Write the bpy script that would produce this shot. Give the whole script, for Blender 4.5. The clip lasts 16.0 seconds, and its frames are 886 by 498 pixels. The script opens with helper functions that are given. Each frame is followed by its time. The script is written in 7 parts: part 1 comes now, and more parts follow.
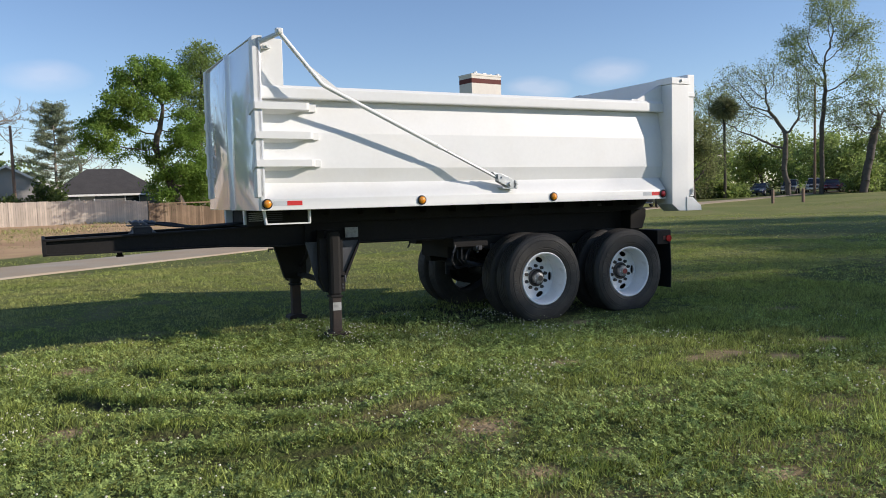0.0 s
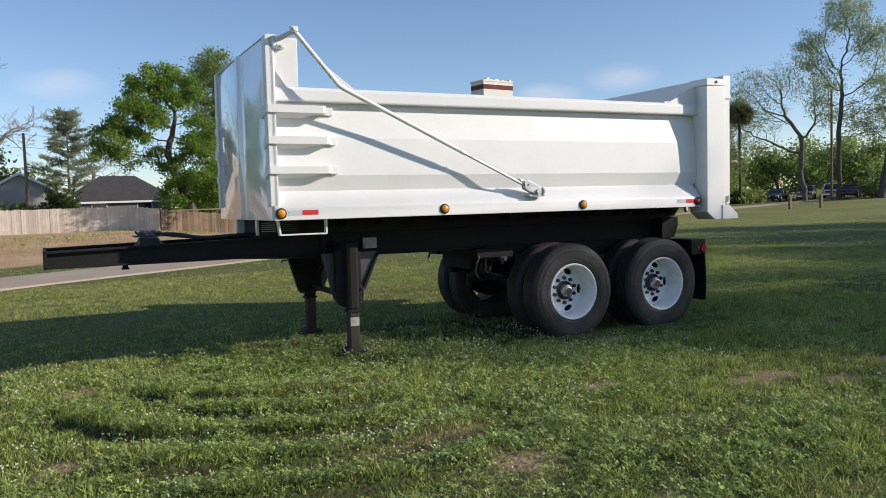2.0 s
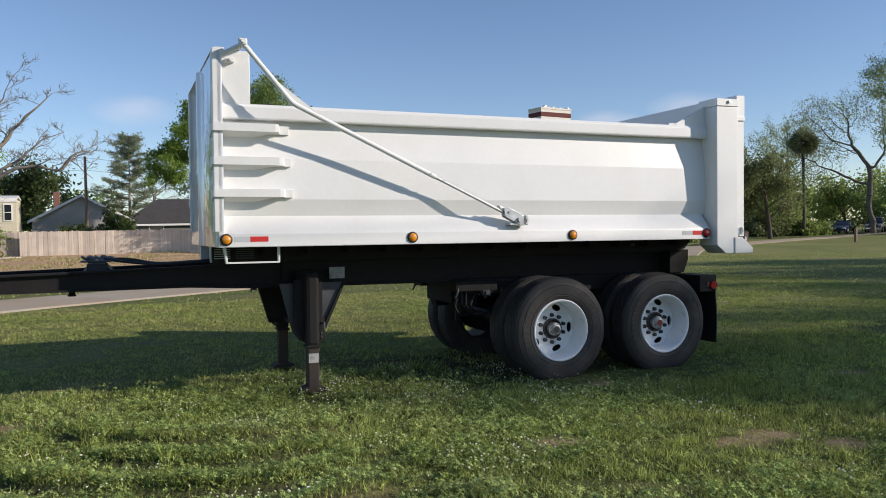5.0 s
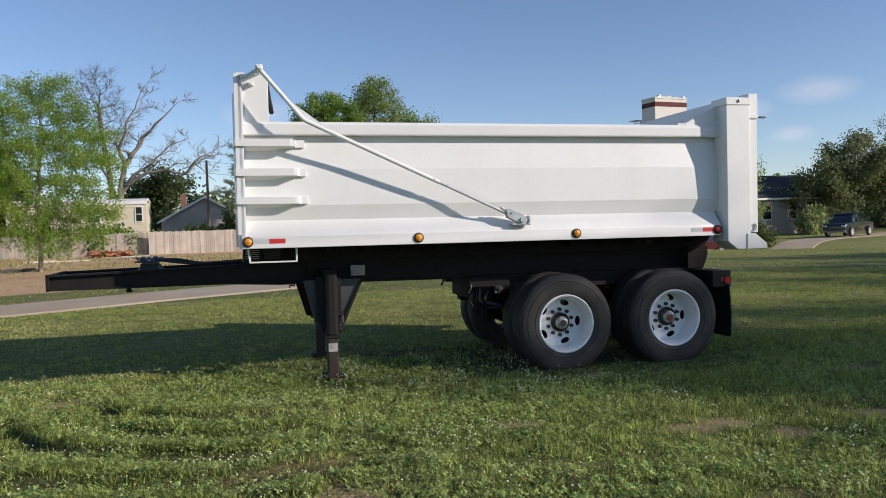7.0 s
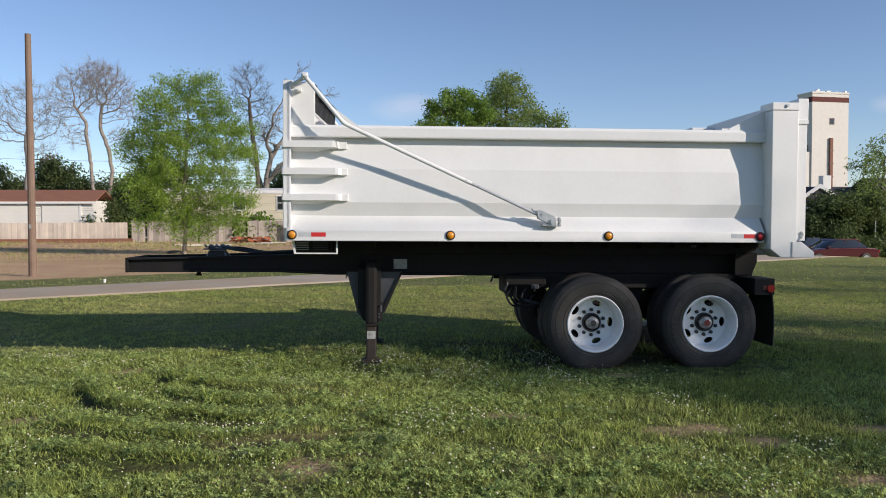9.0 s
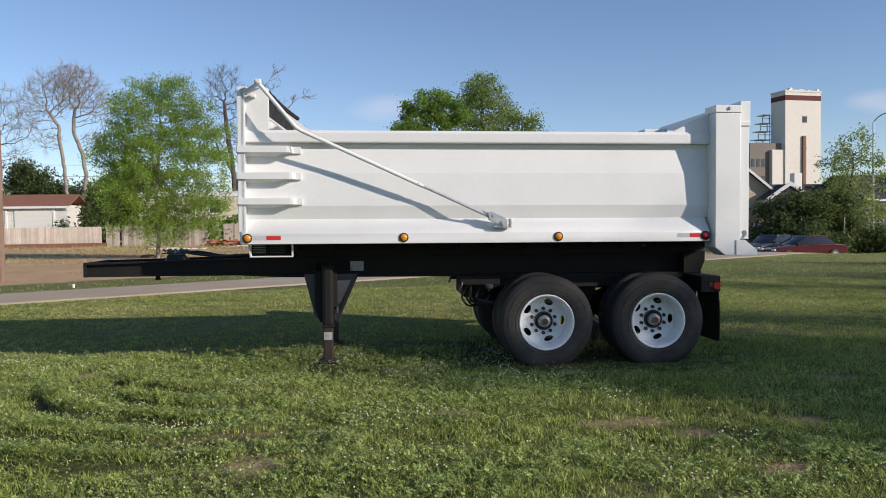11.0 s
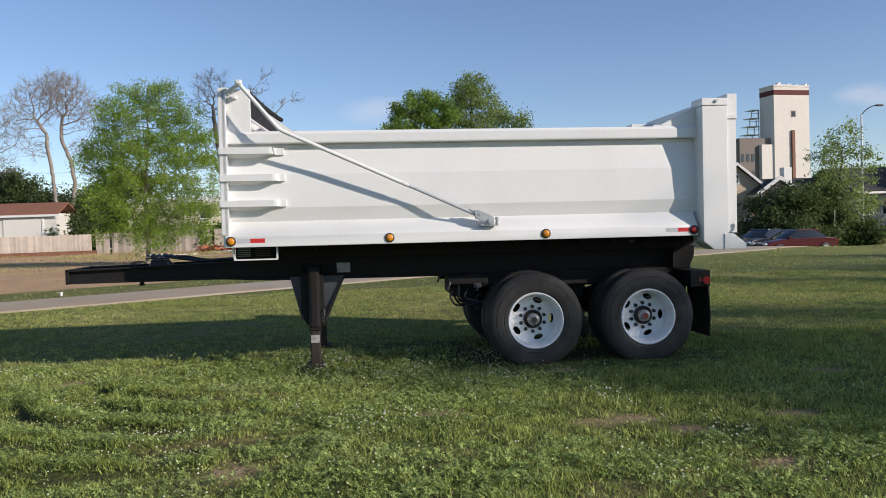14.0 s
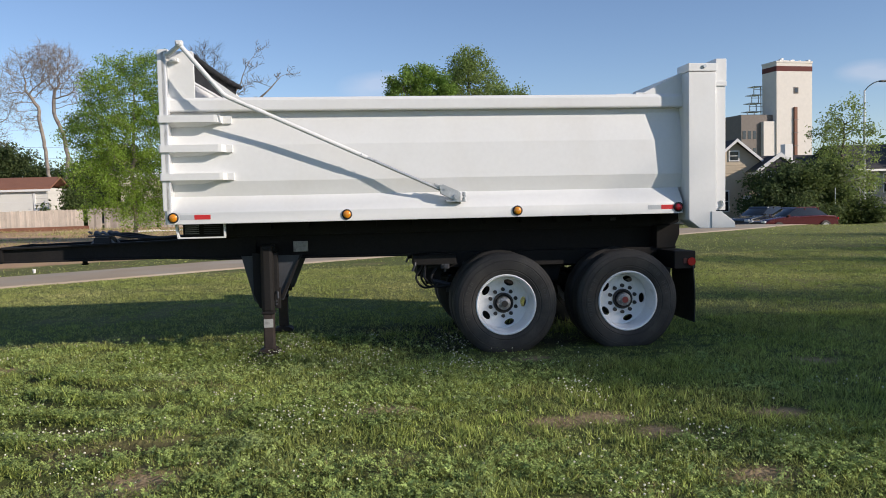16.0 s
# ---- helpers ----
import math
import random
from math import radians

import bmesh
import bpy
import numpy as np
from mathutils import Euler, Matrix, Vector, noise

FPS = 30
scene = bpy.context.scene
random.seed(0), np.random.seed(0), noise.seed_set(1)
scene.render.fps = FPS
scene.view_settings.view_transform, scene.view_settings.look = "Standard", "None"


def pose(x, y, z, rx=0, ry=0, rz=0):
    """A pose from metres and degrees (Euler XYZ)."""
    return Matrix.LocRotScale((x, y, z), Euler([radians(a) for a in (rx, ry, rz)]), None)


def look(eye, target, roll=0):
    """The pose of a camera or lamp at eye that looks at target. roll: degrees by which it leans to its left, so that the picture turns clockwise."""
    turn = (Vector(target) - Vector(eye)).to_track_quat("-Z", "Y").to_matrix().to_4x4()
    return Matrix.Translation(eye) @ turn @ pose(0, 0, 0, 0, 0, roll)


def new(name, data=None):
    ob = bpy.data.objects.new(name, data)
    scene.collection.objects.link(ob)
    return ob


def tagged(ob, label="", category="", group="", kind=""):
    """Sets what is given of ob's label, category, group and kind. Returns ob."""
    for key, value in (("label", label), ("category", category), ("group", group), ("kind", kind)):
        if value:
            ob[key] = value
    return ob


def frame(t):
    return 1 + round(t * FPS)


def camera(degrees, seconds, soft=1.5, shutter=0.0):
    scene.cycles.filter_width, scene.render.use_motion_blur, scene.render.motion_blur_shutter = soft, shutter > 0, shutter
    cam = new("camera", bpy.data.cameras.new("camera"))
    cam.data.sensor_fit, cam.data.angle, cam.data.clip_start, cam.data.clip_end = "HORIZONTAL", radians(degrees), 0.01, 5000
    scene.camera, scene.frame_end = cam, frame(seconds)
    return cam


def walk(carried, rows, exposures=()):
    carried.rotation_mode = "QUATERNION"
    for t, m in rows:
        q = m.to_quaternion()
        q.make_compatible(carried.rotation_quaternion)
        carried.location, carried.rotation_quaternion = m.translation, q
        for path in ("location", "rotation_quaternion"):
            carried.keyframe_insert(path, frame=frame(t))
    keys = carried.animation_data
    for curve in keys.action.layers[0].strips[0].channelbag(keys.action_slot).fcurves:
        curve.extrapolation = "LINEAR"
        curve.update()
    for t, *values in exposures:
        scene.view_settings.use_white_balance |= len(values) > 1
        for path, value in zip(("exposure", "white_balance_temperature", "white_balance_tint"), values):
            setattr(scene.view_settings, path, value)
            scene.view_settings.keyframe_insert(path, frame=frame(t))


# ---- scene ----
cam = camera(58.6, 16.0, soft=0.95)
METRES, EYE, TILT, LEAN, TURN = 5.703, 1.5, 0.0, 0.0, -28.65
ROWS = [
    (0.0, 0.0, 0.0, 0.0, -0.13, -4.12, 1.79),
    (0.5, -0.01, 0.0148, 0.0011, 0.07, -4.18, 1.74),
    (1.0, -0.0244, 0.0382, 0.0034, 0.42, -3.97, 1.62),
    (1.5, -0.032, 0.0564, 0.0037, 0.66, -3.74, 1.82),
    (2.0, -0.0219, 0.0861, 0.0043, 0.69, -3.65, 1.9),
    (2.5, -0.0115, 0.1128, 0.0055, 0.85, -3.35, 0.95),
    (3.0, -0.0133, 0.1456, 0.0032, 1.46, -3.54, 0.29),
    (3.5, -0.0117, 0.1855, 0.0042, 1.57, -3.07, -0.03),
    (4.0, 0.0189, 0.2203, 0.0017, 1.16, -2.79, -0.4),
    (4.5, 0.075, 0.2306, 0.0014, 4.26, -2.26, -0.52),
    (4.7, 0.0939, 0.2224, 0.0016, 4.41, -1.64, 0.51),
    (6.8, 0.2981, 0.1461, 0.0071, 11.37, -1.96, 1.98),
    (7.0, 0.3212, 0.1335, 0.0075, 13.37, -1.75, 1.85),
    (7.5, 0.3779, 0.1251, 0.0076, 16.81, -1.51, 0.8),
    (8.0, 0.4338, 0.1254, 0.0102, 19.75, -1.78, -0.12),
    (8.2, 0.4555, 0.1252, 0.0105, 20.85, -1.80, -0.10),
    (10.3, 0.5813, 0.1139, 0.0153, 24.37, -2.20, 0.28),
    (10.5, 0.5823, 0.1122, 0.0154, 23.24, -2.14, 0.3),
    (11.0, 0.5857, 0.1147, 0.0146, 22.08, -1.96, 0.78),
    (11.5, 0.5878, 0.1154, 0.0145, 21.74, -1.84, 1.39),
    (12.0, 0.588, 0.1153, 0.0142, 21.62, -1.8, 1.73),
    (12.5, 0.5879, 0.115, 0.0149, 21.63, -1.77, 2.02),
    (13.0, 0.5897, 0.1166, 0.0146, 21.37, -1.76, 1.84),
    (13.5, 0.593, 0.1206, 0.0142, 20.91, -1.73, 1.52),
    (14.0, 0.5903, 0.1335, 0.0108, 21.52, -1.9, 1.89),
    (14.5, 0.5783, 0.1818, 0.0095, 21.38, -2.21, 1.84),
    (15.0, 0.5866, 0.2276, 0.004, 21.29, -2.61, 1.44),
    (15.5, 0.6088, 0.2597, 0.0064, 21.43, -3.16, 1.66),
    (16.0, 0.6092, 0.2649, 0.0074, 21.57, -3.6, 1.68),
]
walk(cam, [(t, pose(-2.0, -7.29, EYE, TILT, LEAN, TURN) @ pose(METRES * x, METRES * y, METRES * z, 90 + pitch, roll, yaw)) for t, x, y, z, yaw, pitch, roll in ROWS],
     exposures=[(0.0, 0.10, 6640, 15), (3.0, 0.04, 6640, 15), (4.7, -0.02, 6640, 15), (7.0, -0.07, 6640, 16), (16.0, -0.06, 6640, 16)])

# ---- light ----
SUN_WAY = Vector((2.0, -1.36, 1.0)).normalized()      # towards the sun
elev = math.asin(SUN_WAY.z)
sun_data = bpy.data.lights.new("sun", "SUN")
sun_data.energy, sun_data.angle, sun_data.color = 4.75, radians(0.53), (1.0, 0.93, 0.82)
sun = new("sun", sun_data)
sun.matrix_world = look((30, -30, 30), Vector((30, -30, 30)) - SUN_WAY)
world = bpy.data.worlds.new("sky")
scene.world = world
world.use_nodes = True
wn = world.node_tree
wn.nodes.clear()
w_out = wn.nodes.new("ShaderNodeOutputWorld")
w_bg = wn.nodes.new("ShaderNodeBackground")
w_sky = wn.nodes.new("ShaderNodeTexSky")
w_sky.sky_type, w_sky.sun_disc = "NISHITA", False
w_sky.sun_elevation = elev
w_sky.sun_rotation = math.atan2(SUN_WAY.x, SUN_WAY.y)
w_sky.air_density, w_sky.dust_density, w_sky.ozone_density = 0.85, 0.15, 3.6
# a few small fair-weather clouds low over the horizon
w_co = wn.nodes.new("ShaderNodeTexCoord")
w_map = wn.nodes.new("ShaderNodeMapping")
w_map.inputs["Scale"].default_value = (1.0, 1.0, 2.6)
wn.links.new(w_co.outputs["Generated"], w_map.inputs["Vector"])
w_noise = wn.nodes.new("ShaderNodeTexNoise")
w_noise.inputs["Scale"].default_value, w_noise.inputs["Detail"].default_value = 16.0, 6.0
wn.links.new(w_map.outputs["Vector"], w_noise.inputs["Vector"])
w_last = None
for cx, cy, cz, cr in ((0.044, 0.989, 0.142, 0.062), (0.648, 0.749, 0.139, 0.058), (0.585, 0.802, 0.122, 0.045), (0.572, 0.81, 0.126, 0.045), (0.63, 0.77, 0.092, 0.036),
                       (-0.7, 0.7, 0.15, 0.10), (0.9, -0.4, 0.2, 0.12), (-0.6, -0.8, 0.25, 0.14), (0.2, -0.95, 0.18, 0.1)):
    w_far = wn.nodes.new("ShaderNodeVectorMath")
    w_far.operation = "DISTANCE"
    w_far.inputs[1].default_value = (cx, cy, cz * 2.6)
    wn.links.new(w_map.outputs["Vector"], w_far.inputs[0])
    w_near = wn.nodes.new("ShaderNodeMapRange")
    w_near.inputs["From Min"].default_value, w_near.inputs["From Max"].default_value = cr, 0.0
    wn.links.new(w_far.outputs["Value"], w_near.inputs["Value"])
    w_now = w_near.outputs["Result"]
    if w_last:
        w_top = wn.nodes.new("ShaderNodeMath")
        w_top.operation = "MAXIMUM"
        wn.links.new(w_last, w_top.inputs[0])
        wn.links.new(w_now, w_top.inputs[1])
        w_now = w_top.outputs[0]
    w_last = w_now
w_mul = wn.nodes.new("ShaderNodeMath")
w_mul.operation = "MULTIPLY"
wn.links.new(w_last, w_mul.inputs[0])
wn.links.new(w_noise.outputs["Fac"], w_mul.inputs[1])
w_ramp = wn.nodes.new("ShaderNodeMapRange")
w_ramp.inputs["From Min"].default_value, w_ramp.inputs["From Max"].default_value = 0.08, 0.45
w_ramp.inputs["To Max"].default_value = 0.24
wn.links.new(w_mul.outputs[0], w_ramp.inputs["Value"])
w_mix = wn.nodes.new("ShaderNodeMix")
w_mix.data_type = "RGBA"
w_mix.inputs["B"].default_value = (6.3, 6.1, 6.3, 1)
wn.links.new(w_ramp.outputs["Result"], w_mix.inputs["Factor"])
w_tone = wn.nodes.new("ShaderNodeMix")
w_tone.data_type, w_tone.blend_type = "RGBA", "MULTIPLY"
w_tone.inputs["Factor"].default_value = 1.0
w_tone.inputs["B"].default_value = (1.0, 0.97, 0.95, 1)
wn.links.new(w_sky.outputs["Color"], w_tone.inputs["A"])
wn.links.new(w_tone.outputs["Result"], w_mix.inputs["A"])
wn.links.new(w_mix.outputs["Result"], w_bg.inputs["Color"])
w_bg.inputs["Strength"].default_value = 0.15
wn.links.new(w_bg.outputs["Background"], w_out.inputs["Surface"])


# ---- materials ----
def material(name, color, rough=0.5, metal=0.0, spread=0.12, grain=0.0, scale=6.0, fine=60.0, bump=0.0, tint=None,
             tint_scale=1.5, tint_from=0.5, tint_to=0.7, coat=0.0, spec=0.5, per_island=0.0, translucent=0.0):
    """A surface with variation at two scales, a second tone in patches, and fine relief."""
    m = bpy.data.materials.new(name)
    m.use_nodes = True
    n, l = m.node_tree.nodes, m.node_tree.links
    b = n["Principled BSDF"]
    co = n.new("ShaderNodeTexCoord")
    big = n.new("ShaderNodeTexNoise")
    big.inputs["Scale"].default_value, big.inputs["Detail"].default_value = scale, 5
    small = n.new("ShaderNodeTexNoise")
    small.inputs["Scale"].default_value, small.inputs["Detail"].default_value = fine, 3
    for t in (big, small):
        l.new(co.outputs["Object"], t.inputs["Vector"])
    add = n.new("ShaderNodeMath")
    add.operation = "ADD"
    l.new(big.outputs["Fac"], add.inputs[0])
    l.new(small.outputs["Fac"], add.inputs[1])
    rng = n.new("ShaderNodeMapRange")
    rng.inputs["From Min"].default_value, rng.inputs["From Max"].default_value = 0.6, 1.4
    rng.inputs["To Min"].default_value, rng.inputs["To Max"].default_value = 1 - spread, 1 + spread
    l.new(add.outputs[0], rng.inputs["Value"])
    value = rng.outputs["Result"]
    if per_island:
        geo = n.new("ShaderNodeNewGeometry")
        isl = n.new("ShaderNodeMapRange")
        isl.inputs["To Min"].default_value, isl.inputs["To Max"].default_value = 1 - per_island, 1 + per_island
        l.new(geo.outputs["Random Per Island"], isl.inputs["Value"])
        mul = n.new("ShaderNodeMath")
        mul.operation = "MULTIPLY"
        l.new(value, mul.inputs[0])
        l.new(isl.outputs["Result"], mul.inputs[1])
        value = mul.outputs[0]
    base = n.new("ShaderNodeRGB")
    base.outputs[0].default_value = (*color, 1)
    col = base.outputs[0]
    if tint:
        tn = n.new("ShaderNodeTexNoise")
        tn.inputs["Scale"].default_value, tn.inputs["Detail"].default_value = tint_scale, 6
        l.new(co.outputs["Object"], tn.inputs["Vector"])
        tr = n.new("ShaderNodeMapRange")
        tr.inputs["From Min"].default_value, tr.inputs["From Max"].default_value = tint_from, tint_to
        l.new(tn.outputs["Fac"], tr.inputs["Value"])
        mx = n.new("ShaderNodeMix")
        mx.data_type = "RGBA"
        mx.inputs["B"].default_value = (*tint, 1)
        l.new(tr.outputs["Result"], mx.inputs["Factor"])
        l.new(col, mx.inputs["A"])
        col = mx.outputs["Result"]
    vm = n.new("ShaderNodeVectorMath")
    vm.operation = "SCALE"
    l.new(col, vm.inputs[0])
    l.new(value, vm.inputs["Scale"])
    l.new(vm.outputs["Vector"], b.inputs["Base Color"])
    b.inputs["Metallic"].default_value = metal
    b.inputs["Specular IOR Level"].default_value = spec
    b.inputs["Coat Weight"].default_value = coat
    rr = n.new("ShaderNodeMapRange")
    rr.inputs["From Min"].default_value, rr.inputs["From Max"].default_value = 0.3, 0.7
    rr.inputs["To Min"].default_value, rr.inputs["To Max"].default_value = max(0.02, rough - 0.08), min(1, rough + 0.08)
    l.new(big.outputs["Fac"], rr.inputs["Value"])
    l.new(rr.outputs["Result"], b.inputs["Roughness"])
    if bump:
        bp = n.new("ShaderNodeBump")
        bp.inputs["Strength"].default_value, bp.inputs["Distance"].default_value = bump, 0.01
        l.new(small.outputs["Fac"], bp.inputs["Height"])
        l.new(bp.outputs["Normal"], b.inputs["Normal"])
    if translucent:
        tl = n.new("ShaderNodeBsdfTranslucent")
        l.new(vm.outputs["Vector"], tl.inputs["Color"])
        ms = n.new("ShaderNodeMixShader")
        ms.inputs["Fac"].default_value = translucent
        l.new(b.outputs["BSDF"], ms.inputs[1])
        l.new(tl.outputs["BSDF"], ms.inputs[2])
        l.new(ms.outputs["Shader"], n["Material Output"].inputs["Surface"])
    return m


WHITE = material("white_enamel", (0.725, 0.73, 0.71), 0.45, spread=0.03, scale=1.3, fine=25, coat=0.1,
                 tint=(0.67, 0.66, 0.62), tint_scale=1.6, tint_from=0.52, tint_to=0.95)
GLOSS_WHITE = material("glossy_white_panel", (0.74, 0.745, 0.75), 0.16, spread=0.03, scale=1.2, fine=18, coat=1.0, bump=0.0)
GLOSS_WHITE.node_tree.nodes["Principled BSDF"].inputs["Coat IOR"].default_value = 1.75
BLACK = material("black_chassis_paint", (0.0165, 0.0155, 0.0150), 0.72, spread=0.3, scale=5, bump=0.1,
                 tint=(0.016, 0.014, 0.012), tint_scale=4, tint_from=0.55, tint_to=0.8, spec=0.2)
COUPLING = material("worn_blue_grey_metal", (0.16, 0.17, 0.19), 0.45, 0.4, spread=0.25, scale=25)
GREY_STEEL = material("dusty_grey_steel", (0.055, 0.058, 0.066), 0.5, 0.2, spread=0.2, scale=7)
RUST = material("rusty_brown_steel", (0.034, 0.024, 0.019), 0.75, 0.1, spread=0.35, scale=9, bump=0.2, tint=(0.07, 0.04, 0.023))
GALV = material("galvanised_steel", (0.52, 0.53, 0.53), 0.38, 0.6, spread=0.12, scale=20)
RUBBER = material("tyre_rubber", (0.038, 0.0355, 0.0325), 0.68, spread=0.25, scale=8, fine=90, bump=0.15,
                  tint=(0.075, 0.069, 0.061), tint_scale=3.2, tint_from=0.44, tint_to=0.75, spec=0.3)
RUBBER_MARK = material("worn_rubber_marks", (0.058, 0.055, 0.050), 0.7, spread=0.2, scale=30)
RIM = material("white_wheel_paint", (0.82, 0.83, 0.83), 0.35, spread=0.05, scale=9, tint=(0.5, 0.5, 0.48), tint_scale=7,
               tint_from=0.6, tint_to=0.85)
NUT = material("dark_lug_steel", (0.03, 0.027, 0.025), 0.6, 0.0, spread=0.3, scale=30)
HUBM = material("hub_aluminium", (0.30, 0.30, 0.295), 0.42, 0.6, spread=0.15, scale=25)
REDCAP = material("red_hub_window", (0.20, 0.03, 0.028), 0.4, spread=0.2, scale=40)
AMBER = material("amber_lens", (0.72, 0.26, 0.02), 0.15, spread=0.12, scale=60, fine=180, coat=0.6)
REDLENS = material("red_lens", (0.33, 0.012, 0.016), 0.15, spread=0.12, scale=60, fine=180, coat=0.6)
TAPE_RED = material("red_reflective_tape", (0.58, 0.03, 0.03), 0.35, spread=0.1, scale=30, fine=200)
TAPE_GREY = material("silver_reflective_tape", (0.50, 0.52, 0.53), 0.35, spread=0.08, scale=30, fine=200)
STICKER = material("pale_data_plate", (0.36, 0.36, 0.34), 0.5, spread=0.2, scale=18, tint=(0.2, 0.2, 0.19), tint_scale=20)
TARP = material("black_tarp_mesh", (0.012, 0.012, 0.013), 0.8, spread=0.3, scale=12, fine=150, bump=0.3)
HOSE = material("black_rubber_hose", (0.015, 0.015, 0.017), 0.55, spread=0.2, scale=20)
ASPHALT = material("old_asphalt", (0.425, 0.337, 0.238), 0.9, spread=0.14, scale=0.9, fine=45, bump=0.3,
                   tint=(0.43, 0.38, 0.30), tint_scale=0.5, tint_from=0.45, tint_to=0.7, spec=0.2)
CEDAR = material("pale_fence_cedar", (0.58, 0.50, 0.415), 0.85, spread=0.22, scale=1.2, fine=30, per_island=0.14, spec=0.2)
CEDAR_OLD = material("weathered_grey_fence", (0.39, 0.34, 0.285), 0.9, spread=0.25, scale=1.2, fine=30, per_island=0.25, spec=0.2)
CEDAR_BROWN = material("old_brown_fence", (0.235, 0.17, 0.115), 0.9, spread=0.3, scale=1.2, fine=30, per_island=0.3, spec=0.2)
POLE = material("utility_pole_wood", (0.225, 0.155, 0.115), 0.85, spread=0.25, scale=3, fine=40, bump=0.3, spec=0.2)
BARK = material("grey_brown_bark", (0.105, 0.09, 0.075), 0.9, spread=0.35, scale=4, fine=25, bump=0.4, spec=0.2)
BARK_MID = material("brown_grey_bark", (0.15, 0.13, 0.108), 0.9, spread=0.35, scale=4, fine=25, bump=0.5, spec=0.2)
BARK_TAN = material("tan_bare_bark", (0.29, 0.25, 0.21), 0.9, spread=0.35, scale=4, fine=25, bump=0.4, spec=0.2)
BARK_PALE = material("pale_bare_bark", (0.23, 0.205, 0.175), 0.9, spread=0.3, scale=4, fine=25, bump=0.4, spec=0.2)


def leaf(name, color, tint):
    return material(name, color, 0.6, spread=0.2, scale=0.45, fine=5, per_island=0.35, tint=tint, tint_scale=0.35,
                    tint_from=0.42, tint_to=0.68, translucent=0.55, spec=0.25)


LEAF_OAK = leaf("dark_green_leaves", (0.165, 0.275, 0.05), (0.24, 0.35, 0.075))
LEAF_BRIGHT = leaf("bright_spring_leaves", (0.285, 0.42, 0.07), (0.18, 0.30, 0.055))
LEAF_PALE = leaf("pale_spring_leaves", (0.38, 0.44, 0.20), (0.29, 0.36, 0.15))
LEAF_PECAN = leaf("soft_green_pecan_leaves", (0.27, 0.35, 0.11), (0.20, 0.28, 0.08))
LEAF_POPLAR = leaf("grey_green_poplar_leaves", (0.33, 0.40, 0.17), (0.23, 0.29, 0.12))
LEAF_CYPRESS = leaf("dull_cypress_needles", (0.31, 0.35, 0.23), (0.23, 0.28, 0.17))
LEAF_DARK = leaf("evergreen_leaves", (0.09, 0.13, 0.05), (0.14, 0.18, 0.065))
LEAF_HEDGE = leaf("hedge_leaves", (0.12, 0.165, 0.05), (0.08, 0.115, 0.036))
LEAF_GARDEN = leaf("garden_leaves", (0.31, 0.39, 0.12), (0.19, 0.26, 0.08))
LEAF_DUSTY = leaf("dusty_olive_leaves", (0.22, 0.25, 0.11), (0.15, 0.18, 0.075))
PALM = leaf("palm_fronds", (0.34, 0.34, 0.18), (0.25, 0.26, 0.12))
GRASS = material("grass_blades", (0.33, 0.39, 0.103), 0.65, spread=0.35, scale=0.5, fine=7, per_island=0.6,
                 tint=(0.33, 0.35, 0.12), tint_scale=0.8, tint_from=0.45, tint_to=0.75, translucent=0.3, spec=0.12)
MOWN = material("mown_grass_blades", (0.325, 0.37, 0.11), 0.8, spread=0.25, scale=0.35, fine=2.5, per_island=0.25,
                tint=(0.42, 0.40, 0.165), tint_scale=0.5, tint_from=0.42, tint_to=0.7, translucent=0.3, spec=0.1)
DRY = material("dry_grass_blades", (0.42, 0.34, 0.18), 0.8, spread=0.2, scale=1, fine=8, per_island=0.3, translucent=0.2, spec=0.2)
CLOVER = material("clover_leaves", (0.30, 0.385, 0.115), 0.6, spread=0.35, scale=0.8, fine=12, per_island=0.52,
                  tint=(0.30, 0.36, 0.13), tint_scale=1.0, translucent=0.25, spec=0.15)
BLOOM = material("white_clover_bloom", (0.70, 0.67, 0.52), 0.8, spread=0.1, scale=40, per_island=0.15, spec=0.2)
SIDING_WHITE = material("white_siding", (0.72, 0.70, 0.64), 0.7, spread=0.07, scale=0.8, fine=12, spec=0.2)
SIDING_CREAM = material("cream_siding", (0.66, 0.60, 0.45), 0.7, spread=0.07, scale=0.8, fine=12, spec=0.2)
SIDING_TAN = material("tan_siding", (0.55, 0.46, 0.34), 0.75, spread=0.08, scale=0.8, fine=12, spec=0.2)
SIDING_PALE = material("pale_grey_siding", (0.36, 0.345, 0.325), 0.8, spread=0.1, scale=1.2, fine=12, spec=0.2)
SIDING_GREY = material("grey_brick_wall", (0.22, 0.21, 0.2), 0.85, spread=0.2, scale=2, fine=14, spec=0.2)
TRIM = material("white_trim", (0.76, 0.75, 0.72), 0.5, spread=0.04, scale=3)
SHINGLE = material("dark_shingles", (0.065, 0.062, 0.062), 0.9, spread=0.25, scale=1.5, fine=9, bump=0.4, spec=0.2)
ROOF_BROWN = material("brown_metal_roof", (0.26, 0.12, 0.075), 0.7, spread=0.15, scale=1, fine=10, spec=0.3)
GLASS = material("dark_window_glass", (0.02, 0.024, 0.028), 0.05, spread=0.15, scale=1.0, coat=0.5)
CONCRETE = material("cream_tower_concrete", (0.68, 0.635, 0.575), 0.85, spread=0.06, scale=0.12, fine=1.5, spec=0.2)
TOWER_BAND = material("maroon_tower_band", (0.13, 0.045, 0.04), 0.8, spread=0.1, scale=0.3, spec=0.2)
GREY_BUILD = material("grey_industrial_wall", (0.20, 0.175, 0.155), 0.85, spread=0.12, scale=0.2, fine=2, spec=0.2)
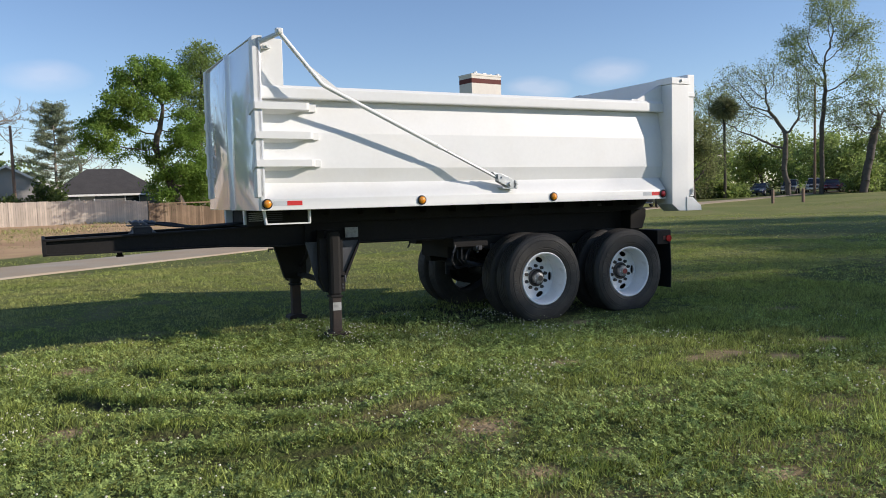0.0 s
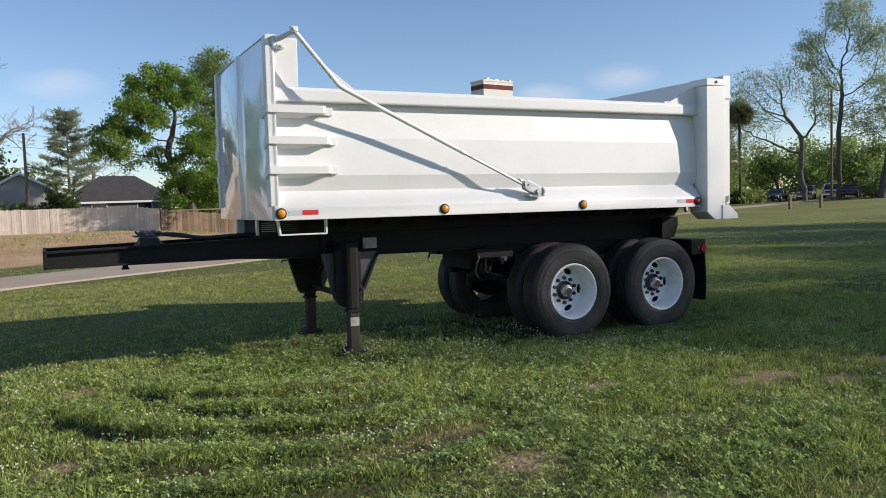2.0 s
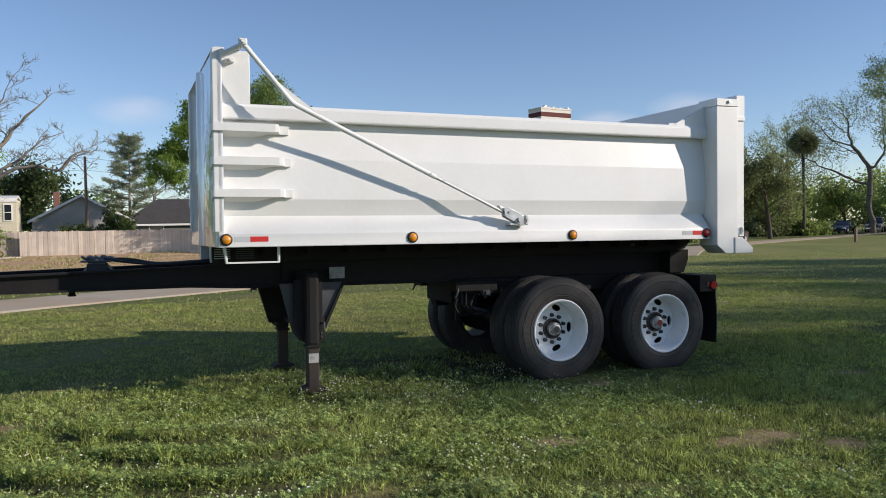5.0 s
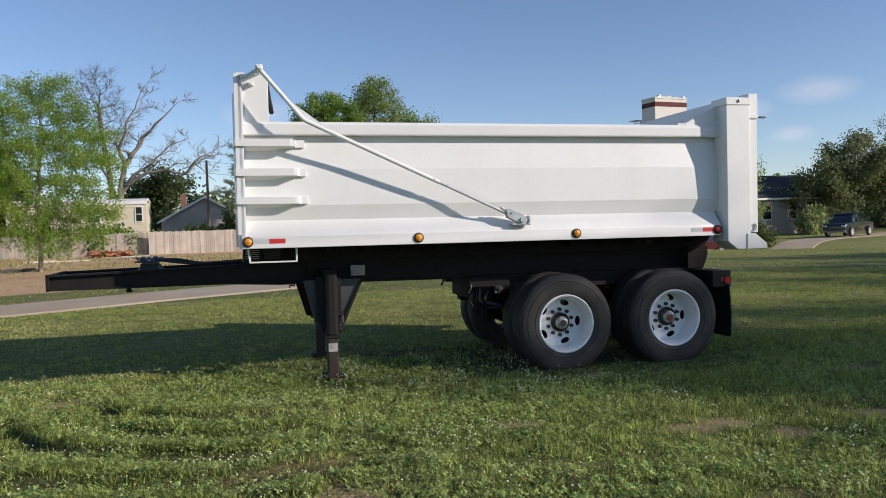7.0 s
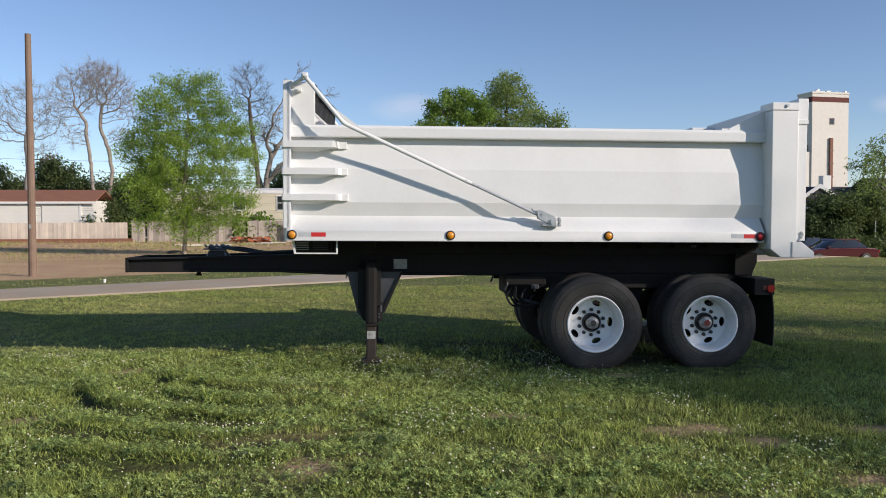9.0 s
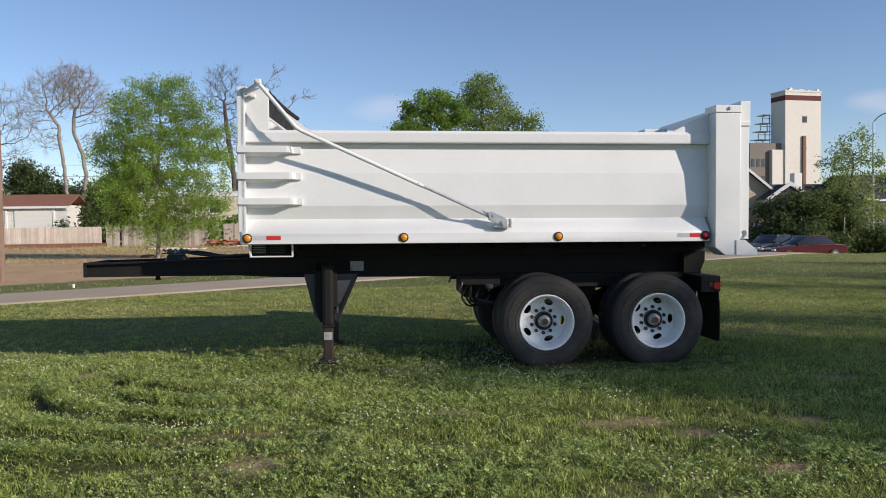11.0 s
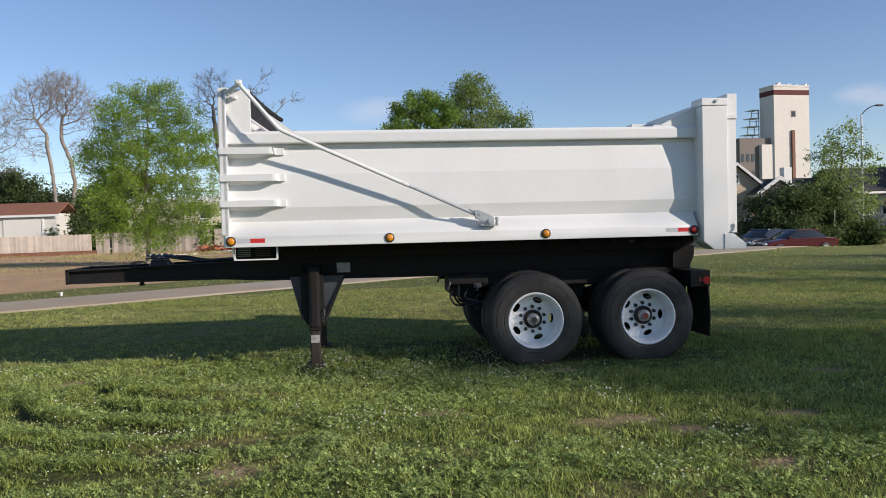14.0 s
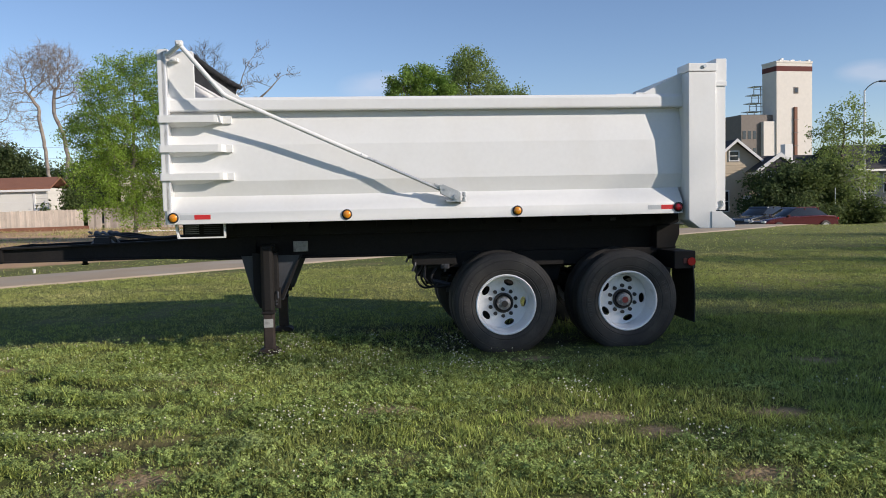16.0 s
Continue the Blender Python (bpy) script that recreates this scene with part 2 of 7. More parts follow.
BRICK_DULL = material("dull_red_brick", (0.24, 0.125, 0.09), 0.9, spread=0.3, scale=5, fine=20, spec=0.2)
BRICKRED = material("orange_clay_tiles", (0.40, 0.13, 0.06), 0.85, spread=0.2, scale=4, spec=0.2)
CAR_RED = material("dark_red_car_paint", (0.085, 0.009, 0.014), 0.22, 0.3, spread=0.06, scale=3, coat=0.8)
CAR_DARK = material("dark_blue_grey_car_paint", (0.022, 0.027, 0.035), 0.22, 0.3, spread=0.06, scale=3, coat=0.8)
CAR_GREY = material("grey_car_paint", (0.16, 0.16, 0.165), 0.25, 0.4, spread=0.06, scale=3, coat=0.8)
CAR_SILVER = material("silver_car_paint", (0.34, 0.345, 0.35), 0.25, spread=0.05, scale=3, coat=0.8)
CAR_BLUE = material("blue_car_paint", (0.028, 0.038, 0.085), 0.25, 0.3, spread=0.06, scale=3, coat=0.8)
CHROME = material("chrome_trim", (0.6, 0.6, 0.6), 0.15, 0.9, spread=0.05, scale=9)
HEADLAMP = material("clear_headlamp", (0.62, 0.64, 0.66), 0.1, spread=0.1, scale=30, coat=0.8)


# ---- ground heights and areas ----
def step01(v):
    v = np.clip(v, 0, 1)
    return v * v * (3 - 2 * v)


TABLE = np.random.default_rng(77).random((256, 256))


def vnoise(x, y, size, seed=0):
    """Smooth random values 0 to 1 with features of the given size in metres."""
    u, v = x / size + 31.7 * seed, y / size + 17.3 * seed
    i, j = np.floor(u).astype(int), np.floor(v).astype(int)
    a, b = step01(u - i), step01(v - j)
    p = lambda di, dj: TABLE[(i + di) % 256, (j + dj) % 256]
    return (p(0, 0) * (1 - a) + p(1, 0) * a) * (1 - b) + (p(0, 1) * (1 - a) + p(1, 1) * a) * b


def patch(x, y, size, seed):
    return 0.55 * vnoise(x, y, size, seed) + 0.3 * vnoise(x, y, size * 0.45, seed + 1) + 0.15 * vnoise(x, y, size * 0.2, seed + 2)


BARE = ((-1.54, 0.36, 0.36), (2.05, -1.93, 0.30), (3.12, -2.46, 0.30), (3.5, -2.41, 0.34), (3.75, -2.82, 0.26), (0.43, -3.90, 0.22), (0.9, -3.9, 0.18), (1.43, -4.62, 0.26),
        (3.96, -3.67, 0.30), (0.56, -3.09, 0.34), (-1.73, -1.73, 0.28), (4.72, -2.55, 0.28), (5.9, -1.07, 0.32), (3.5, -0.34, 0.24), (6.5, -3.0, 0.35))


def bare(x, y):
    """Thin brown spots in the lawn."""
    out = np.zeros_like(x)
    for cx, cy, r in BARE:
        out = np.maximum(out, np.exp(-(((x - cx) / (r * 0.8)) ** 2 + ((y - cy) / (r * 0.62)) ** 2) * (0.5 + 1.3 * vnoise(x, y, 0.12, 5))))
    return np.maximum(out, 0.38 * step01((patch(x, y, 1.3, 11) - 0.60) / 0.12))


RUTS = ((0.48, 0.48, 2.50, -165, -88, 0.036, 0.8), (0.50, 1.10, 2.02, -150, -78, 0.036, 0.8), (0.59, 0.81, 2.26, -136, -86, 0.04, 0.75), (0.20, 0.90, 3.40, -126, -76, 0.045, 0.8),
        (0.20, 0.90, 3.95, -118, -80, 0.045, 0.6))


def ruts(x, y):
    """Curved old wheel ruts: the bare cut, coloured dark for the shadow in it, the bank of thick growth inside it, the
    pressed strip outside it.
    """
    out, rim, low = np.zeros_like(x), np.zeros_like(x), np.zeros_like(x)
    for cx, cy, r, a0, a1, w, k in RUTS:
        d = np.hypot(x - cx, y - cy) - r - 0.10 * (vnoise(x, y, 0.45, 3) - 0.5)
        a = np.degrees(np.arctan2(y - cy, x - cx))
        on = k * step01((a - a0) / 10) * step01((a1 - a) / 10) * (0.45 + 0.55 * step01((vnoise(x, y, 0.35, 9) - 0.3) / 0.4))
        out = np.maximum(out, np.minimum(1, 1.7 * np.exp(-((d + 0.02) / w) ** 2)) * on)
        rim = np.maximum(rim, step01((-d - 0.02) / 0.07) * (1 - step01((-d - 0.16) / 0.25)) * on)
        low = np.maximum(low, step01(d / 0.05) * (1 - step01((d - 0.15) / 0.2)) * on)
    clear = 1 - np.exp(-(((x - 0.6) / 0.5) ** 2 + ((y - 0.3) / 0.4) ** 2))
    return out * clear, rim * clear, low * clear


def trodden(x, y):
    """Short growth where the wheels stand."""
    return np.maximum(np.exp(-(((x - 3.95) / 1.5) ** 4 + ((y - 0.2) / 0.75) ** 4)), np.exp(-(((x - 0.95) / 0.3) ** 2 + ((y - 0.2) / 0.35) ** 2)))


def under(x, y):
    """Nearly bare earth under the trailer; its dark colour also stands in for the shade there."""
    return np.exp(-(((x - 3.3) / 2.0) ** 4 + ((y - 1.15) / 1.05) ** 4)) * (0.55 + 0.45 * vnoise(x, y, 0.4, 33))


def ground_height(x, y):
    """Flat lawn with old ruts; the land dips beyond it on the far side of the road."""
    u = 0.62 * x + 0.78 * y
    east = step01((x - 32) / 8)
    dip = -1.0 * step01((u - 31) / 14) * step01((x - 3) / 14) + 0.6 * (1 - 0.58 * east) * step01((u - 62) / 25) * step01((x - 3) / 14)
    dip = dip + east * (0.55 * step01((u - 46) / 14) + 0.35 * step01((x - y - 14) / 20))
    rut, rim, low = ruts(x, y)
    near = np.exp(-(((x - 1.5) / 7) ** 4 + ((y + 2.5) / 4) ** 4)) * (1 - trodden(x, y))
    return dip + 0.055 * rim - 0.02 * rut - 0.015 * low + near * 0.045 * (vnoise(x, y, 0.55, 13) - 0.5)


ROAD_NEAR = [(-60, -28), (-30, -8.5), (-14, 3.6), (-5.9, 8.9), (-2.9, 10.6), (0, 12.4), (3.5, 14.8), (10, 18.0), (17.2, 21.6),
             (25.6, 27.9), (31.8, 32.0), (43, 41.5), (60, 47.5), (95, 53.0), (150, 60), (400, 90)]
ROAD_WIDTH = 2.7
road_x = np.array([p[0] for p in ROAD_NEAR], float)
road_y = np.array([p[1] for p in ROAD_NEAR], float)


def past_road(x, y):
    """Metres beyond the near edge of the road, along y."""
    return y - np.interp(x, road_x, road_y)


# ---- mesh helpers ----
def finish(name, bm, mat, parent=None, label="", smooth=False):
    me = bpy.data.meshes.new(name)
    bmesh.ops.recalc_face_normals(bm, faces=bm.faces)
    bm.to_mesh(me)
    bm.free()
    me.materials.append(mat)
    if smooth:
        me.polygons.foreach_set("use_smooth", [True] * len(me.polygons))
        me.set_sharp_from_angle(angle=radians(22))
    ob = new(name, me)
    if parent:
        ob.parent = parent
    if label:
        ob["label"] = label
    return ob


def part(name, bm, mat, parent, label="", smooth=False):
    return finish(name, bm, mat, parent, label, smooth)


def share(ob, parent, m=None):
    """Another part on the same mesh."""
    o = new(ob.name.split(".")[0], ob.data)
    o.parent = parent
    if m:
        o.matrix_basis = m
    return o


def box(bm, x0, x1, y0, y1, z0, z1, bevel=0.0):
    made = bmesh.ops.create_cube(bm, size=1.0)["verts"]
    for v in made:
        v.co = Vector(((x0 + x1) / 2 + v.co.x * (x1 - x0), (y0 + y1) / 2 + v.co.y * (y1 - y0), (z0 + z1) / 2 + v.co.z * (z1 - z0)))
    if bevel:
        es = list({e for v in made for e in v.link_edges})
        bmesh.ops.bevel(bm, geom=es, offset=bevel, segments=2, affect="EDGES", profile=0.5)
    return bm


def prism(bm, pts, axis, a, b, bevel=0.0):
    """Extrude a polygon. axis x: pts are (y, z); y: (x, z); z: (x, y)."""
    def at(p, d):
        return {"x": (d, p[0], p[1]), "y": (p[0], d, p[1]), "z": (p[0], p[1], d)}[axis]
    lo = [bm.verts.new(at(p, a)) for p in pts]
    hi = [bm.verts.new(at(p, b)) for p in pts]
    n = len(pts)
    fs = [bm.faces.new(lo), bm.faces.new(hi)]
    for i in range(n):
        fs.append(bm.faces.new((lo[i], lo[(i + 1) % n], hi[(i + 1) % n], hi[i])))
    if bevel:
        bmesh.ops.recalc_face_normals(bm, faces=fs)
        es = list({e for f in fs for e in f.edges})
        bmesh.ops.bevel(bm, geom=es, offset=bevel, segments=2, affect="EDGES", profile=0.5)
    return bm


def rod(bm, p, q, r0, r1=None, n=12):
    p, q = Vector(p), Vector(q)
    r1 = r0 if r1 is None else r1
    turn = (q - p).to_track_quat("Z", "Y").to_matrix()
    a, b = [], []
    for i in range(n):
        c = Vector((math.cos(2 * math.pi * i / n), math.sin(2 * math.pi * i / n), 0))
        a.append(bm.verts.new(p + turn @ (c * r0)))
        b.append(bm.verts.new(q + turn @ (c * r1)))
    bm.faces.new(a)
    bm.faces.new(b)
    for i in range(n):
        bm.faces.new((a[i], a[(i + 1) % n], b[(i + 1) % n], b[i]))
    return bm


def pipe(bm, pts, r, n=10):
    """A tube along a line of points."""
    pts = [Vector(p) for p in pts]
    rings = []
    side = None
    for i, p in enumerate(pts):
        d = (pts[min(i + 1, len(pts) - 1)] - pts[max(i - 1, 0)]).normalized()
        if side is None:
            side = d.orthogonal().normalized()
        side = (side - d * side.dot(d)).normalized()
        up = d.cross(side)
        rr = r[i] if isinstance(r, (list, tuple)) else r
        rings.append([bm.verts.new(p + (side * math.cos(2 * math.pi * k / n) + up * math.sin(2 * math.pi * k / n)) * rr) for k in range(n)])
    for a, b in zip(rings, rings[1:]):
        for k in range(n):
            bm.faces.new((a[k], a[(k + 1) % n], b[(k + 1) % n], b[k]))
    bm.faces.new(rings[0])
    bm.faces.new(rings[-1])
    return bm


def bend(a, b, c, r=0.08, n=6):
    """Points that round the corner at b."""
    a, b, c = Vector(a), Vector(b), Vector(c)
    p, q = b + (a - b).normalized() * r, b + (c - b).normalized() * r
    return [p * (1 - t) ** 2 + b * 2 * t * (1 - t) + q * t * t for t in [i / n for i in range(n + 1)]]


def lathe(bm, prof, n=64, closed=True):
    """Turn a profile of (radius, y) round the y axis."""
    rings = [[bm.verts.new((r * math.cos(2 * math.pi * k / n), y, r * math.sin(2 * math.pi * k / n))) for k in range(n)] for r, y in prof]
    pairs = list(zip(rings, rings[1:])) + ([(rings[-1], rings[0])] if closed else [])
    for a, b in pairs:
        for k in range(n):
            bm.faces.new((a[k], a[(k + 1) % n], b[(k + 1) % n], b[k]))
    return bm


def B():
    return bmesh.new()


def thing(name, label, category, group="", at=(0, 0, 0), turn=0.0):
    e = new(name)
    e.empty_display_size = 0.1
    e.matrix_basis = pose(*at, 0, 0, turn)
    return tagged(e, label, category, group)


def raw_mesh(name, verts, faces_n, mat, parent=None, label=""):
    """verts (N*k, 3) in runs of k corners: N separate faces of k corners, from arrays."""
    k = faces_n
    verts = np.asarray(verts, np.float32).reshape(-1, 3)
    n = len(verts) // k
    me = bpy.data.meshes.new(name)
    me.vertices.add(len(verts))
    me.vertices.foreach_set("co", verts.ravel())
    me.loops.add(n * k)
    me.loops.foreach_set("vertex_index", np.arange(n * k, dtype=np.int32))
    me.polygons.add(n)
    me.polygons.foreach_set("loop_start", np.arange(0, n * k, k, dtype=np.int32))
    me.update(calc_edges=True)
    me.materials.append(mat)
    ob = new(name, me)
    if parent:
        ob.parent = parent
    if label:
        ob["label"] = label
    return ob


# ---- ground ----
def ground_material():
    m = bpy.data.materials.new("lawn_and_soil")
    m.use_nodes = True
    n, l = m.node_tree.nodes, m.node_tree.links
    b = n["Principled BSDF"]
    b.inputs["Roughness"].default_value = 0.95
    b.inputs["Specular IOR Level"].default_value = 0.15
    co = n.new("ShaderNodeTexCoord")

    def noise_node(scale, detail=5):
        t = n.new("ShaderNodeTexNoise")
        t.inputs["Scale"].default_value, t.inputs["Detail"].default_value = scale, detail
        l.new(co.outputs["Object"], t.inputs["Vector"])
        return t.outputs["Fac"]

    def ramp(v, a, c, lo=0.0, hi=1.0):
        t = n.new("ShaderNodeMapRange")
        t.inputs["From Min"].default_value, t.inputs["From Max"].default_value = a, c
        t.inputs["To Min"].default_value, t.inputs["To Max"].default_value = lo, hi
        l.new(v, t.inputs["Value"])
        return t.outputs["Result"]

    def mix(f, a, c):
        t = n.new("ShaderNodeMix")
        t.data_type = "RGBA"
        l.new(f, t.inputs["Factor"])
        for v, s in ((a, "A"), (c, "B")):
            if isinstance(v, tuple):
                t.inputs[s].default_value = (*v, 1)
            else:
                l.new(v, t.inputs[s])
        return t.outputs["Result"]
    grass = mix(ramp(noise_node(0.5), 0.35, 0.65), (0.085, 0.108, 0.030), (0.115, 0.130, 0.042))
    grass = mix(ramp(noise_node(14), 0.4, 0.7, 0, 0.7), grass, (0.035, 0.043, 0.014))
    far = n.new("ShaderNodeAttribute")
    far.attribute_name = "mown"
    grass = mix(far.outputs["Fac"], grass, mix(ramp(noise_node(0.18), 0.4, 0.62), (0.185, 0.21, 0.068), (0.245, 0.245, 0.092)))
    worn = n.new("ShaderNodeAttribute")
    worn.attribute_name = "worn"
    earth = mix(ramp(noise_node(9), 0.35, 0.65), (0.38, 0.28, 0.165), (0.25, 0.18, 0.10))
    grass = mix(ramp(worn.outputs["Fac"], 0.2, 0.8), grass, earth)
    # dark soil tone that paints in the shadow along the ruts and under the trailer
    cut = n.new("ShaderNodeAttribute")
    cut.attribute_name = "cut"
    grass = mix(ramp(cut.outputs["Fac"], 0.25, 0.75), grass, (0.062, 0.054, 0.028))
    soil = mix(ramp(noise_node(0.25), 0.35, 0.65), (0.58, 0.385, 0.225), (0.46, 0.29, 0.17))
    soil = mix(ramp(noise_node(1.2), 0.5, 0.75, 0, 0.8), soil, (0.58, 0.43, 0.22))
    at = n.new("ShaderNodeAttribute")
    at.attribute_name = "soil"
    wob = n.new("ShaderNodeMath")
    wob.operation = "ADD"
    l.new(at.outputs["Fac"], wob.inputs[0])
    l.new(ramp(noise_node(0.6), 0.3, 0.7, -0.3, 0.3), wob.inputs[1])
    col = mix(ramp(wob.outputs[0], 0.35, 0.65), grass, soil)
    l.new(col, b.inputs["Base Color"])
    bp = n.new("ShaderNodeBump")
    bp.inputs["Strength"].default_value, bp.inputs["Distance"].default_value = 0.6, 0.05
    l.new(noise_node(30), bp.inputs["Height"])
    l.new(bp.outputs["Normal"], b.inputs["Normal"])
    return m


def build_ground():
    ax = np.concatenate([-np.geomspace(2200, 52, 20), np.arange(-50, -6, 1.0), np.arange(-6, -3.2, 0.12), np.arange(-3.2, 2.4, 0.065), np.arange(2.4, 9, 0.12), np.arange(9, 52, 1.0), np.geomspace(54, 2200, 24)])
    ay = np.concatenate([-np.geomspace(2200, 52, 16), np.arange(-50, -6.5, 1.0), np.arange(-6.5, -3.6, 0.12), np.arange(-3.6, 0.9, 0.065), np.arange(0.9, 3, 0.15), np.arange(3, 82, 1.0), np.geomspace(84, 2200, 24)])
    gx, gy = np.meshgrid(ax, ay, indexing="ij")
    gz = ground_height(gx, gy)
    verts = np.stack([gx, gy, gz], -1).reshape(-1, 3)
    nx, ny = len(ax), len(ay)
    idx = np.arange(nx * ny).reshape(nx, ny)
    faces = np.stack([idx[:-1, :-1], idx[1:, :-1], idx[1:, 1:], idx[:-1, 1:]], -1).reshape(-1, 4)
    me = bpy.data.meshes.new("ground")
    me.from_pydata(verts.tolist(), [], faces.tolist())
    past = past_road(gx, gy)
    soil = step01((past - 6.0) / 2.5) * step01((22 - gx) / 6) * step01((62 - gy) / 5)
    attr = me.attributes.new("soil", "FLOAT", "POINT")
    attr.data.foreach_set("value", soil.ravel().astype(np.float32))
    attr = me.attributes.new("worn", "FLOAT", "POINT")
    attr.data.foreach_set("value", bare(gx, gy).ravel().astype(np.float32))
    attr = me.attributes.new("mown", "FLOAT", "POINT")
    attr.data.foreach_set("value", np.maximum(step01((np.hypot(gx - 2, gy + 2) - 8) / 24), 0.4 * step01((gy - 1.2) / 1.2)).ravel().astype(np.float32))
    # masks for painted shade: rut shadows, and the darkened bare earth under the trailer
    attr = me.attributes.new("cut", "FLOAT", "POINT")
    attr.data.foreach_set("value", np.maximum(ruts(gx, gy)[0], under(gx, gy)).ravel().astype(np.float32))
    me.materials.append(ground_material())
    me.polygons.foreach_set("use_smooth", [True] * len(me.polygons))
    return tagged(new("ground", me), "mown lawn with clover beside bare brown soil", "ground", kind="structure")


build_ground()


def build_road():
    bm = B()
    pts = []
    for (x0, y0), (x1, y1) in zip(ROAD_NEAR, ROAD_NEAR[1:]):
        k = max(2, int(math.hypot(x1 - x0, y1 - y0) / 1.5))
        k = min(k, 60)
        pts += [(x0 + (x1 - x0) * i / k, y0 + (y1 - y0) * i / k) for i in range(k)]
    p = np.array(pts)
    for _ in range(6):
        p[1:-1] = 0.25 * p[:-2] + 0.5 * p[1:-1] + 0.25 * p[2:]
    d = np.gradient(p, axis=0)
    nrm = np.stack([-d[:, 1], d[:, 0]], -1) / np.linalg.norm(d, axis=1)[:, None]
    rows = []
    for i in range(len(p)):
        edge = 0.05 * math.sin(i * 1.7) + 0.04 * math.sin(i * 0.61)
        row = []
        for off, dz in ((-0.12 + edge, -0.03), (0 + edge, 0.035), (ROAD_WIDTH * 0.5, 0.06), (ROAD_WIDTH + edge, 0.035), (ROAD_WIDTH + 0.12 + edge, -0.03)):
            q = p[i] + nrm[i] * off
            row.append(bm.verts.new((q[0], q[1], float(ground_height(q[0], q[1])) + dz)))
        rows.append(row)
    for a, c in zip(rows, rows[1:]):
        for k in range(4):
            bm.faces.new((a[k], a[k + 1], c[k + 1], c[k]))
    tagged(finish("road", bm, ASPHALT, smooth=True), "narrow worn grey asphalt lane across the grass", "road", kind="structure")


build_road()


# ---- dump trailer ----
WIDE = 2.35          # outer width of the body
trailer = thing("dump_trailer", "white steel dump trailer on black chassis, parked on grass", "trailer")
trailer.matrix_basis = Matrix.Translation((5.1, 0, 0)) @ pose(0, 0, 0, 0, 0, -1.32) @ Matrix.Translation((-5.1, 0, 0)) @ Matrix.Translation((4.5, 0, 0)) @ pose(0, 0, 0, 0, 0.487, 0) @ Matrix.Translation((-4.5, 0, 0))
MIRROR = Matrix.Translation((0, WIDE, 0)) @ Matrix.Diagonal((1, -1, 1, 1))


def flip(ob):
    """The same part on the other side of the trailer."""
    o = share(ob, ob.parent, MIRROR @ ob.matrix_basis)
    for c in ob.children:
        k = new(c.name.split(".")[0], c.data)
        k.parent, k.matrix_basis = o, c.matrix_basis
    return o


def trailer_body():
    T = trailer
    panel = [(0.126, 1.60), (0.088, 1.742), (0.106, 2.09), (0.160, 2.362), (0.160, 2.412), (0.20, 2.412), (0.20, 1.60)]
    flip(part("side_panel", prism(B(), panel, "x", 0.10, 5.19, 0.003), WHITE, T, "folded white steel side wall"))
    rail = [(0.0, 1.338), (0.0, 1.448), (0.130, 1.606), (0.215, 1.606), (0.215, 1.338)]
    flip(part("lower_rail", prism(B(), rail, "x", 0.085, 5.150, 0.006), WHITE, T, smooth=True))
    top = [(0.075, 2.412), (0.068, 2.425), (0.068, 2.515), (0.09, 2.543), (0.225, 2.543), (0.225, 2.412)]
    flip(part("top_rail", prism(B(), top, "x", 0.10, 5.185, 0.004), WHITE, T, "boxed white top rail"))
    # front corner flange and raised wing
    flip(part("corner_post", prism(B(), [(0.050, 0.0), (0.050, 0.12), (0.122, 0.12), (0.122, 0.0)], "z", 1.465, 2.972, 0.008), WHITE, T, smooth=True))
    wing = [(0.11, 2.50), (0.11, 2.978), (0.355, 2.982), (0.368, 2.97), (0.368, 2.50)]
    flip(part("front_wing", prism(B(), wing, "y", 0.085, 0.115, 0.005), WHITE, T, "upright white wing plate", True))
    # front wall with a shallow pressed rib and rounded corners
    yy = [0.0, 0.02, 0.90, 0.98, 1.04, 1.10, 1.18, 1.26, 2.33, WIDE]
    xx = [0.085, 0.063, 0.056, 0.056, 0.022, 0.022, 0.048, 0.056, 0.063, 0.085]
    poly = list(zip(xx, yy)) + [(0.13, WIDE), (0.13, 0.0)]
    part("front_wall", prism(B(), poly, "z", 1.338, 2.962, 0.005), GLOSS_WHITE, T, "glossy white front wall with pressed ribs", True)
    part("front_cap", prism(B(), [(0.052, 2.962), (0.052, 2.974), (0.08, 2.984), (0.15, 2.984), (0.15, 2.962)], "y", 0.0, WIDE, 0.003), WHITE, T)
    part("floor_plate", box(B(), 0.13, 5.47, 0.20, WIDE - 0.20, 1.40, 1.45), WHITE, T)
    # three stiffeners that wrap the front corner
    for z0, z1, xe, tab, py in ((2.300, 2.368, 0.585, 0.695, 0.152), (2.022, 2.090, 0.615, 0.702, 0.102), (1.757, 1.822, 0.620, 0.712, 0.088)):
        bm = B()
        rows = []
        for x, y, drop in ((0.040, -0.020, 0.042), (0.052, -0.026, 0.042), (0.40, -0.026, 0.040), (xe - 0.03, -0.026, 0.004), (xe, -0.020, 0.0), (xe + 0.03, py - 0.03, 0.0)):
            rows.append([bm.verts.new(p) for p in ((x, y, z1), (x, y, z0), (x, py + 0.02, z0 - drop), (x, py + 0.02, z1))])
        for a, b in zip(rows, rows[1:]):
            for i in range(4):
                bm.faces.new((a[i], a[(i + 1) % 4], b[(i + 1) % 4], b[i]))
        bm.faces.new(rows[0])
        bm.faces.new(rows[-1])
        g = part("stiffener", bm, WHITE, T)
        part("end_tab", box(B(), xe + 0.012, tab, py - 0.034, py + 0.01, z0 - 0.004, z1 + 0.002, 0.003), WHITE, g)
        flip(g)
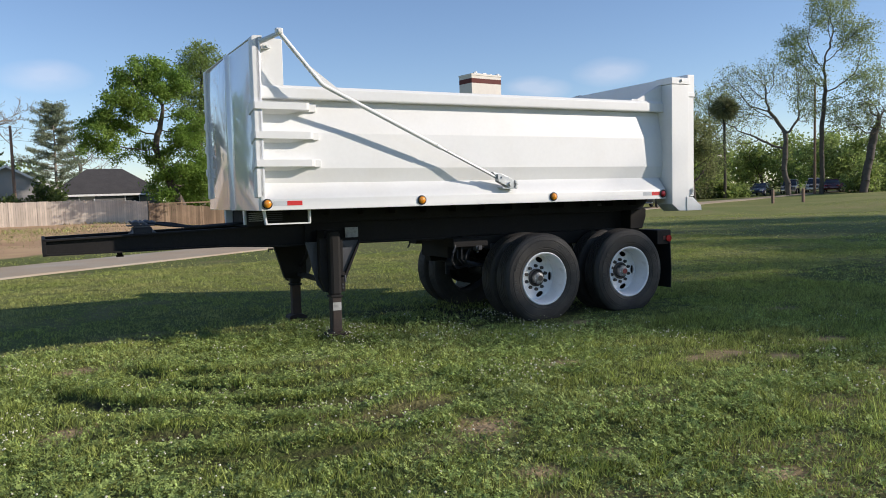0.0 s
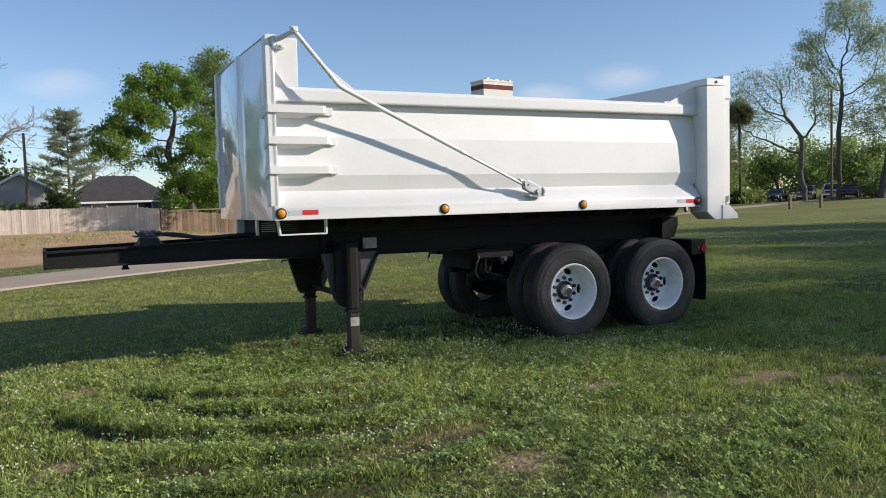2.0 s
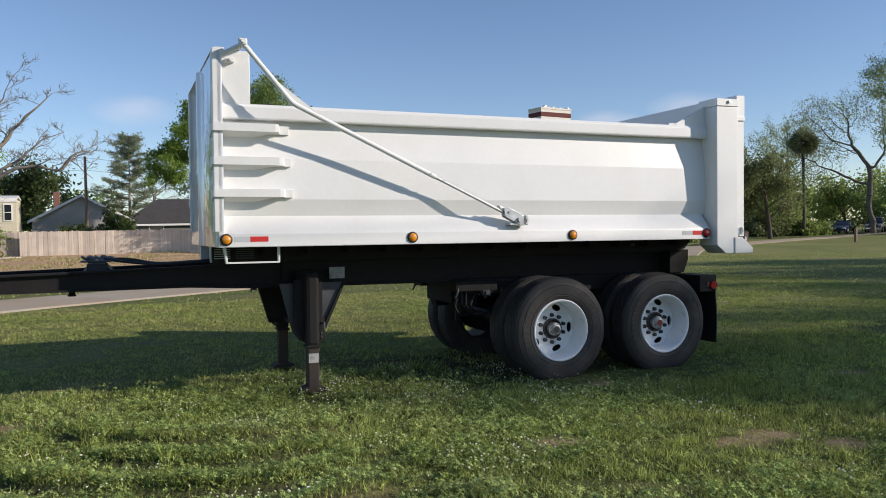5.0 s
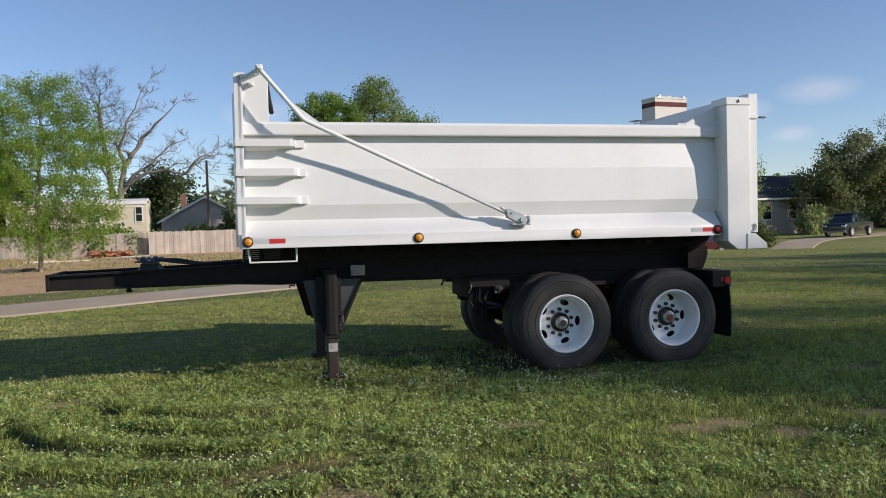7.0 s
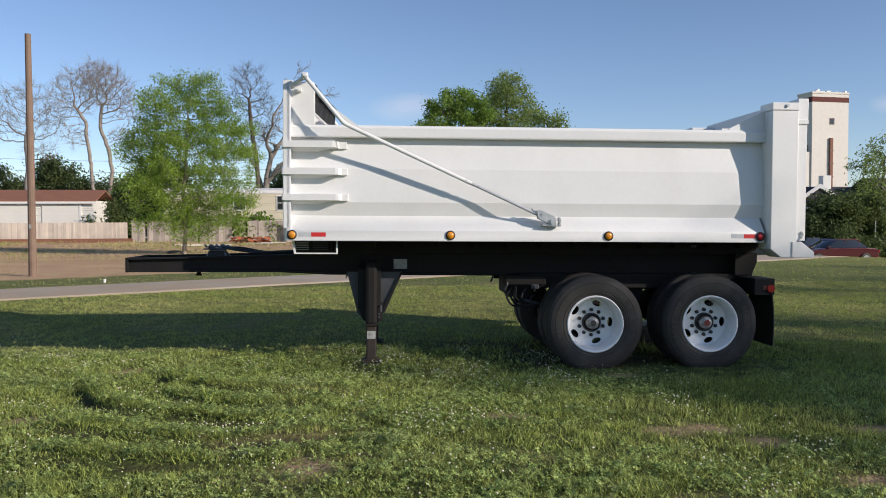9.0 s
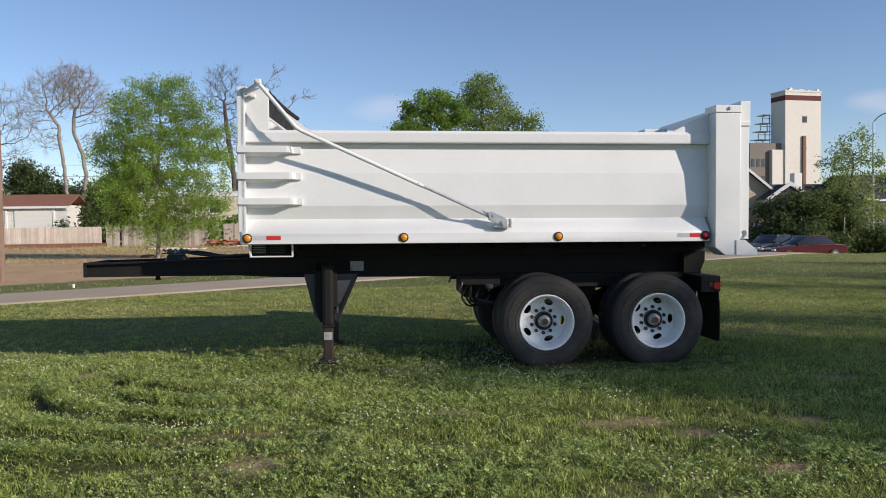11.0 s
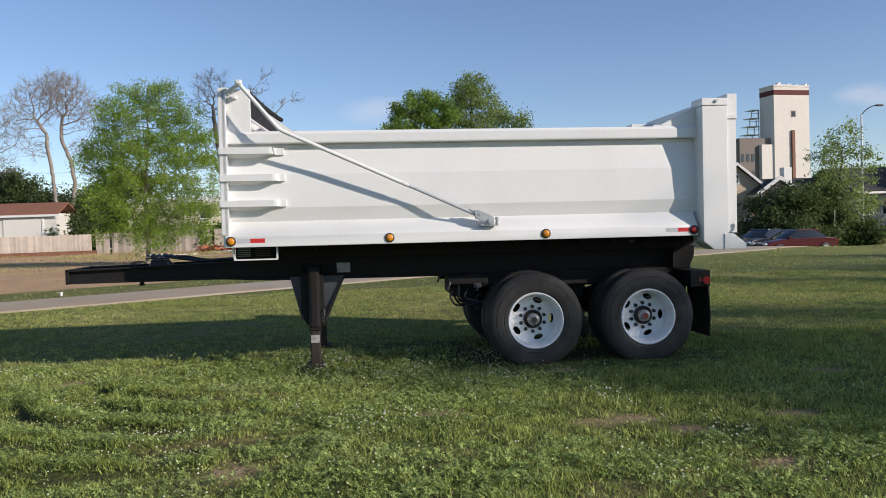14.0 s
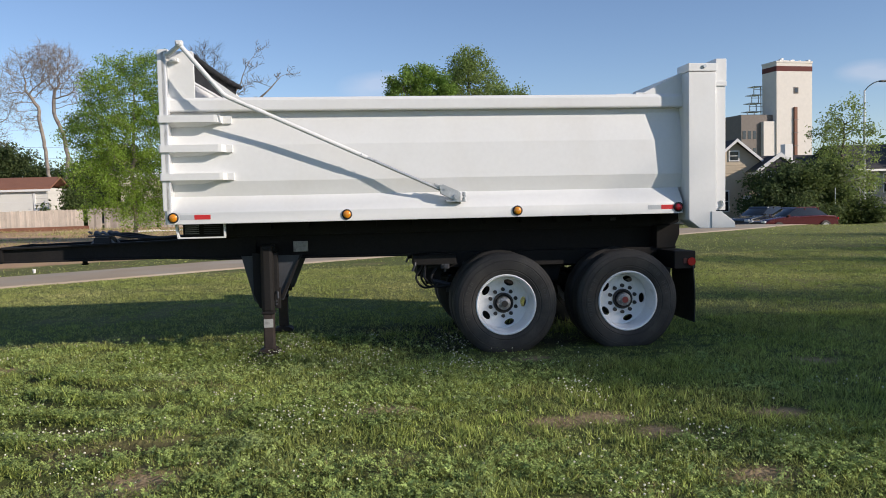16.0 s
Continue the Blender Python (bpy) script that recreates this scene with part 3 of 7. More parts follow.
    # rear corner posts, caps and apron
    post = [(5.178, 1.272), (5.178, 2.738), (5.462, 2.738), (5.462, 1.182), (5.295, 1.182)]
    p = part("rear_post", prism(B(), post, "y", -0.080, 0.20, 0.006), WHITE, T, "tall white rear corner post", True)
    part("post_cap", box(B(), 5.172, 5.468, -0.086, 0.20, 2.742, 2.822, 0.006), WHITE, p)
    part("hinge_pin", rod(B(), (5.335, -0.105, 2.79), (5.335, -0.08, 2.79), 0.017), GALV, p)
    flip(p)
    tail = [(5.412, 1.184), (5.412, 1.352), (5.51, 1.352), (5.652, 1.24), (5.660, 1.184)]
    flip(part("spreader_apron", prism(B(), tail, "y", -0.092, -0.078, 0.003), WHITE, T))
    brace = [(4.72, 2.53), (5.19, 2.765), (5.19, 2.50)]
    flip(part("slanted_brace", prism(B(), brace, "y", 0.10, 0.135, 0.004), WHITE, T))
    part("rail_tab", box(B(), 4.70, 4.80, 0.10, 0.20, 2.543, 2.562, 0.003), WHITE, T)
    g = part("tailgate", prism(B(), [(5.474, 1.36), (5.474, 2.872), (5.585, 2.872), (5.585, 2.66), (5.575, 2.64), (5.575, 1.36)], "y", -0.045, WIDE + 0.045, 0.005),
             WHITE, T, "white tailgate standing behind the posts", True)
    for z in (1.6, 2.0, 2.4):
        part("gate_rib", box(B(), 5.575, 5.63, 0.1, WIDE - 0.1, z, z + 0.1, 0.006), WHITE, g)
    flip(part("gate_hinge", box(B(), 5.466, 5.58, -0.06, -0.03, 2.60, 2.648, 0.004), WHITE, g))
    flip(part("gate_latch", pipe(B(), bend((5.50, -0.06, 1.36), (5.56, -0.06, 1.42), (5.50, -0.06, 1.50), 0.05), 0.012, 8), WHITE, g))
    # hanger under the front wall, and louvres beside it
    part("front_hanger", prism(B(), [(0.72, 1.19), (0.755, 1.19), (0.775, 1.338), (0.69, 1.338)], "x", 0.085, 0.26, 0.003), WHITE, T)
    part("front_hanger", prism(B(), [(1.60, 1.19), (1.635, 1.19), (1.665, 1.338), (1.58, 1.338)], "x", 0.085, 0.26, 0.003), WHITE, T)
    part("cylinder_box", box(B(), 0.16, 0.6, 0.76, 1.58, 1.16, 1.335, 0.01), BLACK, T)
    part("louvre_plate", box(B(), 0.09, 0.50, 0.62, 0.64, 1.18, 1.336), BLACK, T)
    for k in range(5):
        part("louvre", box(B(), 0.11, 0.25, 0.612, 0.62, 1.225 + k * 0.02, 1.232 + k * 0.02), STICKER, T)
        part("louvre", box(B(), 0.30, 0.46, 0.612, 0.62, 1.225 + k * 0.02, 1.232 + k * 0.02), GREY_STEEL, T)
    # step below the rail
    step = part("hanging_step", box(B(), 0.150, 0.600, 0.10, 0.155, 1.198, 1.212, 0.003), WHITE, T, "white flat-bar step")
    part("step_leg", prism(B(), [(0.128, 1.340), (0.150, 1.340), (0.166, 1.212), (0.150, 1.198)], "y", 0.10, 0.155, 0.002), WHITE, step)
    part("step_leg", box(B(), 0.586, 0.602, 0.10, 0.155, 1.212, 1.340, 0.002), WHITE, step)


trailer_body()


def trailer_lights():
    T = trailer
    for x, mat, lab in ((0.142, AMBER, "round amber marker light"), (1.777, AMBER, "round amber marker light"),
                        (3.452, AMBER, "round amber marker light"), (5.100, REDLENS, "round red marker light")):
        g = part("marker_light", lathe(B(), [(0.050, 0.004), (0.050, -0.010), (0.040, -0.014), (0.038, 0.004)], 28), HOSE, T, lab, True)
        g.matrix_basis = pose(x, 0, 1.402)
        dome = [(0.0385, -0.006), (0.036, -0.018), (0.026, -0.026), (0.013, -0.030), (0.001, -0.031)]
        part("lens", lathe(B(), dome, 28, False), mat, g, smooth=True)
    for x0, x1, mat in ((0.205, 0.335, TAPE_GREY), (0.337, 0.487, TAPE_RED), (4.785, 4.92, TAPE_GREY), (4.922, 5.05, TAPE_RED)):
        part("reflective_tape", box(B(), x0, x1, -0.0022, 0.0, 1.383, 1.427), mat, T)


trailer_lights()


def tarp_gear():
    T = trailer
    y, ya, yb = -0.02, -0.11, -0.14
    a, b, c = (0.285, ya, 3.005), (0.680, yb, 2.530), (2.775, y, 1.583)

    def on_arm(x):
        return Vector(b).lerp(Vector(c), (x - b[0]) / (c[0] - b[0]))
    arm = part("tarp_arm", pipe(B(), [a] + bend(a, b, c, 0.04) + [on_arm(1.985)], 0.0215, 12), WHITE, T, "bent white tarp arm", True)
    part("inner_tube", pipe(B(), [on_arm(1.95), c], 0.0165, 10), GALV, arm, smooth=True)
    for k in (1.93, 2.06):
        bm = rod(B(), on_arm(k) + Vector((0, -0.026, 0.008)), on_arm(k) + Vector((0, 0.022, 0.008)), 0.007, None, 8)
        part("clamp_bolt", bm, GALV, arm)
    part("bend_gusset", prism(B(), [(0.505, 2.742), (0.682, 2.535), (0.93, 2.425), (0.90, 2.452)], "y", yb - 0.004, yb + 0.004), WHITE, arm)
    bm = B()
    for dy in (-0.037, 0.030):
        prism(bm, [(2.672, 1.668), (2.690, 1.582), (2.846, 1.503), (2.880, 1.512), (2.884, 1.588), (2.862, 1.606), (2.715, 1.672)], "y", y + dy, y + dy + 0.007, 0.002)
    prism(bm, [(2.625, 1.690), (2.640, 1.655), (2.730, 1.612), (2.735, 1.640)], "y", y - 0.028, y + 0.028, 0.003)
    prism(bm, [(2.74, 1.505), (2.90, 1.497), (2.90, 1.512), (2.74, 1.520)], "y", y - 0.030, 0.11)
    br = part("arm_bracket", bm, GALV, T, "galvanised pivot bracket")
    part("pivot_bolt", rod(B(), (2.838, y - 0.060, 1.552), (2.838, y + 0.05, 1.552), 0.026, None, 6), GALV, br)
    part("clamp_bolt", rod(B(), (2.730, y - 0.050, 1.628), (2.730, y + 0.05, 1.628), 0.010, None, 6), GALV, br)
    bm = B()
    for z0 in (1.500, 1.556):
        box(bm, 2.902, 2.936, y - 0.034, y + 0.03, z0, z0 + 0.040, 0.008)
    box(bm, 2.910, 2.928, y - 0.018, y + 0.03, 1.515, 1.585, 0.003)
    part("lug", bm, GALV, br)
    part("lug_bolt", rod(B(), (2.919, y - 0.05, 1.546), (2.919, y + 0.03, 1.546), 0.012, None, 6), GALV, br)
    bm = B()
    pipe(bm, [(0.10, 0.03, 2.925), (0.17, 0.0, 2.945), (0.28, ya, 2.992)], 0.022, 8)
    lev = part("tarp_lever", bm, WHITE, T, smooth=True)
    bm = B()
    box(bm, 0.165, 0.235, 0.02, 0.09, 2.872, 2.907, 0.004)
    rod(bm, (0.205, 0.0, 2.89), (0.205, 0.03, 2.89), 0.014)
    part("lever_bracket", bm, WHITE, lev)
    bm = B()
    box(bm, 0.250, 0.320, ya - 0.03, ya + 0.03, 2.985, 3.04, 0.012)
    rod(bm, (0.285, ya - 0.045, 3.015), (0.285, ya + 0.045, 3.015), 0.018)
    part("knuckle", bm, WHITE, lev)
    for o in (arm, br, lev):
        flip(o)
    part("cross_tube", rod(B(), (0.285, ya, 2.998), (0.285, WIDE - ya, 2.998), 0.016), WHITE, T)
    # tarp rolled across the front, with a flap hanging from it
    bm = B()
    ring = []
    for j in range(25):
        v = j / 24
        ring.append((0.345 + 0.125 * v + 0.004 * math.sin(j * 2.1), 0.125 + v * (WIDE - 0.20), 2.950 - 0.02 * math.sin(math.pi * v)))
    pipe(bm, ring, [0.027 + 0.002 * math.sin(j * 1.7) for j in range(25)], 14)
    roll = part("tarp_roll", bm, TARP, T, "rolled black mesh tarp", True)
    bm = B()
    g = []
    for i in range(9):
        row = []
        for j in range(25):
            u, v = i / 8, j / 24
            row.append(bm.verts.new((0.325 + 0.11 * v - 0.04 * u + 0.010 * math.sin(j * 1.3 + u * 2), 0.13 + v * (WIDE - 0.22), 2.95 - 0.22 * u - 0.006 * math.sin(j * 0.9))))
        g.append(row)
    for i in range(8):
        for j in range(24):
            bm.faces.new((g[i][j], g[i + 1][j], g[i + 1][j + 1], g[i][j + 1]))
    part("tarp_flap", bm, TARP, roll, smooth=True)
    part("tarp_bar", rod(B(), (0.283, 0.12, 2.728), (0.393, WIDE - 0.10, 2.728), 0.014), WHITE, roll)


tarp_gear()


def i_beam(bm, y, pts_bottom, pts_top, w=0.11, web=0.014, fl=0.018):
    """An I-beam along x at y, between a lower and an upper line of (x, z)."""
    n = len(pts_bottom)
    for k in range(n - 1):
        (x0, b0), (x1, b1) = pts_bottom[k], pts_bottom[k + 1]
        t0, t1 = pts_top[k][1], pts_top[k + 1][1]
        for lo0, hi0, lo1, hi1, hw in ((b0, b0 + fl, b1, b1 + fl, w / 2), (t0 - fl, t0, t1 - fl, t1, w / 2), (b0 + fl, t0 - fl, b1 + fl, t1 - fl, web / 2)):
            prism(bm, [(x0, lo0), (x0, hi0), (x1, hi1), (x1, lo1)], "y", y - hw, y + hw)
    return bm


def chassis():
    T = trailer
    lo = [(-1.770, 0.965), (-0.10, 0.968), (0.45, 0.940), (5.32, 0.915)]
    hi = [(-1.770, 1.120), (-0.10, 1.162), (0.45, 1.185), (5.32, 1.185)]
    flip(part("frame_rail", i_beam(B(), 0.80, lo, hi), BLACK, T, "black steel I-beam chassis rail"))
    part("tongue_end", box(B(), -1.78, -1.75, 0.745, WIDE - 0.745, 0.962, 1.126, 0.004), BLACK, T)
    for x in (-0.9, -0.2, 0.5, 1.3, 2.1, 2.9, 3.7, 4.5, 5.2):
        part("cross_member", box(B(), x - 0.04, x + 0.04, 0.808, WIDE - 0.808, 0.99, 1.10, 0.004), BLACK, T)
    part("coupler_plate", box(B(), -1.60, -0.60, 0.81, WIDE - 0.81, 0.968, 0.985), BLACK, T)
    part("kingpin", lathe(B(), [(0.045, 0.0), (0.045, 0.012), (0.026, 0.016), (0.026, 0.05), (0.036, 0.054), (0.036, 0.07), (0.002, 0.07), (0.002, 0)], 20), BLACK, T).matrix_basis = pose(-1.08, 1.175, 0.97, -90)
    # dump frame under the body
    sill = [(0.30, 1.19), (0.30, 1.336), (5.45, 1.336), (5.36, 1.22), (5.20, 1.19)]
    flip(part("body_sill", prism(B(), sill, "y", 0.66, 0.80), BLACK, T))
    for i in range(13):
        x = 0.55 + i * 0.38
        part("body_bearer", box(B(), x, x + 0.06, 0.50, WIDE - 0.50, 1.262, 1.338), BLACK, T)
    flip(part("rear_hinge", prism(B(), [(5.10, 0.95), (5.10, 1.20), (5.36, 1.21), (5.36, 1.10), (5.30, 0.95)], "y", 0.60, 0.80, 0.006), BLACK, T))
    part("sill_bolt", box(B(), 4.60, 4.66, 0.640, 0.662, 1.262, 1.292, 0.004), GREY_STEEL, T)
    part("data_plate", box(B(), 1.19, 1.342, 0.738, 0.744, 1.008, 1.118), STICKER, T, "pale data plate on the chassis rail")
    flip(part("flange_brace", box(B(), 0.74, 0.80, 0.745, 0.80, 0.98, 1.175), BLACK, T))
    # landing legs
    for y, lab in ((0.385, "black landing leg with worn steel foot"), (WIDE - 0.385 - 0.15, "")):
        leg = part("landing_leg", box(B(), 0.882, 1.012, y, y + 0.128, 0.41, 1.10, 0.036), BLACK, T, lab)
        part("inner_leg", box(B(), 0.894, 1.002, y + 0.008, y + 0.116, 0.02, 0.42, 0.014), RUST, leg)
        part("leg_bracket", prism(B(), [(0.80, 1.02), (0.80, 0.60), (0.858, 0.455), (0.90, 0.45), (0.90, 1.02)], "y", y + 0.075, y + 0.165, 0.005), BLACK, leg)
        part("leg_bracket", box(B(), 1.000, 1.050, y + 0.06, y + 0.165, 0.47, 1.02, 0.005), BLACK, leg)
        for bz_ in (0.495, 0.53):
            part("bracket_bolt", rod(B(), (1.031, y + 0.034, bz_), (1.031, y + 0.055, bz_), 0.011, None, 6), GREY_STEEL, leg)
        part("foot_plate", prism(B(), [(0.835, 0.0), (0.845, 0.03), (0.90, 0.05), (1.0, 0.05), (1.05, 0.03), (1.06, 0.0)], "y", y - 0.03, y + 0.155, 0.004), RUST, leg)
        part("leg_collar", box(B(), 0.880, 1.014, y - 0.005, y + 0.128, 0.40, 0.425, 0.006), BLACK, leg)
        if lab:
            part("leg_sticker", box(B(), 0.902, 0.994, y + 0.004, y + 0.009, 0.265, 0.350), STICKER, leg)
    part("leg_housing", prism(B(), [(0.64, 0.985), (0.785, 0.50), (1.05, 0.50), (1.05, 0.985)], "y", WIDE - 0.62, WIDE - 0.545, 0.006), BLACK, T)
    part("step_hook", pipe(B(), [(0.66, WIDE - 0.60, 0.86), (0.60, WIDE - 0.60, 0.86), (0.60, WIDE - 0.60, 0.83)], 0.010, 6), GREY_STEEL, T)
    y = 0.555
    flip(part("leg_gusset", prism(B(), [(0.675, 0.985), (0.79, 0.53), (0.86, 0.45), (0.86, 0.985)], "y", y, y + 0.012), GREY_STEEL, T))
    flip(part("leg_gusset", prism(B(), [(1.035, 0.985), (1.035, 0.53), (1.09, 0.52), (1.285, 0.985)], "y", y, y + 0.012), GREY_STEEL, T))
    flip(part("gusset_flange", prism(B(), [(1.06, 0.55), (1.09, 0.54), (1.29, 0.985), (1.27, 0.985)], "y", y - 0.03, y), BLACK, T))
    flip(part("leg_rail", box(B(), 0.875, 1.02, 0.53, 0.76, 0.96, 1.10), BLACK, T))
    part("leg_cross_tie", box(B(), 0.93, 0.98, 0.53, WIDE - 0.53, 0.52, 0.57), BLACK, T)
    bm = B()
    prism(bm, [(0.54, 0.58), (0.54, 0.62), (1.17, 0.99), (1.17, 0.95)], "x", 0.97, 1.00)
    flip(part("leg_diagonal", bm, BLACK, T))
    part("crank_stub", pipe(B(), [(1.03, 0.46, 0.62), (1.05, 0.40, 0.62), (1.05, 0.40, 0.56)], 0.012, 8), GREY_STEEL, T)
    bm = box(B(), 1.02, 1.07, 0.45, 0.50, 0.45, 0.66, 0.004)
    part("gear_case", bm, BLACK, T)
    # air couplings and hoses on the tongue
    hitch = part("coupling_stand", box(B(), -1.00, -0.68, 1.03, 1.32, 1.135, 1.15, 0.004), GREY_STEEL, T, "grey bracket with air couplings")
    hitch.matrix_basis = pose(0, 0, -0.03)
    part("valve_block", box(B(), -0.95, -0.77, 1.07, 1.27, 1.15, 1.225, 0.012), HOSE, hitch)
    part("block_cover", box(B(), -1.00, -0.74, 1.05, 1.29, 1.236, 1.25, 0.005), GREY_STEEL, hitch)
    for y in (1.08, 1.25):
        part("stand_leg", prism(B(), [(-0.99, 1.15), (-0.93, 1.225), (-0.915, 1.225), (-0.965, 1.15)], "y", y, y + 0.012), COUPLING, hitch)
        part("stand_leg", prism(B(), [(-0.74, 1.15), (-0.80, 1.225), (-0.785, 1.225), (-0.715, 1.15)], "y", y, y + 0.012), COUPLING, hitch)
    part("stand_bar", box(B(), -0.93, -0.785, 1.075, 1.265, 1.222, 1.234, 0.003), COUPLING, hitch)
    for dx, dy in ((-0.06, -0.04), (0.05, 0.05)):
        c = part("air_coupling", lathe(B(), [(0.034, -0.018), (0.038, -0.010), (0.038, 0.010), (0.026, 0.020), (0.002, 0.020), (0.002, -0.018)], 20), COUPLING, hitch, smooth=True)
        c.matrix_basis = pose(-0.86 + dx, 1.16 + dy, 1.262, 35, 20, 0)
        part("coupling_neck", pipe(B(), [(-0.86 + dx, 1.16 + dy, 1.262), (-0.80 + dx, 1.17 + dy, 1.275), (-0.75 + dx, 1.18 + dy, 1.245)], 0.015, 8), COUPLING, hitch, smooth=True)
        part("coupling_lip", rod(B(), (-0.90 + dx, 1.12 + dy, 1.268), (-0.93 + dx, 1.10 + dy, 1.292), 0.014, 0.009), COUPLING, hitch)
    for i, y in enumerate((1.02, 1.14, 1.28)):
        pts = [(-0.80, 1.15 + 0.02 * i, 1.23), (-0.60, y, 1.20 + 0.015 * i), (-0.35, y - 0.03, 1.175), (-0.05, y - 0.06, 1.19), (0.2, y - 0.05, 1.20)]
        bm = B()
        ps = []
        for a, b, c in zip(pts, pts[1:], pts[2:]):
            ps += bend(a, b, c, 0.1, 4)
        part("air_hose", pipe(bm, [pts[0]] + ps + [pts[-1]], 0.011, 8), HOSE, T, smooth=True)


chassis()


def wheel_mesh():
    """One rim with its disc, hand holes, nuts and hub; the outer face looks to -y, the disc is set in."""
    bm = B()
    prof = [(0.298, 0.020), (0.306, 0.012), (0.306, 0.002), (0.297, -0.004), (0.284, 0.006), (0.276, 0.030), (0.272, 0.080), (0.264, 0.150),
            (0.262, 0.262), (0.29, 0.28), (0.30, 0.27)]
    lathe(bm, prof, 64, True)
    rim = finish("wheel", bm, RIM, None, smooth=True)
    bm = B()
    y0 = 0.215

    def ring(r, n, cx=0.0, cz=0.0, sx=1.0, ang=0.0):
        vs = []
        for k in range(n):
            a = 2 * math.pi * k / n
            px, pz = r * math.cos(a) * sx, r * math.sin(a)
            qx, qz = px * math.cos(ang) - pz * math.sin(ang), px * math.sin(ang) + pz * math.cos(ang)
            vs.append(bm.verts.new((cx + qx, y0, cz + qz)))
        return [bm.edges.new((vs[k], vs[(k + 1) % n])) for k in range(n)]
    es = ring(0.264, 64) + ring(0.098, 40)
    for k in range(5):
        a = radians(90 + 72 * k - 18)
        es += ring(0.052, 24, 0.212 * math.cos(a), 0.212 * math.sin(a), 0.60, a)
    bmesh.ops.triangle_fill(bm, use_beauty=True, edges=es)
    for v in bm.verts:
        r = math.hypot(v.co.x, v.co.z)
        v.co.y += 0.03 * max(0, (0.262 - r) / 0.164) * -1
    ex = bmesh.ops.extrude_face_region(bm, geom=bm.faces[:])["geom"]
    for g in ex:
        if isinstance(g, bmesh.types.BMVert):
            g.co.y += 0.012
    d = finish("wheel_disc", bm, RIM, rim)
    nut = None
    for k in range(10):
        a = 2 * math.pi * (k + 0.5) / 10
        if nut is None:
            bm = B()
            rod(bm, (0, -0.026, 0), (0, 0.004, 0), 0.018, 0.021, 8)
            nut = finish("lug_nut", bm, NUT, rim)
            o = nut
        else:
            o = share(nut, rim)
        o.matrix_basis = pose(0.136 * math.cos(a), 0.190, 0.136 * math.sin(a))
    bm = B()
    lathe(bm, [(0.103, 0.22), (0.103, 0.165), (0.088, 0.160), (0.060, 0.195)], 36)
    finish("hub_ring", bm, NUT, rim, smooth=True)
    bm = B()
    lathe(bm, [(0.070, 0.22), (0.068, 0.122), (0.060, 0.110), (0.046, 0.106), (0.044, 0.094), (0.034, 0.090), (0.001, 0.090)], 36, False)
    finish("hub_cap", bm, HUBM, rim, smooth=True)
    for k in range(6):
        a = 2 * math.pi * k / 6
        b2 = rod(B(), (0.053 * math.cos(a), 0.100, 0.053 * math.sin(a)), (0.053 * math.cos(a), 0.112, 0.053 * math.sin(a)), 0.006, None, 6)
        finish("hub_bolt", b2, GALV, rim)
    return rim


def tyre_mesh():
    R = 0.520
    side = [(0.300, 0.020), (0.315, 0.002), (0.345, -0.010), (0.352, -0.006), (0.360, -0.012), (0.400, -0.016), (0.435, -0.014), (0.440, -0.009),
            (0.446, -0.012), (0.480, -0.002), (0.485, 0.004), (0.499, 0.010), (0.510, 0.020), (R - 0.003, 0.034)]
    tread = []
    y = 0.036
    for w in (0.038, 0.036, 0.036, 0.036, 0.038):
        tread += [(R, y), (R, y + w - 0.009), (R - 0.013, y + w - 0.007), (R - 0.013, y + w - 0.001)]
        y += w
    tread = tread[:-2]
    wide = tread[-1][1] + 0.036
    back = [(r, wide - yy) for r, yy in reversed(side)]
    bm = B()
    lathe(bm, side + tread + back, 72, True)
    # the tyre flattens a little where it stands
    for v in bm.verts:
        if v.co.z < -0.480:
            v.co.z = -0.480 - (abs(v.co.z) - 0.480) * 0.25
    return bm, wide


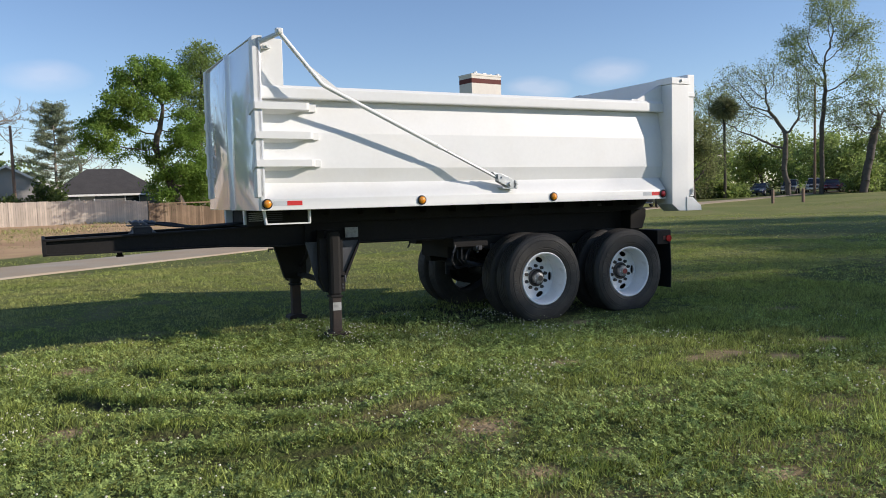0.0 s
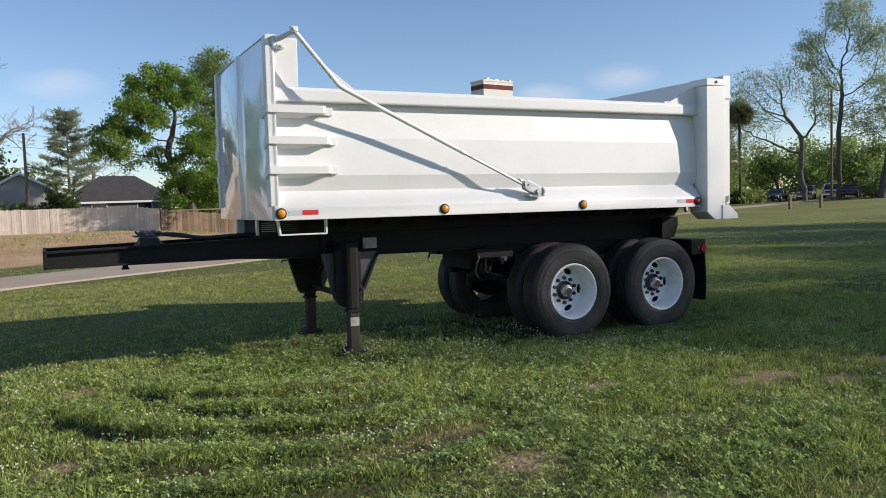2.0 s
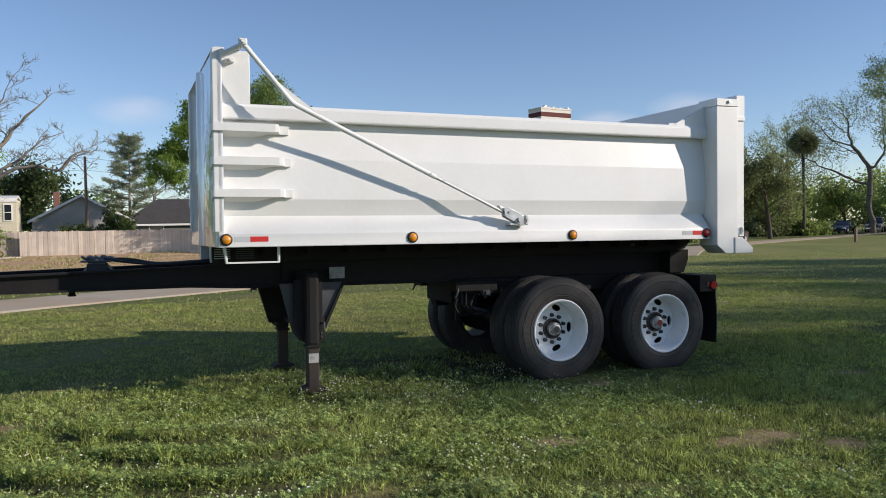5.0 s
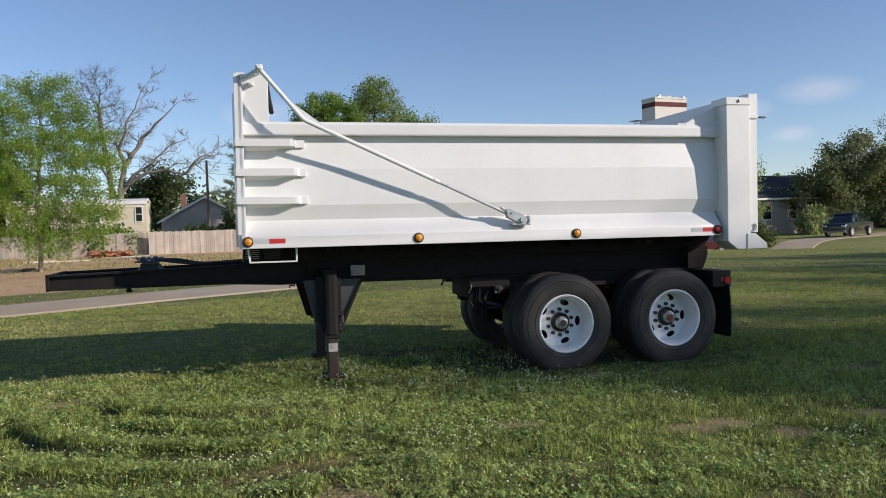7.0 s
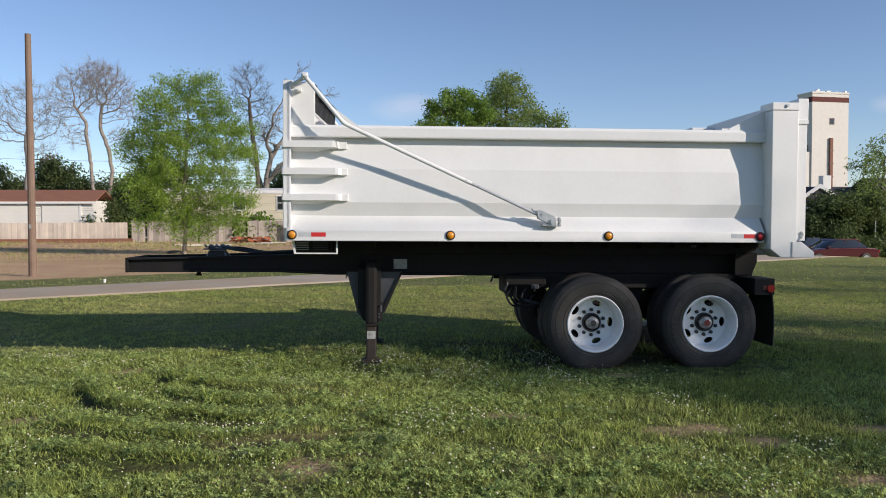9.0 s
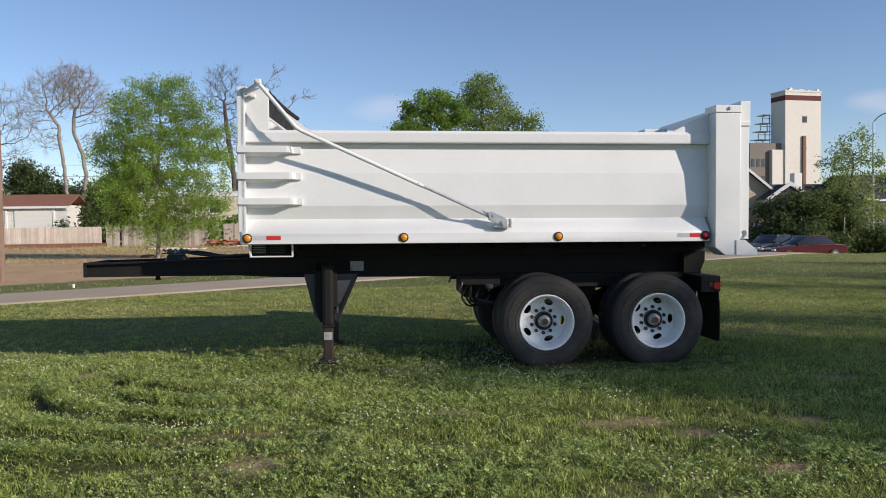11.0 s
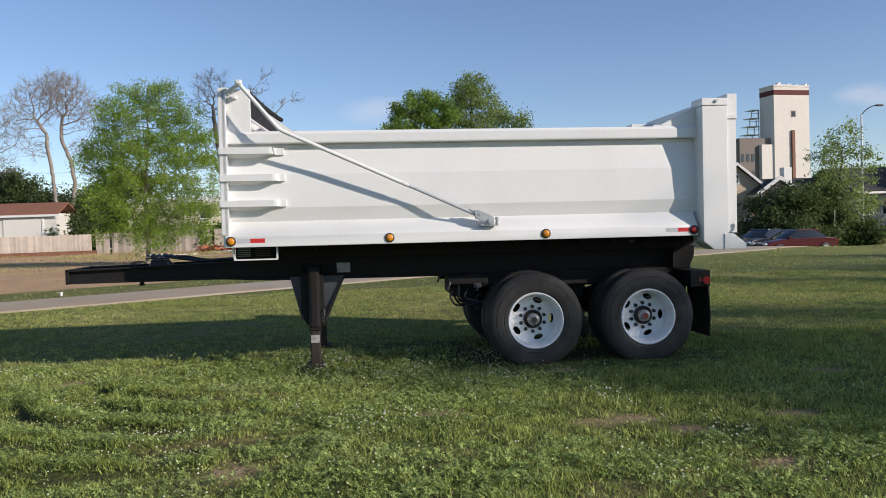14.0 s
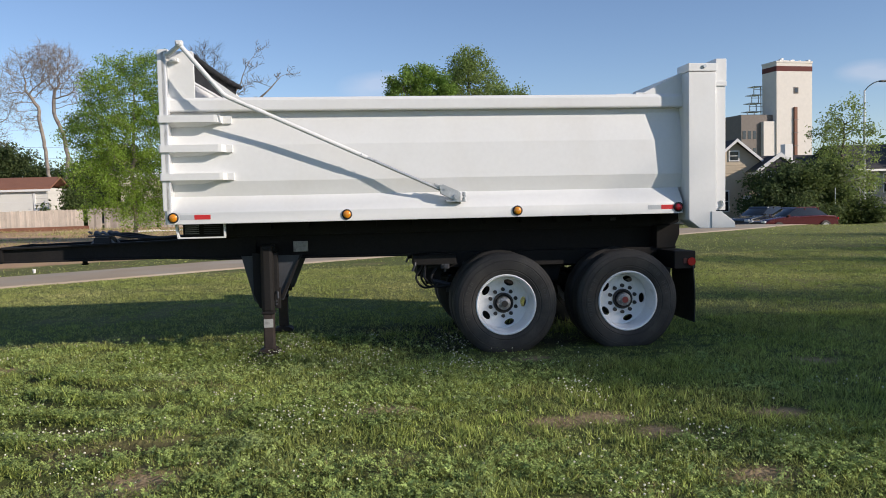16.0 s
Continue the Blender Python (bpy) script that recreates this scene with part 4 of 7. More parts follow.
def running_gear():
    T = trailer
    rim = wheel_mesh()
    bm, wide = tyre_mesh()
    tyre = finish("tyre", bm, RUBBER, rim, "black road tyre with worn sidewall", True)
    # worn maker's marks, as plain raised bars
    for a0, cnt in ((62, 8), (198, 8)):
        for k in range(cnt):
            if k == 4:
                continue
            a = radians(a0 - k * 7.2)
            bm = B()
            for q0, q1, r0, r1 in ((-1.9, -1.0, 0.388, 0.424), (0.9, 1.9, 0.388, 0.424), (-1.0, 0.9, 0.416, 0.424)):
                pts = [(r * math.cos(a + radians(q)), -0.0185, r * math.sin(a + radians(q))) for r, q in ((r0, q0), (r1, q0), (r1, q1), (r0, q1))]
                f = [bm.verts.new(p) for p in pts] + [bm.verts.new((p[0], -0.010, p[2])) for p in pts]
                for q in ((0, 1, 2, 3), (0, 1, 5, 4), (1, 2, 6, 5), (2, 3, 7, 6), (3, 0, 4, 7)):
                    bm.faces.new([f[i] for i in q])
            bmesh.ops.remove_doubles(bm, verts=bm.verts, dist=0.0004)
            finish("sidewall_mark", bm, RUBBER_MARK, rim)
    zc = 0.464
    rng = random.Random(4)
    for i, x in enumerate((3.328, 4.578)):
        for side in (0, 1):
            if i == 0 and side == 0:
                w = rim
                w.parent = T
            else:
                w = new("wheel", rim.data)
                w.parent = T
                for c in list(rim.children):
                    k = new(c.name.split(".")[0], c.data)
                    k.parent, k.matrix_basis = w, c.matrix_basis.copy()
                    if "label" in c:
                        k["label"] = c["label"]
            w["label"] = "white ten-stud steel wheel in a dual pair"
            w.matrix_basis = pose(x, 0.015, zc) if side == 0 else pose(x, WIDE - 0.015, zc, 0, 0, 180)
            inn = new("inner_tyre", tyre.data)
            inn.parent = T
            inn.matrix_basis = pose(x, 0.345, zc) if side == 0 else pose(x, WIDE - 0.345 - wide, zc)
            drum = rod(B(), (x, 0.30, zc), (x, 0.62, zc), 0.20, None, 28) if side == 0 else rod(B(), (x, WIDE - 0.30, zc), (x, WIDE - 0.62, zc), 0.20, None, 28)
            part("brake_drum", drum, BLACK, T)
        part("axle", rod(B(), (x, 0.5, zc), (x, WIDE - 0.5, zc), 0.065, None, 16), BLACK, T)
    for w in [o for o in T.children if o.name.startswith("wheel")]:
        second = w.matrix_basis.translation.x > 4
        finish("hub_window", rod(B(), (0, 0.085, 0), (0, 0.093, 0), 0.032, None, 20), REDCAP if second else NUT, w)
    # leaf springs, hangers and radius rods
    bm = B()
    for x in (3.328, 4.578):
        for k in range(4):
            h = 0.50 - 0.08 * k
            pts = [(x - h, 0.60 + 0.035 * (1 - k * 0.2)), (x - h * 0.5, 0.565), (x, 0.55), (x + h * 0.5, 0.565), (x + h, 0.60 + 0.035 * (1 - k * 0.2))]
            up = [(px, pz + 0.012 + 0.016 * (3 - k)) for px, pz in pts]
            prism(bm, [(px, pz + 0.016 * (3 - k)) for px, pz in pts] + up[::-1], "y", 0.78, 0.86)
    flip(part("leaf_spring", bm, BLACK, T))
    for x in (2.66, 3.965, 5.23):
        flip(part("spring_hanger", prism(B(), [(x - 0.15, 0.96), (x - 0.07, 0.62), (x + 0.07, 0.62), (x + 0.15, 0.96)], "y", 0.74, 0.90, 0.006), BLACK, T))
    flip(part("suspension_rail", box(B(), 2.60, 5.28, 0.64, 0.745, 0.80, 0.96, 0.006), BLACK, T))
    flip(part("hanger_plate", box(B(), 2.44, 2.90, 0.56, 0.80, 0.84, 0.945, 0.008), BLACK, T))
    flip(part("drain_valve", pipe(B(), [(2.47, 0.58, 0.90), (2.46, 0.56, 0.84), (2.43, 0.56, 0.78)], 0.012, 8), GREY_STEEL, T))
    # black beam added across the underside to close off light and ground behind
    part("tank_strap", box(B(), 2.50, 2.62, 0.82, WIDE - 0.82, 0.70, 0.94, 0.01), BLACK, T)
    part("air_tank", lathe(B(), [(0.002, -0.5), (0.08, -0.49), (0.12, -0.45), (0.12, 0.45), (0.08, 0.49), (0.002, 0.5)], 28, False), BLACK, T, smooth=True).matrix_basis = pose(3.95, 1.175, 0.86, 0, 0, 90)
    for x in (2.98, 4.25):
        b2 = rod(B(), (x, 0.72, 0.56), (x, 0.88, 0.56), 0.085, None, 20)
        flip(part("brake_chamber", b2, BLACK, T))
    flip(part("radius_rod", rod(B(), (2.66, 0.70, 0.66), (3.28, 0.70, 0.50), 0.022), GREY_STEEL, T))
    flip(part("slack_adjuster", prism(B(), [(2.90, 0.42), (2.90, 0.60), (2.94, 0.62), (2.97, 0.42)], "y", 0.68, 0.70), GREY_STEEL, T))
    for k, y in enumerate((0.62, 0.72)):
        part("brake_line", pipe(B(), [(2.58, y, 0.86), (2.56, y - 0.03, 0.70), (2.66, y, 0.60), (2.86, y, 0.62)], 0.009, 6), HOSE, T)
    for k, (vx, vy) in enumerate(((2.78, 0.60), (3.02, 0.66))):
        valve = part("brake_valve", box(B(), vx - 0.045, vx + 0.045, vy - 0.04, vy + 0.04, 0.79, 0.86, 0.012), GREY_STEEL, T)
        part("valve_port", rod(B(), (vx, vy - 0.06, 0.825), (vx, vy, 0.825), 0.018, None, 10), GREY_STEEL, valve)
        part("valve_port", rod(B(), (vx, vy, 0.76), (vx, vy, 0.80), 0.014, None, 10), GREY_STEEL, valve)
    for k, (hx, hy) in enumerate(((2.56, 0.70), (2.62, 0.78), (2.72, 0.66))):
        a, b, c, d = (hx, hy, 0.84), (hx - 0.10, hy - 0.03, 0.70), (hx - 0.02, hy, 0.58), (hx + 0.16, hy + 0.05, 0.60)
        part("brake_hose", pipe(B(), [a] + bend(a, b, c, 0.06) + bend(b, c, d, 0.06) + [d], 0.012, 8), HOSE, T, smooth=True)
    # rear bumper, lamps and flaps
    flip(part("lamp_box", box(B(), 5.10, 5.325, 0.10, 0.56, 0.765, 0.945, 0.006), BLACK, T))
    g = part("tail_lamp", rod(B(), (5.275, 0.078, 0.838), (5.275, 0.10, 0.838), 0.042, None, 24), REDLENS, T, "round red tail lamp")
    flip(g)
    flip(part("side_reflector", box(B(), 5.195, 5.235, 0.094, 0.10, 0.82, 0.87), material("dull_red_reflector", (0.10, 0.02, 0.015), 0.4), T))
    part("rear_bumper", box(B(), 5.12, 5.24, 0.56, WIDE - 0.56, 0.78, 0.93, 0.006), BLACK, T)
    bm = B()
    n = 8
    a, c = [], []
    for k in range(n + 1):
        z = 0.80 - 0.59 * k / n
        x = 5.285 + 0.02 * math.sin(k / n * 2.6)
        a.append((x, z))
        c.append((x + 0.010, z))
    prism(bm, a + c[::-1], "y", 0.08, 0.66)
    flip(part("mud_flap", bm, HOSE, T, "black rubber mud flap"))


running_gear()


# ---- trees ----
def branch_mesh(name, segs, mat, parent, sides=None):
    """Tapered tubes for a list of (p, q, r0, r1, level)."""
    P = np.array([s[0] for s in segs])
    Q = np.array([s[1] for s in segs])
    r0 = np.array([s[2] for s in segs])
    r1 = np.array([s[3] for s in segs])
    lev = np.array([s[4] for s in segs])
    out_v, out_f, base = [], [], 0
    for k, pick in ((9, lev == 0), (6, lev == 1), (4, lev == 2), (3, lev >= 3)):
        if not pick.any():
            continue
        p, q, a, b = P[pick], Q[pick], r0[pick], r1[pick]
        d = q - p
        d /= np.linalg.norm(d, axis=1)[:, None] + 1e-9
        ref = np.where(np.abs(d[:, 2:3]) > 0.9, np.array([[1.0, 0, 0]]), np.array([[0, 0, 1.0]]))
        s = np.cross(d, ref)
        s /= np.linalg.norm(s, axis=1)[:, None]
        u = np.cross(d, s)
        ang = 2 * np.pi * np.arange(k) / k
        circ = s[:, None, :] * np.cos(ang)[None, :, None] + u[:, None, :] * np.sin(ang)[None, :, None]
        lo = p[:, None, :] + circ * a[:, None, None]
        hi = q[:, None, :] + circ * b[:, None, None]
        v = np.concatenate([lo, hi], 1).reshape(-1, 3)
        n = len(p)
        st = base + np.arange(n)[:, None] * 2 * k
        i = np.arange(k)[None, :]
        j = (np.arange(k)[None, :] + 1) % k
        out_f.append(np.stack([st + i, st + j, st + k + j, st + k + i], -1).reshape(-1, 4))
        out_v.append(v)
        base += len(v)
    me = bpy.data.meshes.new(name)
    me.from_pydata(np.concatenate(out_v).tolist(), [], np.concatenate(out_f).tolist())
    me.materials.append(mat)
    me.polygons.foreach_set("use_smooth", [True] * len(me.polygons))
    ob = new(name, me)
    ob.parent = parent
    return ob


def grow(rng, base, height, r, fork=0.3, spread=0.7, levels=3, kids=5, up=0.25, wob=0.16, lean=(0, 0), shrink=0.62, leaders=1, twig=0.016, cone=0.0, first=0):
    """Branch segments and the ends of the last twigs."""
    segs, ends = [], []

    def run(p, d, length, rad, level):
        n = 5 if level == 0 else 4 if level < 3 else 3 if level < 4 else 2
        pts = [np.array(p, float)]
        d = np.array(d, float)
        for i in range(n):
            d = d + rng.normal(0, wob * (0.5 if level == 0 else 1.0), 3) + np.array([0, 0, up * 0.3 * (level > 0)])
            d /= np.linalg.norm(d)
            pts.append(pts[-1] + d * length / n)
        rs = np.linspace(rad, max(twig * 0.5, rad * (0.45 if level == 0 else 0.3)), n + 1)
        for i in range(n):
            segs.append((pts[i], pts[i + 1], rs[i], rs[i + 1], level))
        if level >= levels:
            ends.extend((pts[k], level) for k in range(1, n + 1))
            return
        if level == levels - 1:
            ends.extend((pts[k], level) for k in range(2, n + 1))
        k = (kids - (level > 3)) if level else first or int(kids * 1.7)
        for c in range(k):
            t = fork + (1 - fork) * (c + rng.uniform(0.1, 0.9)) / k if level == 0 else 0.3 + 0.7 * (c + rng.uniform(0, 1)) / k
            f = min(t, 0.999) * n
            i = int(f)
            q = pts[i] + (pts[i + 1] - pts[i]) * (f - i)
            axis = pts[i + 1] - pts[i]
            axis /= np.linalg.norm(axis)
            side = rng.normal(0, 1, 3)
            side -= axis * side.dot(axis)
            side /= np.linalg.norm(side) + 1e-9
            if level == 0:
                a = c * 2.4 + rng.uniform(-0.4, 0.4)
                side = np.array([math.cos(a), math.sin(a), 0.0])
            w = spread * rng.uniform(0.75, 1.2)
            nd = axis * (1 - 0.5 * w) + side * w + np.array([0, 0, up])
            nd /= np.linalg.norm(nd)
            size = length * shrink * rng.uniform(0.75, 1.15) * (1.0 if level else (1.15 - 0.6 * max(0, t - 0.5)) * (1 - cone * t))
            run(q, nd, size, max(twig, (rs[i] * 0.62) * rng.uniform(0.7, 1.0)), level + 1)
    for L in range(leaders):
        a = 2.4 * L
        d0 = (lean[0] + (0.28 * math.cos(a) if leaders > 1 else 0), lean[1] + (0.28 * math.sin(a) if leaders > 1 else 0), 1.0)
        run(base, np.array(d0) / np.linalg.norm(d0), height * (1.0 - 0.12 * L), r * (1.0 - 0.15 * L), 0)
    return segs, ends


def leaf_quads(rng, centres, per, spread, size):
    """Many small leaves round the given places."""
    c = np.repeat(centres, per, axis=0)
    n = len(c)
    c = c + rng.normal(0, 1, (n, 3)) * spread * np.array([1, 1, 0.8])
    a = rng.normal(0, 1, (n, 3))
    a /= np.linalg.norm(a, axis=1)[:, None]
    b = rng.normal(0, 1, (n, 3))
    b -= a * (a * b).sum(1)[:, None]
    b /= np.linalg.norm(b, axis=1)[:, None]
    s = size * rng.uniform(0.6, 1.3, (n, 1))
    a, b = a * s, b * s * 0.6
    return np.stack([c - a, c + b * 0.9, c + a, c - b * 0.9], 1)


def tree(name, label, seed, x, y, height, r, leafmat=None, leaves=20000, leaf_size=0.14, leaf_spread=0.45, bark=None, category="tree", thin=1.0, wide=None, **kw):
    rng = np.random.default_rng(seed)
    z = float(ground_height(x, y))
    t = thing(name, label, category, at=(x, y, z - 0.05))
    segs, ends = grow(rng, (0, 0, 0), height, r, **kw)
    tips = np.array([p for p, _ in ends])
    k = (height - leaf_spread * bool(leafmat)) / tips[:, 2].max()
    f = np.array([k, k, k])
    if wide:
        mid = np.median(tips[:, :2], axis=0)
        f[:2] = wide / 2 / np.percentile(np.hypot(*(tips[:, :2] - mid).T), 93)
    segs = [(p * f, q * f, a, b, v) for p, q, a, b, v in segs]
    ends = [(p * f, v) for p, v in ends]
    branch_mesh("trunk", segs, bark or BARK, t)
    if leafmat:
        e = np.array([p for p, _ in ends])
        if thin < 1:
            e = e[rng.random(len(e)) < thin]
        per = max(1, int(leaves / len(e)))
        raw_mesh("crown", leaf_quads(rng, e, per, leaf_spread, leaf_size), 4, leafmat, t)
    return t


def colonise(rng, trunk, blobs, n, step=0.5, kill=0.8, wob=0.18, up=0.06, reach=5.0, rounds=70, hollow=2.6):
    """Grow a branch skeleton from the trunk's points into a crown made of blobs (x, y, z, rx, ry, rz). Returns places and parents."""
    size = np.array([b[3] * b[4] * b[5] for b in blobs])
    goal = []
    for b, k in zip(blobs, np.maximum(6, (n * size / size.sum()).astype(int))):
        d = rng.normal(0, 1, (k, 3))
        d /= np.linalg.norm(d, axis=1)[:, None]
        goal.append(np.array(b[:3]) + d * (np.array(b[3:]) + 0.7 * kill) * rng.random((k, 1)) ** (1 / hollow))
    goal = np.concatenate(goal)
    nodes, par = [np.array(trunk[0], float)], [-1]
    for a, b in zip(trunk, trunk[1:]):
        k = max(1, int(math.dist(a, b) / step))
        for i in range(k):
            nodes.append(np.array(a) + (np.array(b) - np.array(a)) * (i + 1) / k + rng.normal(0, 0.03, 3))
            par.append(len(nodes) - 2)
    pos = np.array(nodes)
    near, best = np.zeros(len(goal), int), np.full(len(goal), 1e9)
    first, kids = len(pos) // 3, {}
    fresh = np.arange(first, len(pos))
    alive = np.ones(len(goal), bool)
    for r in range(rounds):
        d = np.linalg.norm(goal[:, None, :] - pos[fresh][None], axis=2)
        j = d.argmin(1)
        dm = d[np.arange(len(goal)), j]
        better = dm < best
        best[better], near[better] = dm[better], fresh[j[better]]
        alive &= best > kill
        use = alive & (best < (reach if r > 4 else 99))
        if not use.any():
            break
        made = []
        for k in np.unique(near[use]):
            if kids.get(k, 0) > 3:
                continue
            g = goal[use & (near == k)] - pos[k]
            g = (g / (np.linalg.norm(g, axis=1)[:, None] + 1e-9)).mean(0) + rng.normal(0, wob, 3)
            g[2] += up
            g /= np.linalg.norm(g) + 1e-9
            kids[k] = kids.get(k, 0) + 1
            made.append(pos[k] + g * step)
            par.append(k)
        if not made:
            break
        fresh = np.arange(len(pos), len(pos) + len(made))
        pos = np.concatenate([pos, np.array(made)])
    return pos, np.array(par)


def thicken(pos, par, base, tip):
    """Branch radii from the number of twig ends that each place carries."""
    ends = np.zeros(len(pos))
    carry = np.ones(len(pos), bool)
    carry[par[par >= 0]] = False
    ends[carry] = 1
    for i in range(len(pos) - 1, 0, -1):
        ends[par[i]] += ends[i]
    power = math.log(max(2, ends[0])) / math.log(base / tip)
    return tip * np.maximum(ends, 1) ** (1 / power), carry, ends


def crown_tree(name, label, seed, x, y, trunk, blobs, n, base, tip=0.014, leafmat=None, leaves=0, leaf_size=0.12, leaf_spread=0.3, bark=None,
               twigs=0, twig_len=0.7, droop=0.0, step=0.5, kill=0.8, wob=0.18, up=0.06, flat=1.0, bare=0.0, hollow=2.6):
    """A tree whose limbs fill a crown of blobs; leaves hang in clumps round the twig ends."""
    rng = np.random.default_rng(seed)
    t = thing(name, label, "tree", at=(x, y, float(ground_height(x, y)) - 0.05))
    pos, par = colonise(rng, trunk, blobs, n, step, kill, wob, up, hollow=hollow)
    rad, last, ends = thicken(pos, par, base, tip)
    segs = []
    for i in range(1, len(pos)):
        p = par[i]
        r0 = min(rad[p], rad[i] * 1.25)
        segs.append((pos[p], pos[i], r0, rad[i], 0 if r0 > 0.12 else 1 if r0 > 0.05 else 2 if r0 > 0.022 else 3))
    for i in np.nonzero((ends <= 3) & (par >= 0))[0] if twigs else ():
        way = pos[i] - pos[par[i]]
        way /= np.linalg.norm(way) + 1e-9
        for _ in range(twigs):
            d = way + rng.normal(0, 0.55, 3) + np.array([0, 0, 0.15 - droop])
            d *= twig_len * rng.uniform(0.4, 1.2) / np.linalg.norm(d)
            q = pos[i] + d * 0.55 + rng.normal(0, 0.03, 3)
            segs.append((pos[i], q, tip * 0.8, tip * 0.65, 3))
            segs.append((q, pos[i] + d + rng.normal(0, 0.08, 3), tip * 0.65, tip * 0.4, 3))
    branch_mesh("trunk", segs, bark or BARK, t)
    if leafmat:
        c = pos[ends <= 4]
        if bare:
            c = c[rng.random(len(c)) > bare]
        q = leaf_quads(rng, c, max(1, int(leaves / len(c))), leaf_spread, leaf_size)
        mid = q.mean(1, keepdims=True)
        q = mid + (q - mid) * np.array([1, 1, flat])
        raw_mesh("crown", q, 4, leafmat, t)
    return t


def layered_tree(label, seed, x, y, height, wide, base, leafmat, leaves, bark):
    """A conifer with level, ragged branches in tiers."""
    rng = np.random.default_rng(seed)
    t = thing("cypress_tree", label, "tree", at=(x, y, float(ground_height(x, y)) - 0.05))
    segs = [(np.array([0.04 * math.sin(k), 0, height * k / 12]), np.array([0.04 * math.sin(k + 1), 0, height * (k + 1) / 12]), base * (1 - k / 12.6), base * (1 - (k + 1) / 12.6), 1) for k in range(12)]
    sprays = []
    for k in range(64):
        u = 0.20 + 0.78 * k / 63
        a = 2.4 * k + rng.uniform(-0.5, 0.5)
        length = wide / 2 * (1.12 - u) / 0.9 * rng.uniform(0.55, 1.15) + 0.25
        p = np.array([0, 0, height * u])
        d = np.array([math.cos(a), math.sin(a), rng.uniform(-0.05, 0.25)])
        for i in range(6):
            q = p + d * length / 6 + rng.normal(0, 0.05, 3)
            segs.append((p, q, 0.05 * (1 - i / 7), 0.05 * (1 - (i + 1) / 7), 2))
            d[2] += 0.05
            for _ in range(3):
                w = rng.normal(0, 1, 3) * np.array([1, 1, 0.22])
                e = q + (w / np.linalg.norm(w) + d * 0.5) * rng.uniform(0.3, 0.8) * (0.5 + 0.5 * i / 5)
                segs.append((q, e, 0.018, 0.010, 3))
                if i > 0:
                    sprays += [q + (e - q) * f for f in (0.35, 0.65, 1.0)]
            p = q
    branch_mesh("trunk", segs, bark, t)
    c = np.array(sprays)
    q = leaf_quads(rng, c, max(1, int(leaves / len(c))), 0.13, 0.075)
    raw_mesh("crown", q, 4, leafmat, t)
    return t


def bush(name, label, seed, x, y, lx, ly, h, leafmat, leaves=9000, size=0.12, category="bush", turn=0.0):
    """A shrub: stems and leaves in an uneven mound."""
    rng = np.random.default_rng(seed)
    t = thing(name, label, category, at=(x, y, float(ground_height(x, y)) - 0.05), turn=turn)
    k = max(10, int(lx * ly * 3))
    cen = np.stack([rng.uniform(-lx / 2, lx / 2, k), rng.uniform(-ly / 2, ly / 2, k), np.zeros(k)], -1)
    edge = np.clip(1 - np.maximum((2 * cen[:, 0] / lx) ** 2, (2 * cen[:, 1] / ly) ** 2) * 0.6, 0.25, 1)
    top = h * edge * rng.uniform(0.65, 1.05, k)
    segs = []
    pts = []
    for i in range(k):
        p = np.array([cen[i, 0] * 0.7, cen[i, 1] * 0.7, 0.0])
        q = np.array([cen[i, 0], cen[i, 1], top[i]])
        segs.append((p, q, 0.035, 0.012, 3))
        for u in np.linspace(0.12, 1, max(3, int(top[i] / 0.3))):
            pts.append(p + (q - p) * u + rng.normal(0, 0.15, 3))
    branch_mesh("stems", segs, BARK, t)
    pts = np.array(pts)
    per = max(1, int(leaves / len(pts)))
    raw_mesh("foliage", leaf_quads(rng, pts, per, 0.26, size), 4, leafmat, t)
    return t


# wooded lots beyond the soil
crown_tree("oak_tree", "broad green oak tree with dark leaning limbs", 11, 10.5, 59.0, [(0, 0, 0), (-0.15, 0, 1.6), (-1.3, 0, 4.1), (-2.0, 0.2, 6.4), (-1.3, 0, 9.2)],
           [(-6.5, -0.6, 7.0, 1.3, 1.3, 1.5), (-5.2, 0.4, 8.3, 1.5, 1.6, 1.3), (-4.0, -0.8, 9.7, 1.9, 1.9, 1.7), (-2.6, 0.8, 12.0, 2.3, 2.0, 1.3), (-0.7, -0.2, 11.3, 1.4, 2.0, 1.6),
            (-3.8, 1.0, 6.1, 1.3, 1.4, 0.7), (0.4, -0.8, 7.6, 1.6, 1.9, 1.5), (0.0, -1.2, 4.6, 2.2, 1.7, 1.6), (1.0, 1.0, 3.2, 1.6, 1.5, 1.2), (-2.0, -0.8, 2.7, 1.1, 1.1, 1.0)],
           560, 0.34, 0.014, LEAF_OAK, 46000, 0.105, 0.30, step=0.42, kill=0.75, up=0.0, bare=0.30)
crown_tree("pecan_tree", "tall pale green tree with open crown", 12, 12.75, 62.5, [(0, 0, 0), (-0.1, 0, 6.5), (0.2, 0, 10.5), (0.4, 0, 13.5)],
           [(0.4, 0, 13.6, 1.7, 1.8, 2.0), (-1.0, 0.2, 12.4, 1.2, 1.4, 1.7), (1.7, 0, 12.6, 1.2, 1.3, 1.6), (0.4, 0, 10.2, 2.0, 1.6, 1.4), (-0.2, 0.2, 7.6, 1.3, 1.3, 1.0)],
           560, 0.20, 0.012, LEAF_PECAN, 20000, 0.095, 0.32, step=0.45, kill=0.6, up=0.1, bare=0.2, twigs=1, twig_len=0.6)
